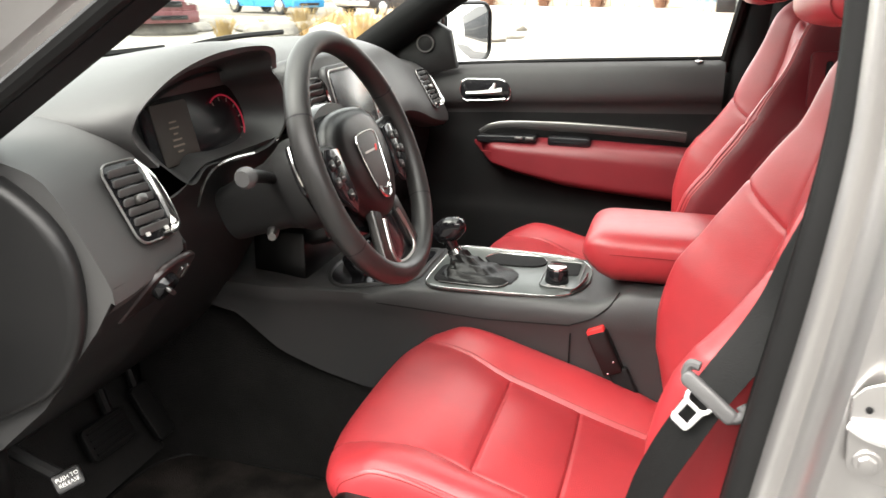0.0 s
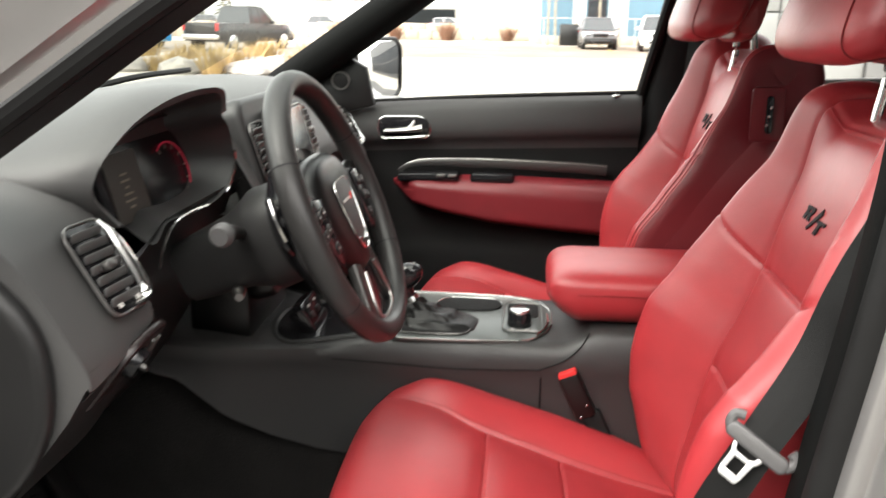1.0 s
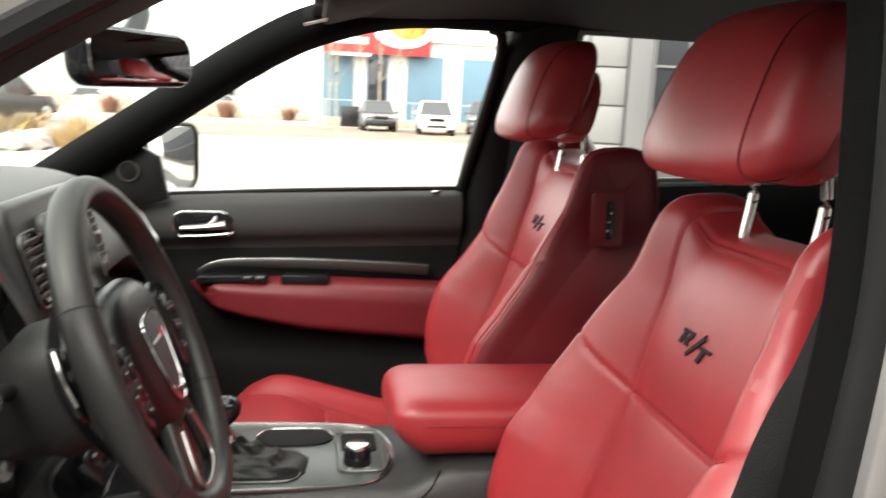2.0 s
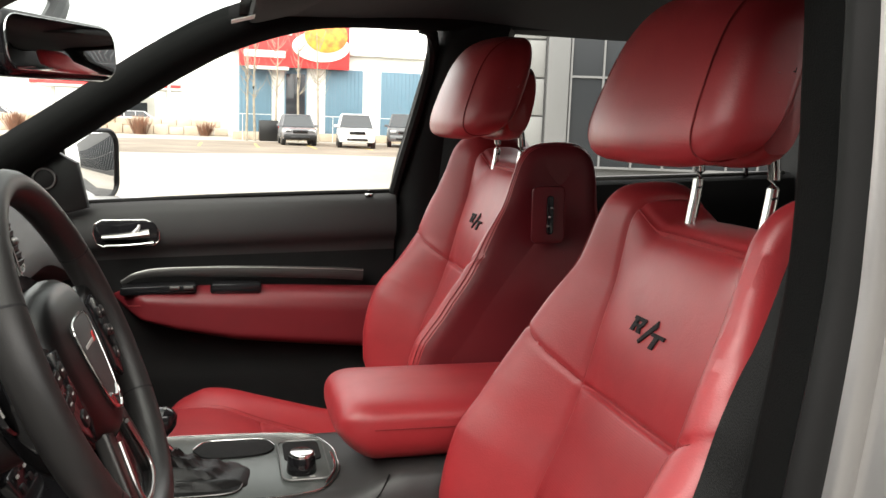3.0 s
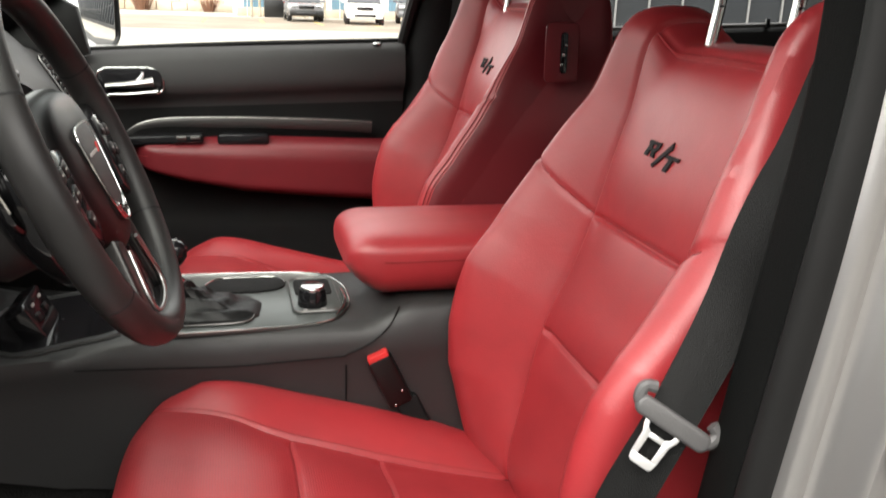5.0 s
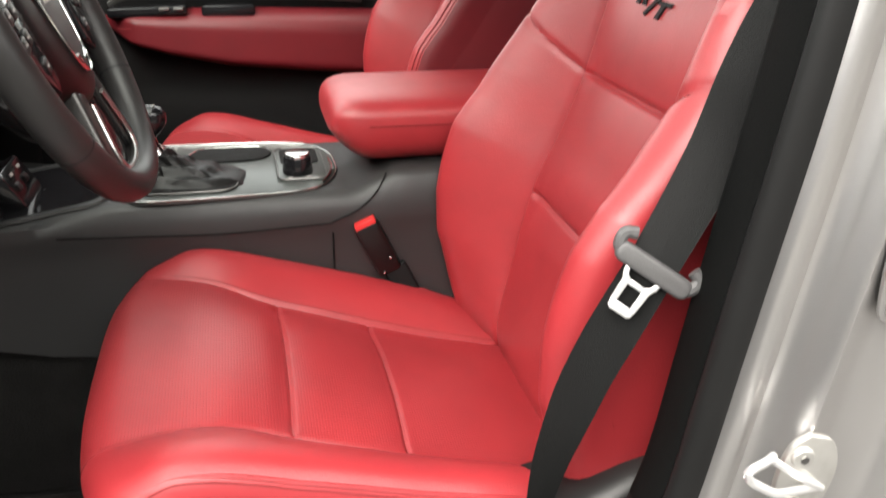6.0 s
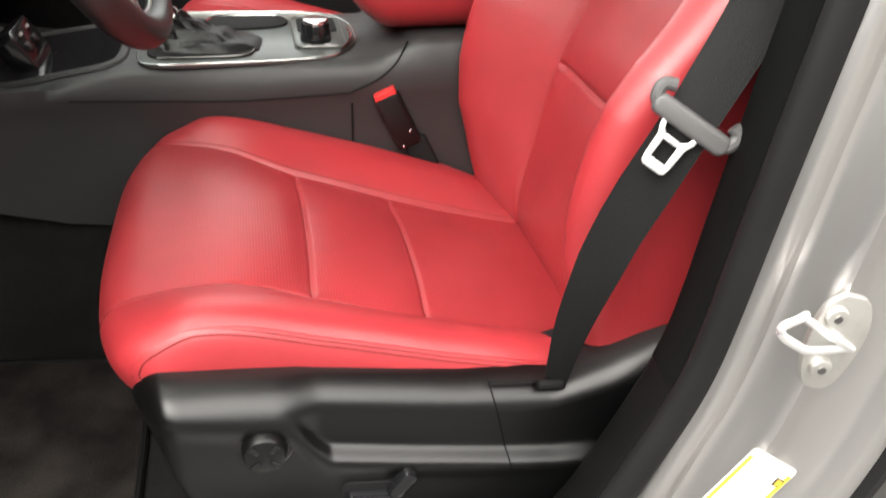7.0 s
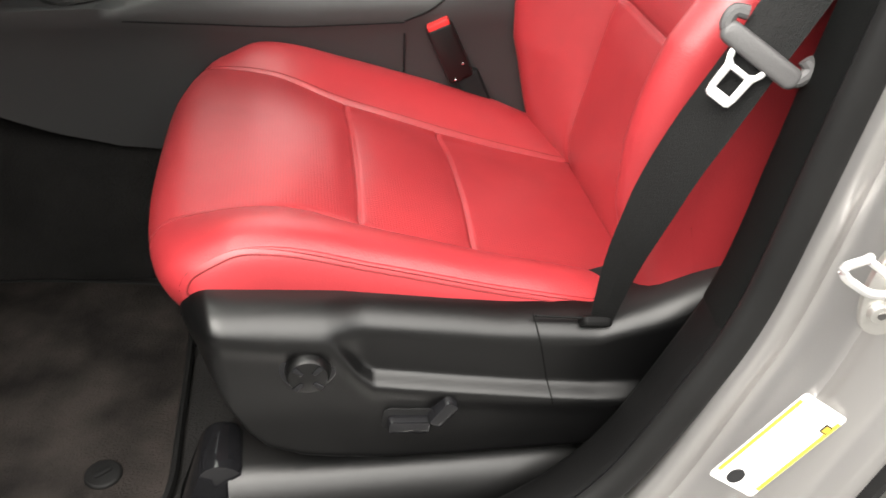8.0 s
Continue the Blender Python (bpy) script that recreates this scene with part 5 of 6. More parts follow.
solid("body_frame", along_rail([(0.016, 0.062), (0.024, 0.064), (0.030, 0.078), (0.050, 0.086), (0.062, 0.102), (0.074, 0.106), (0.098, 0.132), (0.14, 0.14), (0.14, 0.06)], -1), silver_paint, "silver painted body frame round the door opening", "car body", kind="structure", sharp=40)
roof_rows = [[(x, y, 1.672 + 0.075 * (1 - (y / 0.66) ** 2) * float(smooth(-0.20, 0.35, x)) + 0.01) for y in np.linspace(-0.66, 0.66, 16)] for x in np.linspace(-0.16, 1.4, 22)]
solid("ceiling", merged(grid(roof_rows), grid([[(x, y, z + 0.05) for x, y, z in r] for r in roof_rows])), headliner, "black cloth car headliner", "ceiling", kind="structure")
visor = thing("sun_visor", (-0.10, 0.36, 1.67), "black folded sun visor with a pale label", "sun visor")
part("visor_panel", slab(rounded(0.17, 0.44, 0.03), 0.018, axes((-0.06, 0.36, 1.690), (1, 0, 0.28), (0, 1, 0)), 0.007), headliner, visor)
part("visor_label", slab([(-0.022, -0.03), (0.022, -0.03), (0.022, 0.03), (-0.022, 0.03)], 0.001, axes((-0.155, 0.42, 1.652), (1, 0, 0.28), (0, 1, 0)), 0), label_white, visor)
wind_rows = [[(-1.02 + 0.84 * k, y * (1 - 0.10 * k), 1.295 + 0.385 * k + 0.045 * math.sin(math.pi * k) * 0.5 + 0.02 * (1 - (y / 0.72) ** 2)) for y in np.linspace(-0.72, 0.72, 14)] for k in np.linspace(0, 1, 12)]
ws = solid("windshield", grid(wind_rows), tinted, "clear curved windshield", "windshield", kind="structure")
ws.visible_shadow = False
for y0, y1, x in ((-0.62, -0.05, -0.86), (0.0, 0.55, -0.90)):
    wip = thing("wiper", (x, y0, 1.34), "black wiper resting below the windshield", "wiper")
    part("wiper_arm", tube([(x - 0.10, y0, 1.315), (x - 0.03, (y0 + y1) / 2, 1.352), (x, y1, 1.357)], 0.007, 24, 6), rubber, wip)
hood_panel = solid("car_hood", grid([[(-1.05 - 0.95 * k, y, 1.15 - 0.03 * k - 0.09 * k * k - 0.04 * (y / 0.8) ** 2) for y in np.linspace(-0.8, 0.8, 12)] for k in np.linspace(0, 1, 10)]), silver_paint, "silver car hood beyond the windshield", "car hood", kind="structure")
mirror = thing("rear_view_mirror", (-0.36, 0.0, 1.60), "black rear-view mirror on the windshield", "mirror")
MV = axes((-0.385, -0.135, 1.545), (0.38, 1, 0.02), (-0.08, 0, 1))
part("mirror_housing", slab(rounded(0.245, 0.072, 0.026), 0.034, MV, 0.012, 4), gloss_black, mirror)
part("mirror_face", slab(rounded(0.232, 0.060, 0.022), 0.003, MV @ pose(0, 0, 0.017), 0.001), mirror_glass, mirror)
part("mirror_stem", tube([MV @ Vector((0, 0.01, -0.012)), (-0.40, 0.0, 1.615), (-0.42, 0.0, 1.640)], 0.014, 12, 10), plastic, mirror)

solid("kick_panel", box(-1.06, -0.60, 0.735, 0.80, 0.44, 1.24, 0.01), dark_trim, "black side trim of the passenger footwell", "trim", kind="structure")

# ---- passenger door ----
door = thing("door_1", (-0.2, 0.80, 0.5), "closed passenger door with charcoal and red trim panel", "car door", kind="structure")


def sill(x):
    return 1.284 + 0.045 * (x + 0.1) - 0.02 * max(-x - 0.35, 0)


def door_rows(x0, x1, n):
    rows = []
    for x in np.linspace(x0, x1, n):
        s = sill(x)
        prof = [(0.86, s - 0.02), (0.83, s + 0.004), (0.792, s + 0.002), (0.776, s - 0.012), (0.766, s - 0.05), (0.764, s - 0.085), (0.772, s - 0.103), (0.785, s - 0.112), (0.79, s - 0.16), (0.786, 1.06), (0.782, 0.98),
                (0.775, 0.90), (0.762, 0.86), (0.758, 0.74), (0.775, 0.60), (0.80, 0.48), (0.86, 0.46)]
        rows.append([(x, y, z) for y, z in spline(prof, 60)])
    return rows


full = door_rows(-0.66, 0.215, 34)
cut = next(i for i in range(14, 60) if full[10][i][2] < sill(full[10][i][0]) - 0.100)
part("door_panel", grid([r[: cut + 1] for r in full]), door_soft, door, "charcoal upper trim", sharp=60)
part("door_lower", grid([r[cut:] for r in full]), dark_trim, door, "black insert and lower trim", sharp=60)
part("door_shell", box(-0.66, 0.215, 0.86, 0.95, 0.40, 1.27, 0.01), silver_paint, door)


def arm_pad():
    rows = []
    for x in np.linspace(-0.436, 0.215, 44):
        top = float(np.interp(x, [-0.436, -0.40, -0.10, 0.215], [1.062, 1.078, 1.080, 1.072]))
        low = float(np.interp(x, [-0.436, -0.41, -0.374, -0.30, -0.169, 0.0, 0.13, 0.215], [1.055, 1.028, 1.004, 0.980, 0.952, 0.936, 0.926, 0.922]))
        rows.append([(x, 0.785 - (0.072 * math.sin(min(q * 1.25, math.pi / 2)) * float(smooth(-0.44, -0.36, x)) + 0.004) * (1 if q < 2.2 else max(math.cos((q - 2.2) * 1.6), 0)), top + (low - top) * (1 - math.cos(q)) / 2) for q in np.linspace(0.05, math.pi, 26)])
    return grid(rows)


# shade on the far door is painted in by the pad's darker red
pad = part("door_armrest", arm_pad(), shaded_red, door, "red armrest pad with its shade put into the colour", sharp=60)
part("armrest_seam", tube([(-0.40, 0.716, 1.045), (-0.2, 0.7105, 1.040), (0.0, 0.7105, 1.034), (0.21, 0.7105, 1.028)], 0.0010, 40, 5), thread, pad)
part("switch_plate", slab(rounded(0.165, 0.020, 0.006), 0.055, axes((-0.335, 0.750, 1.078), (1, 0, 0.03), (0, 0, 1)), 0.004), gloss_black, door)
for i in range(2):
    part("window_switch", slab(rounded(0.022, 0.008, 0.002), 0.012, axes((-0.300 + 0.03 * i, 0.722, 1.084), (1, 0, 0.03), (0, 0, 1)), 0.002), brushed, door)
part("pull_cup", slab(rounded(0.115, 0.024, 0.008), 0.050, axes((-0.165, 0.752, 1.078), (1, 0, 0.0), (0, 0, 1)), 0.004), gloss_black, door)
strip_metal = material("dark_brushed_strip", (0.10, 0.097, 0.095), 0.46, 0.8, stretch=(2, 60, 60), mix=(0.04, 0.04, 0.04), mix_scale=10, rough_var=0.05)
part("trim_strip", tube([(-0.418, 0.770, 1.086), (-0.385, 0.764, 1.104), (-0.32, 0.762, 1.1125), (-0.15, 0.762, 1.1135), (0.05, 0.762, 1.108), (0.135, 0.766, 1.102)], [0.002, 0.004, 0.0054, 0.0054, 0.0056, 0.0058], 60, 14, flat=2.5), strip_metal, door, "dark brushed metal strip")
part("trim_edge", tube([(-0.418, 0.757, 1.094), (-0.385, 0.752, 1.1135), (-0.32, 0.749, 1.1245), (-0.15, 0.749, 1.1255), (0.05, 0.749, 1.120), (0.134, 0.752, 1.115)], 0.0009, 60, 6), satin, door)
HP = axes((-0.405, 0.7615, 1.203), (1, 0, 0.02), (0, 0, 1))
handle = part("handle_bezel", ring(closed([(-0.071, 0.0), (-0.066, 0.022), (-0.050, 0.030), (0.040, 0.030), (0.056, 0.024), (0.071, 0.002), (0.070, -0.018), (0.058, -0.028), (-0.050, -0.030), (-0.064, -0.022)]), 0.0019, HP, 72, 8), chrome, door, "chrome bezel round the inside door handle")
part("handle_cup", slab(rounded(0.136, 0.054, 0.022), 0.004, HP @ pose(0, 0, 0.0), 0.001), gloss_black, handle)
part("handle_lever", tube([HP @ Vector((-0.050, -0.008, 0.010)), HP @ Vector((0.0, -0.005, 0.016)), HP @ Vector((0.050, 0.000, 0.012))], [0.0065, 0.0085, 0.0125], 20, 12, flat=0.8), satin, handle, "chrome pull lever")
part("lock_lever", tube([HP @ Vector((0.014, -0.004, 0.012)), HP @ Vector((0.027, 0.012, 0.016)), HP @ Vector((0.030, 0.021, 0.016))], [0.007, 0.005, 0.003], 12, 8), steel, handle)
part("handle_ledge", tube([HP @ Vector((-0.046, -0.027, 0.004)), HP @ Vector((0.0, -0.0265, 0.007)), HP @ Vector((0.058, -0.022, 0.006))], [0.002, 0.0035, 0.0035], 20, 8), chrome, handle)
part("lock_pin", tube([(0.150, 0.788, 1.29), (0.150, 0.788, 1.306)], [0.006, 0.0045], 6, 10), gloss_black, door)
part("pin_collar", disc(0.013, 0.011, 0.005, pose(0.150, 0.790, 1.296)), chrome, door)
part("door_pocket", tube([(-0.50, 0.752, 0.74), (-0.20, 0.742, 0.71), (0.20, 0.748, 0.70)], 0.020, 24, 8), plastic, door)
part("window_seal", tube([(-0.56, 0.80, sill(-0.56) + 0.004), (-0.2, 0.80, sill(-0.2) + 0.006), (0.205, 0.80, sill(0.205) + 0.006)], 0.006, 30, 8), rubber, door)
part("mirror_sail", slab([(-0.70, 1.20), (-0.48, 1.262), (-0.50, 1.36), (-0.545, 1.385), (-0.70, 1.28)], 0.03, axes((0, 0.755, 0), (1, 0, 0), (0, 0, 1)), 0.006), plastic, door)
tw = part("tweeter", disc(0.026, 0.022, 0.008, axes((-0.566, 0.735, 1.325), (1, 0.1, 0), (0, 0, 1))), plastic, door)
part("tweeter_ring", ring(lambda t: (0.022 * math.cos(6.2832 * t), 0.022 * math.sin(6.2832 * t)), 0.0025, axes((-0.566, 0.729, 1.325), (1, 0.1, 0), (0, 0, 1)), 32, 6), brushed, tw)
part("window_frame", tube([(0.212, 0.800, 1.27), (0.216, 0.792, 1.315), (0.245, 0.715, 1.483), (0.268, 0.675, 1.62), (0.262, 0.655, 1.672), (0.235, 0.652, 1.684)], 0.014, 40, 8), rubber, door)
pane = part("window_pane", grid([[(x, 0.812 - 0.14 * k, 1.27 + 0.42 * k) for x in np.linspace(-0.62, 0.25, 6)] for k in np.linspace(0, 1, 6)]), glass, door, "clear side window")
pane.visible_shadow = False

side_mirror = thing("side_mirror", (-0.52, 0.86, 1.27), "black door mirror with silvered glass", "side mirror")
MS = axes((-0.505, 0.935, 1.345), (0.50, 0.86, 0.0), (0.0, 0, 1))
ml = []
for d, k in ((0.0, 1.0), (-0.02, 1.03), (-0.05, 0.98), (-0.085, 0.75), (-0.10, 0.35)):
    ml.append([MS @ Vector((x * k, y * k, d)) for x, y in rounded(0.205, 0.172, 0.040)])
part("mirror_housing", skin(ml), gloss_black, side_mirror)
part("mirror_rim", ring(closed(rounded(0.198, 0.164, 0.037)), 0.006, MS @ pose(0, 0, 0.004), 72, 8), plastic, side_mirror)
part("mirror_face", slab(rounded(0.192, 0.158, 0.035), 0.003, MS @ pose(0, 0, 0.004), 0.001), mirror_glass, side_mirror)
part("mirror_foot", tube([(-0.56, 0.80, 1.275), (-0.55, 0.90, 1.27), (-0.53, 0.97, 1.275)], [0.04, 0.03, 0.03], 12, 10), gloss_black, side_mirror)

# passenger side pillar between the doors, and the rear door
loops = []
for x, y, z in spline([(0.19, 0.83, 0.45), (0.205, 0.82, 1.0), (0.222, 0.80, 1.30), (0.250, 0.73, 1.48), (0.277, 0.675, 1.62), (0.30, 0.65, 1.72)], 26):
    loops.append([(x, y + 0.10, z), (x, y, z), (x + 0.02, y - 0.035, z), (x + 0.06, y - 0.055, z), (x + 0.14, y - 0.05, z), (x + 0.17, y, z), (x + 0.17, y + 0.10, z)])
solid("pillar_trim", skin(loops), dark_trim, "black trim of the pillar between the doors", "trim", kind="structure", sharp=50)
pbelt = thing("seat_belt", (0.32, 0.70, 0.8), "dark seat belt hanging on the far pillar", "seat belt")
part("shoulder_strap", strap([(0.335, 0.615, 1.60), (0.315, 0.64, 1.40), (0.30, 0.66, 1.10), (0.30, 0.67, 0.75)], [0.047] * 4, [(0.7, -0.5, 0)] * 4), webbing, pbelt)
rear_door = thing("door_2", (0.8, 0.80, 0.5), "closed rear passenger door with black trim", "car door", kind="structure")
part("door_panel", grid([[(x, y, z + 0.040 + 0.05 * (x - 0.4)) for x, y, z in ((x, y, z) for y, z in spline([(0.86, 1.27), (0.83, 1.286), (0.79, 1.284), (0.775, 1.27), (0.768, 1.20), (0.78, 1.12), (0.78, 0.9), (0.79, 0.44)], 30))] for x in np.linspace(0.36, 1.35, 14)]), dark_trim, rear_door)
part("door_shell", box(0.36, 1.35, 0.86, 0.95, 0.40, 1.27, 0.01), silver_paint, rear_door)
part("sill_chrome", tube([(0.40, 0.782, 1.332), (0.8, 0.782, 1.348), (1.3, 0.782, 1.372)], 0.006, 20, 8), brushed, rear_door)
part("lock_pin", tube([(1.18, 0.782, 1.358), (1.18, 0.782, 1.382)], [0.009, 0.006], 6, 10), gloss_black, rear_door)
rp = part("window_pane", grid([[(x, 0.812 - 0.14 * k, 1.29 + 0.42 * k) for x in np.linspace(0.40, 1.35, 6)] for k in np.linspace(0, 1, 6)]), glass, rear_door, "clear rear side window")
rp.visible_shadow = False
solid("rear_quarter", box(1.33, 1.40, -0.75, 0.90, 0.45, 1.75, 0.01), dark_trim, "dark rear of the cabin", "trim", kind="structure")
solid("cabin_back", box(0.60, 0.64, -0.70, 0.70, 0.50, 1.10, 0.01), dark_trim, "dark rear footwell", "trim", kind="structure")

# ---- driver's door opening: sill, pillar, seals ----
OPEN = spline([(0.12, 1.72), (0.195, 1.68), (0.226, 1.60), (0.235, 1.505), (0.239, 1.42), (0.236, 1.34), (0.219, 1.20), (0.203, 1.09), (0.188, 0.982), (0.180, 0.92), (0.170, 0.870), (0.148, 0.810), (0.088, 0.687), (0.015, 0.615), (-0.07, 0.578), (-0.2, 0.555), (-0.5, 0.54), (-0.9, 0.54)], 130)
FLANGE = spline([(0.13, 1.73), (0.205, 1.69), (0.236, 1.60), (0.246, 1.50), (0.249, 1.41), (0.248, 1.34), (0.237, 1.22), (0.224, 1.12), (0.209, 1.01), (0.201, 0.95), (0.187, 0.87), (0.167, 0.809), (0.121, 0.684), (0.060, 0.590), (-0.05, 0.520), (-0.2, 0.485), (-0.5, 0.46), (-0.9, 0.45)], 130)


def along_opening(profile, line=OPEN):
    """A bar round the rear and foot of the driver's door opening; pairs: the way out of the opening, and y."""
    d = np.gradient(line, axis=0)
    loops = []
    for i in range(len(line)):
        t = Vector((d[i, 0], 0, d[i, 1])).normalized()
        m = Vector((-t.z, 0, t.x))
        loops.append([(line[i, 0] + o * m.x, y, line[i, 1] + o * m.z) for o, y in profile])
    return skin(loops)


PILLAR = [(0.14, -0.664), (0.012, -0.671), (0.003, -0.675), (0.0, -0.681), (-0.001, -0.690), (-0.006, -0.720), (-0.003, -0.7255), (0.03, -0.7265), (0.20, -0.7265), (0.20, -0.664)]
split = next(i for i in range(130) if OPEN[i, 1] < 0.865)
solid("pillar_trim", along_opening(PILLAR, OPEN[: split + 1]), rail_trim, "dark grey cloth trim of the driver side pillar", "trim", kind="structure", sharp=40)
# lower trim piece, darker than the pillar cloth to paint the shade there
solid("sill_trim", along_opening([(o + 0.0015, y) for o, y in PILLAR], OPEN[split:]), shade_trim, "pillar foot and sill trim with its shade put into the colour", "trim", kind="structure", sharp=40)
solid("door_seal", along_opening([(0.006 + 0.013 * math.cos(q) - 0.004 * math.sin(q), -0.7368 + 0.0105 * math.sin(q)) for q in np.linspace(0, 6.2832, 14, endpoint=False)]), seal_rubber, "black rubber door seal", "seal", kind="structure")
FRAME = [(-0.004, -0.735), (-0.004, -0.744), (0.001, -0.752), (0.007, -0.757), (0.014, -0.756), (0.021, -0.752), (0.027, -0.756), (0.032, -0.768), (0.037, -0.782), (0.043, -0.788), (0.050, -0.787), (0.060, -0.782), (0.072, -0.782), (0.082, -0.786), (0.094, -0.792), (0.101, -0.799), (0.107, -0.811), (0.113, -0.816), (0.121, -0.816), (0.128, -0.811), (0.132, -0.795), (0.132, -0.735)]
solid("body_frame", along_opening(FRAME, FLANGE), silver_paint, "silver painted door pillar and sill", "car body", kind="structure", sharp=50)
solid("door_seal", along_opening([(0.128, -0.755), (0.130, -0.800), (0.150, -0.807), (0.170, -0.800), (0.172, -0.755)], FLANGE), rubber, "black rubber seal of the rear door gap", "seal", kind="structure")
rear_edge = thing("door_4", (0.5, -0.85, 0.5), "closed silver rear door edge behind the pillar", "car door", kind="structure")
part("door_shell", along_opening([(0.166, -0.795), (0.166, -0.860), (0.174, -0.885), (0.20, -0.900), (0.40, -0.910), (0.40, -0.795)], FLANGE), silver_paint, rear_edge, sharp=50)
striker = thing("door_striker", (0.245, -0.79, 0.94), "bright steel door striker bolted to the pillar", "door striker")
ST = axes((0.244, -0.790, 0.937), (0.96, -0.12, 0.0), (-0.24, 0.0, 0.97))
part("striker_plate", slab([tuple(p) for p in spline([(0.0, 0.046), (0.020, 0.038), (0.027, 0.008), (0.016, -0.034), (0.002, -0.044), (-0.014, -0.034), (-0.020, 0.0), (-0.014, 0.034), (0.0, 0.046)], 40)[:-1]], 0.007, ST, 0.002), zinc, striker)
wire = [(0.216, -0.791, 0.966), (0.204, -0.800, 0.970), (0.182, -0.814, 0.977), (0.176, -0.818, 0.977), (0.180, -0.818, 0.970), (0.191, -0.818, 0.962), (0.202, -0.817, 0.955), (0.215, -0.812, 0.949), (0.239, -0.801, 0.939), (0.262, -0.791, 0.930)]
part("striker_loop", tube(wire, 0.0033, 60, 10), steel, striker, "bright steel wire loop")
part("striker_bar", tube([(0.214, -0.795, 0.965), (0.238, -0.800, 0.949), (0.262, -0.795, 0.932)], 0.0030, 16, 8), steel, striker)
for z in (0.964, 0.917):
    b1 = part("bolt", disc(0.0095, 0.0085, 0.007, axes((0.239, -0.7945, z), (0.96, -0.12, 0.0), (-0.24, 0.0, 0.97)), 20, 0.002), zinc, striker)
    part("bolt_socket", disc(0.0035, 0.0035, 0.002, axes((0.2385, -0.798, z), (0.96, -0.12, 0.0), (-0.24, 0.0, 0.97)), 6, 0), brushed, b1)
check = thing("door_bracket", (0.288, -0.79, 1.12), "silver bracket with bolt on the pillar", "bracket")
CK = axes((0.292, -0.793, 1.125), (0.96, -0.12, 0.0), (-0.05, 0.0, 1))
part("bracket_plate", slab([tuple(p) for p in spline([(-0.020, 0.020), (-0.006, 0.034), (0.03, 0.036), (0.03, -0.052), (-0.010, -0.052), (-0.018, -0.03), (-0.020, 0.020)], 40)[:-1]], 0.005, CK, 0.002), silver_paint, check)
part("bracket_lip", tube([CK @ Vector((-0.020, -0.004, 0.006)), CK @ Vector((0.0, -0.008, 0.013)), CK @ Vector((0.034, -0.010, 0.012))], [0.004, 0.0065, 0.0065], 16, 8), steel, check)
part("bolt", disc(0.0085, 0.0075, 0.009, CK @ pose(-0.001, -0.038, 0.006), 6, 0.0015), silver_paint, check)
part("bolt_washer", disc(0.0125, 0.0115, 0.003, CK @ pose(-0.001, -0.038, 0.004), 24, 0.001), silver_paint, check)
part("bolt", disc(0.0035, 0.003, 0.003, CK @ pose(-0.006, 0.012, 0.004), 12, 0.001), dark_trim, check)
LB = axes((0.2005, -0.7895, 0.775), (0.58, 0.0, 0.81), (-0.65, 0.02, 0.76))
label = thing("pillar_label", (0.2005, -0.7895, 0.775), "white tyre information label with yellow edges", "label")
part("label_sheet", slab(rounded(0.107, 0.057, 0.004), 0.001, LB, 0), label_white, label)
for y in (-0.0255, 0.0255):
    part("label_stripe", slab([(-0.044, y - 0.002), (0.046, y - 0.002), (0.046, y + 0.002), (-0.044, y + 0.002)], 0.001, LB @ pose(0, 0, 0.0006), 0), label_yellow, label)
mark = part("label_mark", slab(rounded(0.0085, 0.0085, 0.001), 0.001, LB @ pose(0.036, -0.0205, 0.001), 0), print_black, label)
part("mark_field", slab(rounded(0.0062, 0.0062, 0.0008), 0.001, LB @ pose(0.036, -0.0205, 0.0014), 0), ochre_print, mark)
part("label_disc", disc(0.008, 0.008, 0.001, LB @ pose(-0.042, 0.006, 0.001), 20, 0), print_black, label)

# the driver's door, swung wide open ahead of the camera's left
open_door = thing("door_3", (-0.74, -0.86, 0.5), "driver door standing wide open with black trim", "car door", kind="structure")
open_door.rotation_euler.z = radians(-12)
OD = world_of(open_door)


def on_door(*dims):
    bm = box(*dims)
    bm.transform(OD)
    return bm


part("door_panel", on_door(-0.10, -0.02, -1.05, 0.0, -0.08, 0.78, 0.02), dark_trim, open_door)
part("door_shell", on_door(-0.17, -0.10, -1.06, 0.0, -0.10, 0.76, 0.02), silver_paint, open_door)
part("window_frame", tube([OD @ Vector((-0.10, -0.02, 0.77)), OD @ Vector((-0.08, -0.40, 1.02)), OD @ Vector((-0.06, -0.80, 1.16)), OD @ Vector((-0.06, -1.02, 1.15)), OD @ Vector((-0.08, -1.04, 0.77))], 0.022, 40, 8), rubber, open_door)

# ---- outside: lot, street and buildings ----
asphalt = material("wet_asphalt", (0.27, 0.25, 0.22), 0.6, mix=(0.36, 0.33, 0.28), mix_scale=0.25, mix_amount=0.9, bump=0.4, bump_scale=40, rough_var=0.15)
wall_white = material("white_siding", (0.72, 0.72, 0.68), 0.6, mix=(0.62, 0.61, 0.56), mix_scale=0.6)
wall_blue = material("blue_metal_siding", (0.12, 0.215, 0.28), 0.6, mix=(0.095, 0.175, 0.235), mix_scale=0.8)
grey_panel = material("grey_wall_panels", (0.075, 0.076, 0.077), 0.5, mix=(0.06, 0.061, 0.062), mix_scale=0.4)
showroom_panel = material("light_grey_wall_panels", (0.17, 0.17, 0.165), 0.55, mix=(0.145, 0.145, 0.14), mix_scale=0.4)
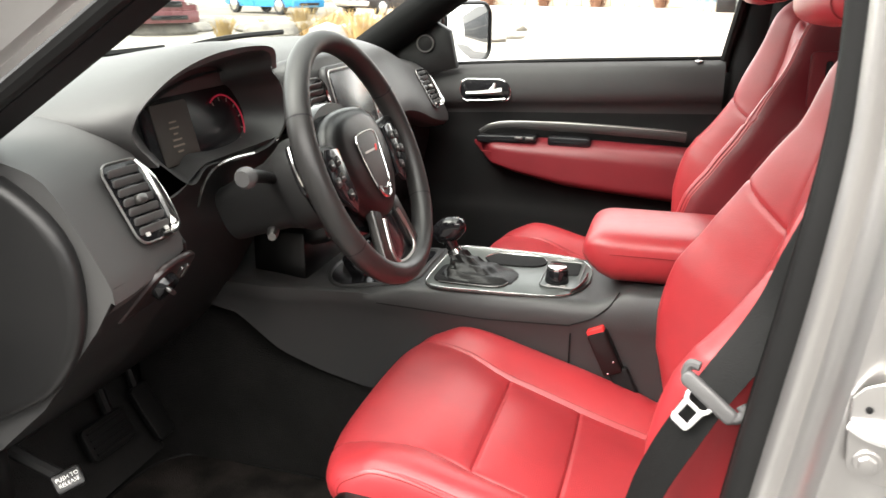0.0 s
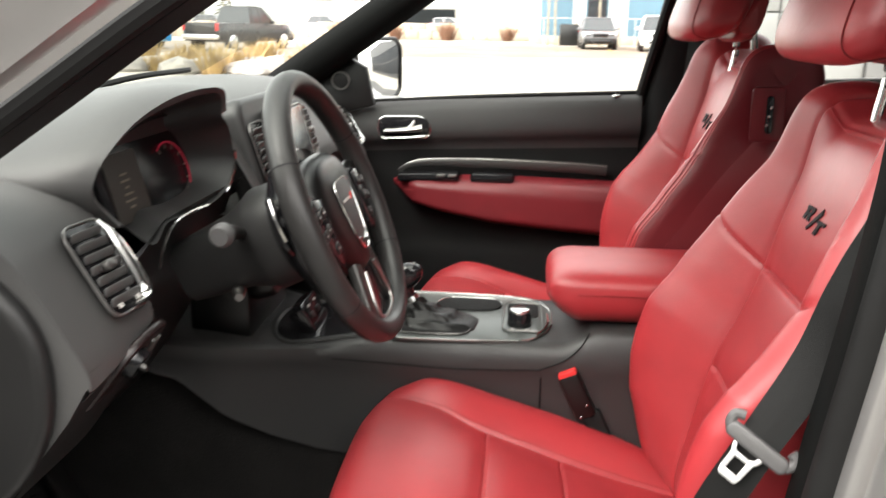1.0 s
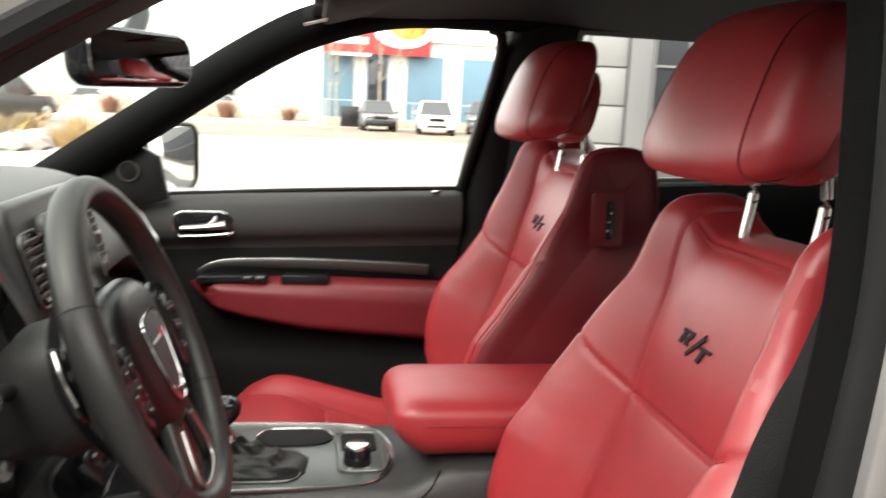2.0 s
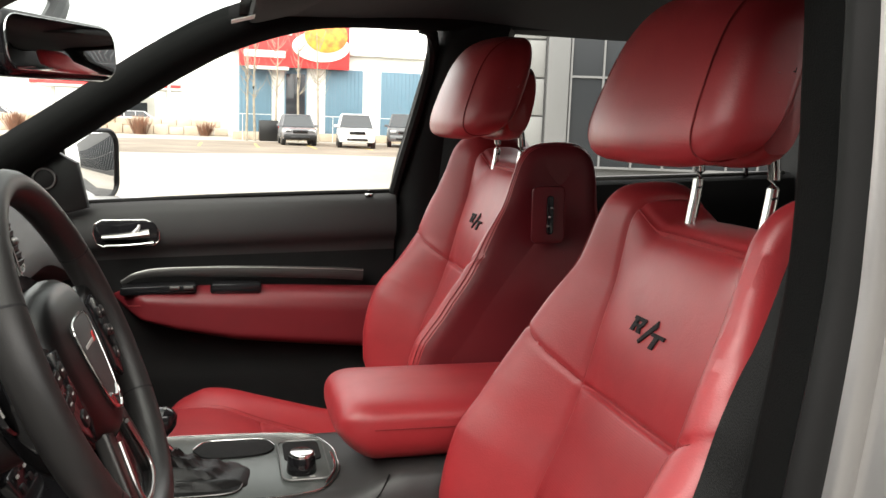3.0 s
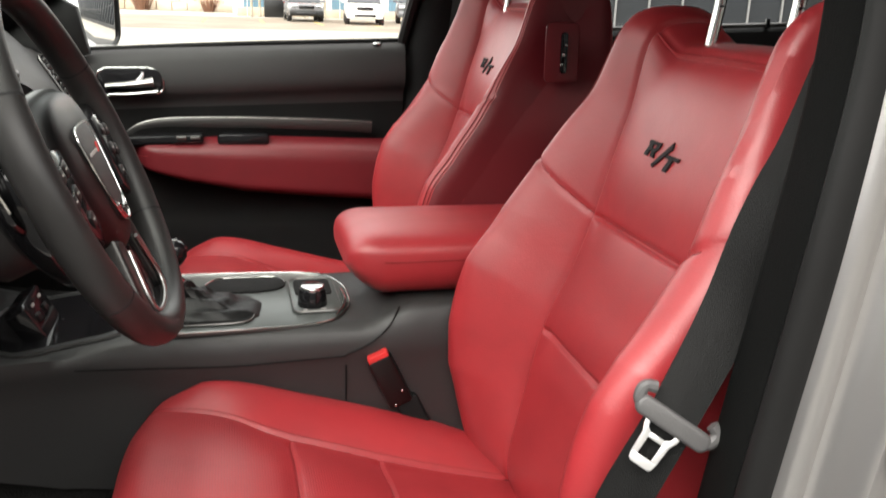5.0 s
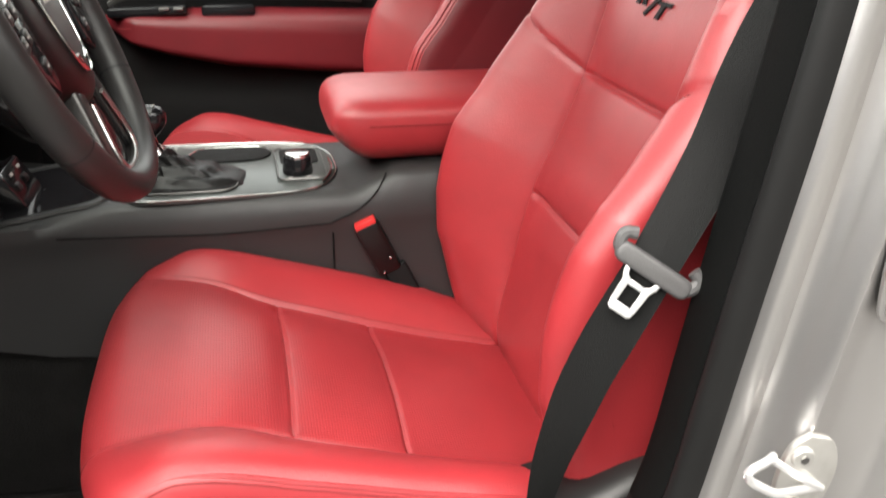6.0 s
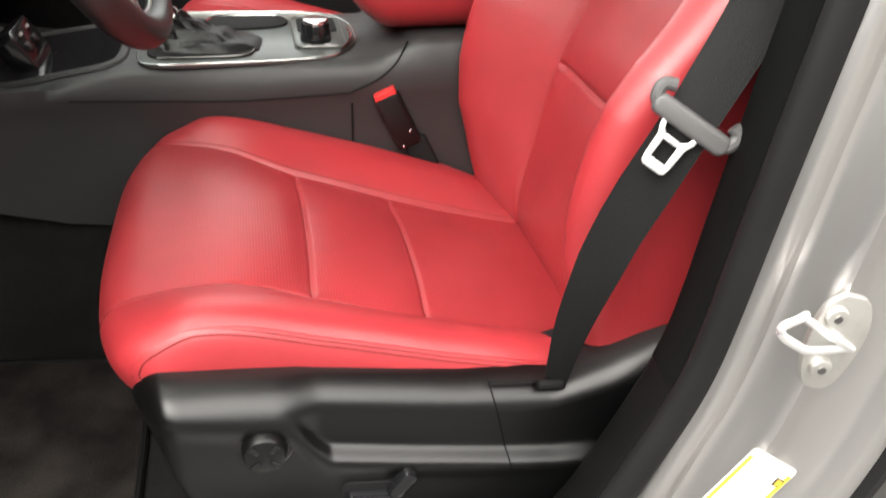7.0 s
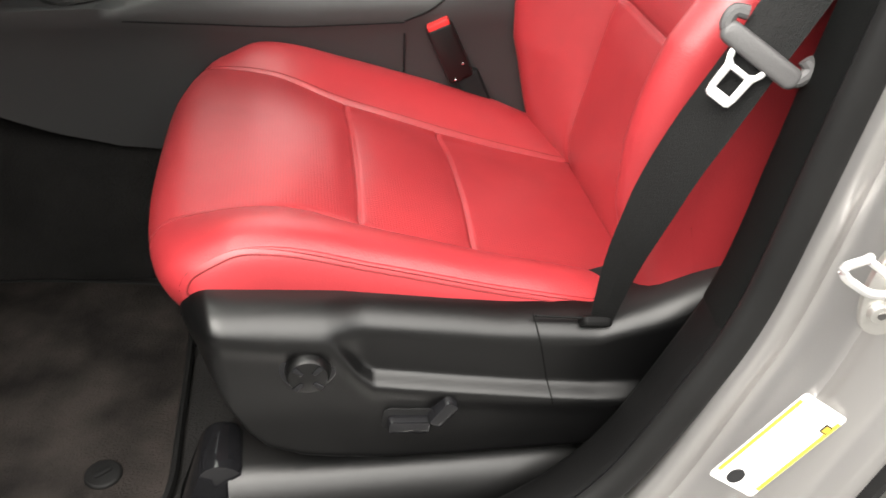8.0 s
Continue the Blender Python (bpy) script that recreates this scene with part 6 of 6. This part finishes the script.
showroom_glass = material("dark_showroom_glass", (0.02, 0.022, 0.025), 0.25, spec=0.12, mix=(0.03, 0.032, 0.034), mix_scale=0.3)
pale_panel = material("pale_metal_trim", (0.13, 0.13, 0.13), 0.5, mix=(0.11, 0.11, 0.11), mix_scale=0.6)
dark_glass = material("dark_window_glass", (0.03, 0.035, 0.04), 0.08)
sign_red = material("red_sign_board", (0.62, 0.05, 0.05), 0.4, mix=(0.52, 0.04, 0.04), mix_scale=1)
sign_gold = material("golden_picture_paint", (0.70, 0.38, 0.06), 0.5, mix=(0.55, 0.16, 0.05), mix_scale=2.5, mix_amount=1)
stone = material("pale_block_wall", (0.50, 0.42, 0.33), 0.8, mix=(0.36, 0.28, 0.20), mix_scale=0.5, mix_amount=0.9, bump=0.5, bump_scale=15)
rock = material("grey_rock", (0.26, 0.24, 0.21), 0.85, mix=(0.15, 0.14, 0.13), mix_scale=3, mix_amount=1, bump=0.6, bump_scale=14)
dry_grass = material("dry_grass", (0.34, 0.24, 0.10), 0.9, mix=(0.22, 0.15, 0.07), mix_scale=4, mix_amount=1)
bark = material("pale_bark", (0.35, 0.31, 0.24), 0.8, mix=(0.18, 0.15, 0.11), mix_scale=3, mix_amount=0.9)
shrub_mat = material("brown_shrub", (0.22, 0.10, 0.06), 0.9, mix=(0.14, 0.08, 0.05), mix_scale=6, mix_amount=1)
# brown-green, lightened to paint in the haze of distance
fir_mat = material("hazy_fir", (0.10, 0.10, 0.065), 0.9, mix=(0.15, 0.14, 0.09), mix_scale=0.4, mix_amount=1)
tyre_mat = material("black_tyre", (0.02, 0.02, 0.02), 0.8, bump=0.3, bump_scale=60)
lamp_glass = material("headlamp_glass", (0.7, 0.7, 0.7), 0.1)
tail_red = material("red_tail_lamp", (0.5, 0.02, 0.02), 0.25)
yellow_line = material("worn_yellow_line", (0.60, 0.42, 0.06), 0.7, mix=(0.3, 0.25, 0.15), mix_scale=3, mix_amount=0.9)

gbm = bmesh.new()
bmesh.ops.create_grid(gbm, x_segments=60, y_segments=60, size=1500)
# unseen dark sheet added round the car to cut light bounced off the ground
low_bounce_ground = material("dark_low_bounce_ground", (0.055, 0.054, 0.052), 0.7, mix=(0.085, 0.082, 0.08), mix_scale=0.8, mix_amount=0.9, bump=0.6, bump_scale=60)
solid("pavement", box(-9, 9, -6.0, 4.5, -0.05, 0.006, 0), low_bounce_ground, "unseen dark ground sheet added to cut bounced light", "pavement", kind="structure")
solid("ground", gbm, asphalt, "pale wet asphalt lot reaching to the horizon", "ground", kind="structure")


def car_paint(name, c):
    return material(name, c, 0.28, 0.2, coat=0.6, mix=tuple(v * 0.8 for v in c), mix_scale=1.5, rough_var=0.05)


def vehicle(name, at, turn, paint, size, label, category, truck=False, dark_low=False):
    """A parked vehicle, its front towards its own -y: lofted body, glass house, wheels, lamps, grille and bumpers."""
    length, width, height = size
    v = new(name)
    v.matrix_world = pose(*at, 0, 0, turn)
    tagged(v, label, category, "parked vehicles")
    L, W, H = length / 2, width / 2, height
    belt, bonnet = 0.60 * H, 0.58 * H
    stations = [(-L, 0.30 * H, 0.48 * H, 0.86), (-L + 0.10, 0.22 * H, 0.53 * H, 0.95), (-L + 0.5, 0.18 * H, 0.575 * H, 1.0), (-L + 1.15, 0.18 * H, bonnet, 1.0), (0.0, 0.18 * H, belt, 1.0), (L - 0.6, 0.18 * H, belt * 1.02, 1.0), (L - 0.08, 0.22 * H, belt * 1.0, 0.96), (L, 0.32 * H, belt * 0.95, 0.90)]
    loops = []
    for y, lo, hi, k in stations:
        w = W * k
        loops.append([(-w * 0.94, y, lo), (-w, y, lo + 0.25 * (hi - lo)), (-w, y, lo + 0.7 * (hi - lo)), (-w * 0.93, y, hi - 0.02), (-w * 0.78, y, hi), (w * 0.78, y, hi), (w * 0.93, y, hi - 0.02), (w, y, lo + 0.7 * (hi - lo)), (w, y, lo + 0.25 * (hi - lo)), (w * 0.94, y, lo)])
    b = part("body", skin(loops), paint, v, local=True, sharp=40)
    c0, c1 = (-L + 1.35, L - 0.25) if not truck else (-L + 1.6, 0.55)
    cab = []
    for y, z, k in ((c0, 0, 1), (c0 + 0.75, 1, 1), (c1 - (0.15 if truck else 0.45), 1, 1), (c1, 0, 1)):
        top = H * 0.965 if z else belt - 0.02
        kk = 0.74 if z else 0.92
        cab.append([(-W * 0.92, y if not z else y, belt - 0.03), (-W * kk, y, max(top, belt)), (W * kk, y, max(top, belt)), (W * 0.92, y, belt - 0.03)])
    part("glass_house", skin(cab), dark_glass, v, "dark vehicle windows", local=True)
    part("roof", slab(rounded(W * 1.52, (c1 - c0) - 1.15, 0.15), 0.06, pose(0, (c0 + 0.75 + c1 - (0.15 if truck else 0.45)) / 2, H * 0.975), 0.02), paint, v, local=True)
    for s in (-1, 1):
        for y in (c0 + 0.38, (c0 + c1) / 2 + 0.1, c1 - 0.25):
            z0, z1 = belt, H * 0.965
            part("window_post", tube([(s * W * 0.925, y + (-0.40 if y < c0 + 0.5 else 0), z0), (s * W * 0.755, y + (0.38 if y < c0 + 0.5 else 0), z1)], 0.035, 4, 6, smooth_line=False), paint, v, local=True)
    r = 0.36 if not truck else 0.41
    for s in (-1, 1):
        for y in (-L + 0.95, L - 0.95):
            tyre = part("wheel", disc(r, r, 0.24, pose(s * (W - 0.11), y, r, 0, 90), 26, 0.04), tyre_mat, v, "black tyre with a bright rim", local=True)
            part("rim", disc(r * 0.66, r * 0.60, 0.03, pose(s * (W + 0.005), y, r, 0, 90), 20, 0.01), chrome, tyre, local=True)
        part("headlight", slab(rounded(0.34, 0.15, 0.05), 0.10, pose(s * W * 0.70, -L + 0.05, 0.47 * H, 90), 0.02), lamp_glass, v, local=True)
        part("tail_light", slab(rounded(0.14, 0.32, 0.03), 0.08, pose(s * W * 0.88, L - 0.01, 0.52 * H, 90), 0.02), tail_red, v, local=True)
        part("side_mirror", slab(rounded(0.22, 0.15, 0.05), 0.10, pose(s * (W + 0.08), c0 + 0.35, belt + 0.05, 90), 0.03), paint, v, local=True)
    part("grille", slab(rounded(width * 0.42, 0.17, 0.05), 0.08, pose(0, -L - 0.01, 0.45 * H, 90), 0.02), gloss_black, v, local=True)
    part("bumper", slab(rounded(width * 0.92, 0.26 * H * 0.7, 0.08), 0.14, pose(0, -L + 0.02, 0.27 * H, 90), 0.04), plastic if dark_low else paint, v, local=True)
    part("lower_grille", slab(rounded(width * 0.55, 0.12, 0.04), 0.06, pose(0, -L - 0.06, 0.26 * H, 90), 0.02), gloss_black, v, local=True)
    part("rear_bumper", slab(rounded(width * 0.94, 0.22, 0.06), 0.16, pose(0, L - 0.01, 0.30 * H, 90), 0.04), chrome if truck else plastic, v, local=True)
    if truck:
        part("tailgate", slab(rounded(width * 0.78, 0.46, 0.04), 0.05, pose(0, L, 0.50 * H, 90), 0.015), gloss_black, v, local=True)
        part("cargo_bed", box(-W * 0.80, W * 0.80, 0.70, L - 0.10, belt - 0.03, belt + 0.02, 0.005), gloss_black, v, local=True)
    return v


stall_asphalt = material("brown_dusty_asphalt", (0.15, 0.12, 0.09), 0.8, mix=(0.24, 0.20, 0.155), mix_scale=0.35, mix_amount=0.9, bump=0.5, bump_scale=30)
stall_rows = [[(x, y + 0.9 * math.sin(0.21 * x + 3 * k) * (1 - k) + 0.5 * math.sin(0.63 * x) * (1 - k), 0.004) for k, y in ((0, 33.0), (0.4, 37.0), (1, 50.0))] for x in np.linspace(-45, 40, 60)]
solid("road", grid(stall_rows), stall_asphalt, "brown dusty asphalt of the parking row", "road", kind="structure")

vehicle("parked_crossover", (3.6, 46.3, 0), 0, car_paint("dark_silver_paint", (0.16, 0.16, 0.17)), (4.6, 1.85, 1.66), "dark silver crossover parked facing the lot", "car", dark_low=True)
vehicle("parked_suv", (6.55, 44.3, 0), -6, car_paint("white_paint", (0.75, 0.75, 0.74)), (4.9, 1.94, 1.78), "white sport utility vehicle parked facing the lot", "car")
vehicle("parked_pickup", (10.0, 48.0, 0), -10, car_paint("grey_paint", (0.10, 0.105, 0.11)), (5.6, 2.0, 1.9), "dark grey pickup parked beside the white vehicle", "pickup truck", truck=True)
vehicle("black_pickup", (-13.4, 37.9, 0), -18, car_paint("black_paint", (0.012, 0.012, 0.014)), (5.8, 2.05, 1.95), "black pickup seen from behind with chrome bumper", "pickup truck", truck=True).rotation_euler.z = radians(162)
vehicle("blue_pickup", (-19.3, 37.5, 0), 62, car_paint("bright_blue_paint", (0.02, 0.30, 0.62)), (5.6, 2.0, 1.9), "bright blue pickup parked across the lot", "pickup truck", truck=True)
vehicle("red_pickup", (-16.2, 21.5, 0), 58, car_paint("dark_red_paint", (0.13, 0.03, 0.035)), (5.6, 2.0, 1.9), "dark red pickup parked near the rock bed", "pickup truck", truck=True)
for i, (x, y, c) in enumerate(((-22, 92, (0.05, 0.05, 0.06)), (-15.5, 95, (0.7, 0.7, 0.7)), (-9, 97, (0.6, 0.6, 0.62)), (-34, 90, (0.12, 0.12, 0.14)))):
    vehicle("distant_car", (x, y, 0), 90, car_paint("street_car_paint", c), (4.6, 1.85, 1.6), "car standing on the far street", "car")

# shop building with blue bays, white piers and a red sign
shop = thing("shop_building", (18, 56, 0), "white and blue shop building with a red picture sign", "building", kind="structure")
part("wall", box(0.2, 46, 54.0, 66, 0, 5.6, 0.02), wall_white, shop)
for x0, x1 in ((0.6, 2.6), (3.4, 4.8), (6.0, 8.4), (9.6, 12.2), (13.6, 16.2), (17.6, 20.2), (21.6, 24.2)):
    bay = part("bay", box(x0, x1, 53.90, 54.05, 0.4, 4.6, 0.02), wall_blue, shop, "blue metal bay")
    for i in range(int((x1 - x0) / 0.25)):
        part("rib", box(x0 + 0.1 + 0.25 * i, x0 + 0.15 + 0.25 * i, 53.86, 53.92, 0.45, 4.55, 0), wall_blue, bay)
part("base_course", box(0.2, 46, 53.75, 54.0, 0, 0.5, 0.02), stone, shop)
part("window", box(3.5, 4.7, 53.82, 53.95, 0.9, 4.2, 0.02), dark_glass, shop)
part("cornice", box(0.0, 46.2, 53.6, 54.1, 5.5, 6.0, 0.04), wall_white, shop)
sign = thing("sign_board", (3.6, 53.2, 5.6), "red sign board with a golden picture and pale lettering bars", "sign", kind="structure")
part("board", box(0.6, 7.4, 53.2, 53.5, 4.55, 8.2, 0.03), sign_red, sign)
part("picture", disc(1.7, 1.7, 0.06, pose(5.6, 53.15, 5.9, 90) @ Matrix.Diagonal((1.05, 0.55, 1, 1)), 40, 0.02), label_white, sign)
part("picture", disc(1.35, 1.35, 0.06, pose(5.9, 53.10, 6.6, 90) @ Matrix.Diagonal((1.0, 0.78, 1, 1)), 40, 0.02), sign_gold, sign)
for x0, x1, z in ((0.9, 3.4, 5.1), (0.9, 3.8, 6.5)):
    part("lettering_bar", box(x0, x1, 53.14, 53.2, z, z + 0.42, 0.01), label_white, sign)
part("lamp_box", box(1.0, 3.6, 52.9, 53.2, 4.35, 4.55, 0.02), wall_white, sign)
bin_ = solid("waste_bin", box(1.75, 2.9, 51.2, 52.2, 0, 1.25, 0.06), plastic, "black waste bin before the shop wall", "bin")
rail = thing("pipe_rail", (6, 52.6, 0), "pale pipe rail along the shop front", "railing")
part("top_rail", tube([(0.6, 52.7, 1.6), (14, 52.7, 1.6)], 0.018, 4, 8, smooth_line=False), wall_white, rail)
for i in range(8):
    part("post", tube([(0.8 + 1.85 * i, 52.7, 0), (0.8 + 1.85 * i, 52.7, 1.6)], 0.018, 3, 8, smooth_line=False), wall_white, rail)
solid("round_sign", disc(0.45, 0.45, 0.14, pose(9.0, 53.95, 2.7, 90), 24, 0.02), label_white, "round white sign on the shop wall", "sign")


def bare_tree(x, y, h, seed):
    rnd = random.Random(seed)
    tree = thing("bare_tree", (x, y, 0), "slim bare tree with pale trunk", "tree", "street trees")
    part("trunk", tube([(x, y, 0), (x + rnd.uniform(-0.1, 0.1), y, h * 0.5), (x + rnd.uniform(-0.2, 0.2), y, h)], [0.085, 0.06, 0.02], 14, 7), bark, tree)
    limbs = []
    for i in range(22):
        z = h * rnd.uniform(0.35, 0.95)
        a, l = rnd.uniform(0, 6.28), rnd.uniform(0.4, 1.1)
        limbs.append(tube([(x, y, z), (x + 0.5 * l * math.cos(a), y + 0.5 * l * math.sin(a), z + 0.5 * l), (x + 0.8 * l * math.cos(a), y + 0.8 * l * math.sin(a), z + 1.2 * l)], [0.022, 0.006], 5, 5))
    part("crown", merged(*limbs), bark, tree)


for i, (x, h) in enumerate(((1.0, 6.5), (1.5, 7.0), (2.7, 6.8), (4.1, 7.2), (5.3, 6.6))):
    bare_tree(x, 51.4, h, i)


def shrub(name, x, y, r, mat_, label, seed, n=160, tall=1.0, group="shrubs", category="shrub"):
    rnd = random.Random(seed)
    bm = bmesh.new()
    for i in range(n):
        a, u = rnd.uniform(0, 6.28), rnd.random() ** 0.5
        px, py = x + 0.35 * r * u * math.cos(a), y + 0.35 * r * u * math.sin(a)
        l, lean = r * tall * rnd.uniform(0.6, 1.15), rnd.uniform(0.1, 0.8) * u
        tip = Vector((px + l * lean * math.cos(a), py + l * lean * math.sin(a), l))
        side = Vector((-math.sin(a), math.cos(a), 0)) * r * 0.03
        v = [bm.verts.new(p) for p in (Vector((px, py, 0)) - side, Vector((px, py, 0)) + side, tip.lerp(Vector((px, py, 0)), 0.4) + side * 0.8 + Vector((0, 0, 0.05 * l)), tip)]
        bm.faces.new(v)
    return solid(name, bm, mat_, label, category, group)


block = thing("block_wall", (-14, 61, 0), "low pale stone block wall along the lot", "wall", kind="structure")
for i in range(34):
    part("stone", box(-34 + 1.0 * i, -33.04 + 1.0 * i, 60.6, 61.4, 0, 0.55 + 0.07 * ((i * 7) % 3), 0.05), stone, block)
    part("stone", box(-34.5 + 1.0 * i, -33.54 + 1.0 * i, 60.8, 61.5, 0.55, 1.05 + 0.05 * ((i * 5) % 3), 0.05), stone, block)
for i, x in enumerate((-27, -22.5, -18, -13.5, -9.5, -5.8, -1.6)):
    shrub("shrub", x, 59.6, 1.25 if i % 2 else 1.0, shrub_mat, "bare reddish brown shrub by the wall", i)
hump = thing("rock_bed", (-11, 20, 0), "bed of flat grey rocks with dry grass", "rock bed", kind="structure")
rnd = random.Random(4)
for i in range(40):
    x, y = rnd.uniform(-24, -5), rnd.uniform(20, 27)
    bm = bmesh.new()
    bmesh.ops.create_icosphere(bm, subdivisions=2, radius=1)
    for vv in bm.verts:
        vv.co *= 1 + 0.25 * noise.noise(vv.co * 1.7 + Vector((i, 0, 0)))
    bm.transform(pose(x, y, 0.08, 0, 0, rnd.uniform(0, 180)) @ Matrix.Diagonal((rnd.uniform(0.5, 1.2), rnd.uniform(0.4, 0.8), rnd.uniform(0.18, 0.38), 1)))
    part("rock", bm, rock, hump)
for i in range(26):
    shrub("grass_tuft", rnd.uniform(-24, -4.5), rnd.uniform(18.8, 27), rnd.uniform(0.45, 0.9), dry_grass, "tuft of dry yellow grass among rocks", 50 + i, 120, 0.9, "dry grass tufts", "grass")
for i in range(9):
    x = -1.5 + 2.75 * i
    solid("parking_line", slab([(x, 40.2), (x + 0.12, 40.2), (x + 0.12, 45.5), (x, 45.5)], 0.008, pose(0, 0, 0.006), 0), yellow_line, "worn yellow parking line", "road marking", "parking lines", kind="structure")

# far side: fuel station, woods and town
station = thing("fuel_station", (-14, 120, 0), "white and red fuel station in the distance", "building", kind="structure")
part("canopy", box(-24, -6, 116, 126, 4.4, 5.4, 0.05), wall_white, station)
part("fascia", box(-24.1, -5.9, 115.9, 116.0, 4.7, 5.1, 0), sign_red, station)
for x in (-22, -8):
    part("pillar", box(x, x + 0.5, 118, 118.5, 0, 4.4, 0.02), wall_white, station)
part("shop", box(-20, -10, 127, 134, 0, 3.6, 0.03), wall_white, station)
part("window", box(-19, -11, 126.9, 127.05, 0.8, 2.8, 0), dark_glass, station)
mast = thing("sign_mast", (-7, 110, 0), "tall white and red roadside sign", "sign", kind="structure")
part("mast", tube([(-7, 110, 0), (-7, 110, 7)], 0.15, 3, 8, smooth_line=False), wall_white, mast)
part("panel", box(-8.2, -5.8, 109.9, 110.1, 5, 8.4, 0.03), wall_white, mast)
part("panel_band", box(-8.1, -5.9, 109.8, 109.9, 6.2, 7.2, 0.01), sign_red, mast)


def fir(name, x, y, h, seed):
    rnd = random.Random(seed)
    tree = thing(name, (x, y, 0), "brown-green distant tree with haze put into its colour", "tree", "distant firs")
    part("trunk", tube([(x, y, 0), (x, y, h)], [0.22, 0.03], 6, 6), bark, tree)
    bm = bmesh.new()
    for i in range(170):
        k = rnd.random() ** 0.7
        z, a = h * (1 - k * 0.88), rnd.uniform(0, 6.28)
        r = 0.22 * h * k * rnd.uniform(0.55, 1.1)
        d, s = Vector((math.cos(a), math.sin(a), -0.25)), Vector((-math.sin(a), math.cos(a), 0))
        c = Vector((x, y, z))
        bm.faces.new([bm.verts.new(p) for p in (c, c + d * r * 0.6 + s * r * 0.22, c + d * r, c + d * r * 0.6 - s * r * 0.22)])
    part("crown", bm, fir_mat, tree)


rnd = random.Random(9)
for i in range(34):
    fir("fir_tree", -170 + 3.6 * i + rnd.uniform(-1.5, 1.5), 150 + rnd.uniform(-12, 20), rnd.uniform(7, 13), i)

# dealership wall beyond the rear window
deal = thing("showroom_building", (16, 15, 0), "grey panelled showroom with dark gridded windows", "building", kind="structure")
deal.rotation_euler.z = radians(-14)
D0 = world_of(deal)


def on_wall(x0, x1, z0, z1, y0, y1, bev=0.01):
    bm = box(x0, x1, y0, y1, z0, z1, bev)
    bm.transform(D0)
    return bm


part("wall", on_wall(-12, 16, 0, 7, 0.06, 6), grey_panel, deal)
for i in range(3):
    for j in range(8):
        part("panel", on_wall(-12 + 0.88 * i, -11.16 + 0.88 * i, 0.86 * j, 0.86 * j + 0.82, 0, 0.08), showroom_panel, deal)
part("column", on_wall(-9.35, -8.85, 0, 7, -0.12, 0.1), pale_panel, deal)
win = part("window", on_wall(-8.8, 15, 0.55, 4.7, -0.04, 0.02), showroom_glass, deal)
for i in range(32):
    part("mullion", on_wall(-8.8 + 0.74 * i - 0.022, -8.8 + 0.74 * i + 0.022, 0.55, 4.7, -0.09, -0.03, 0), pale_panel, win)
for z in (0.57, 2.62, 4.7):
    part("transom", on_wall(-8.8, 15, z - 0.025, z + 0.025, -0.09, -0.03, 0), pale_panel, win)


# unseen wall added behind the camera to hold back low sky light
solid("sky_blocking_wall", box(-40, 30, -10.4, -10, 0, 6.2, 0.02), grey_panel, "unseen grey wall added to block low sky light", "wall", kind="structure")
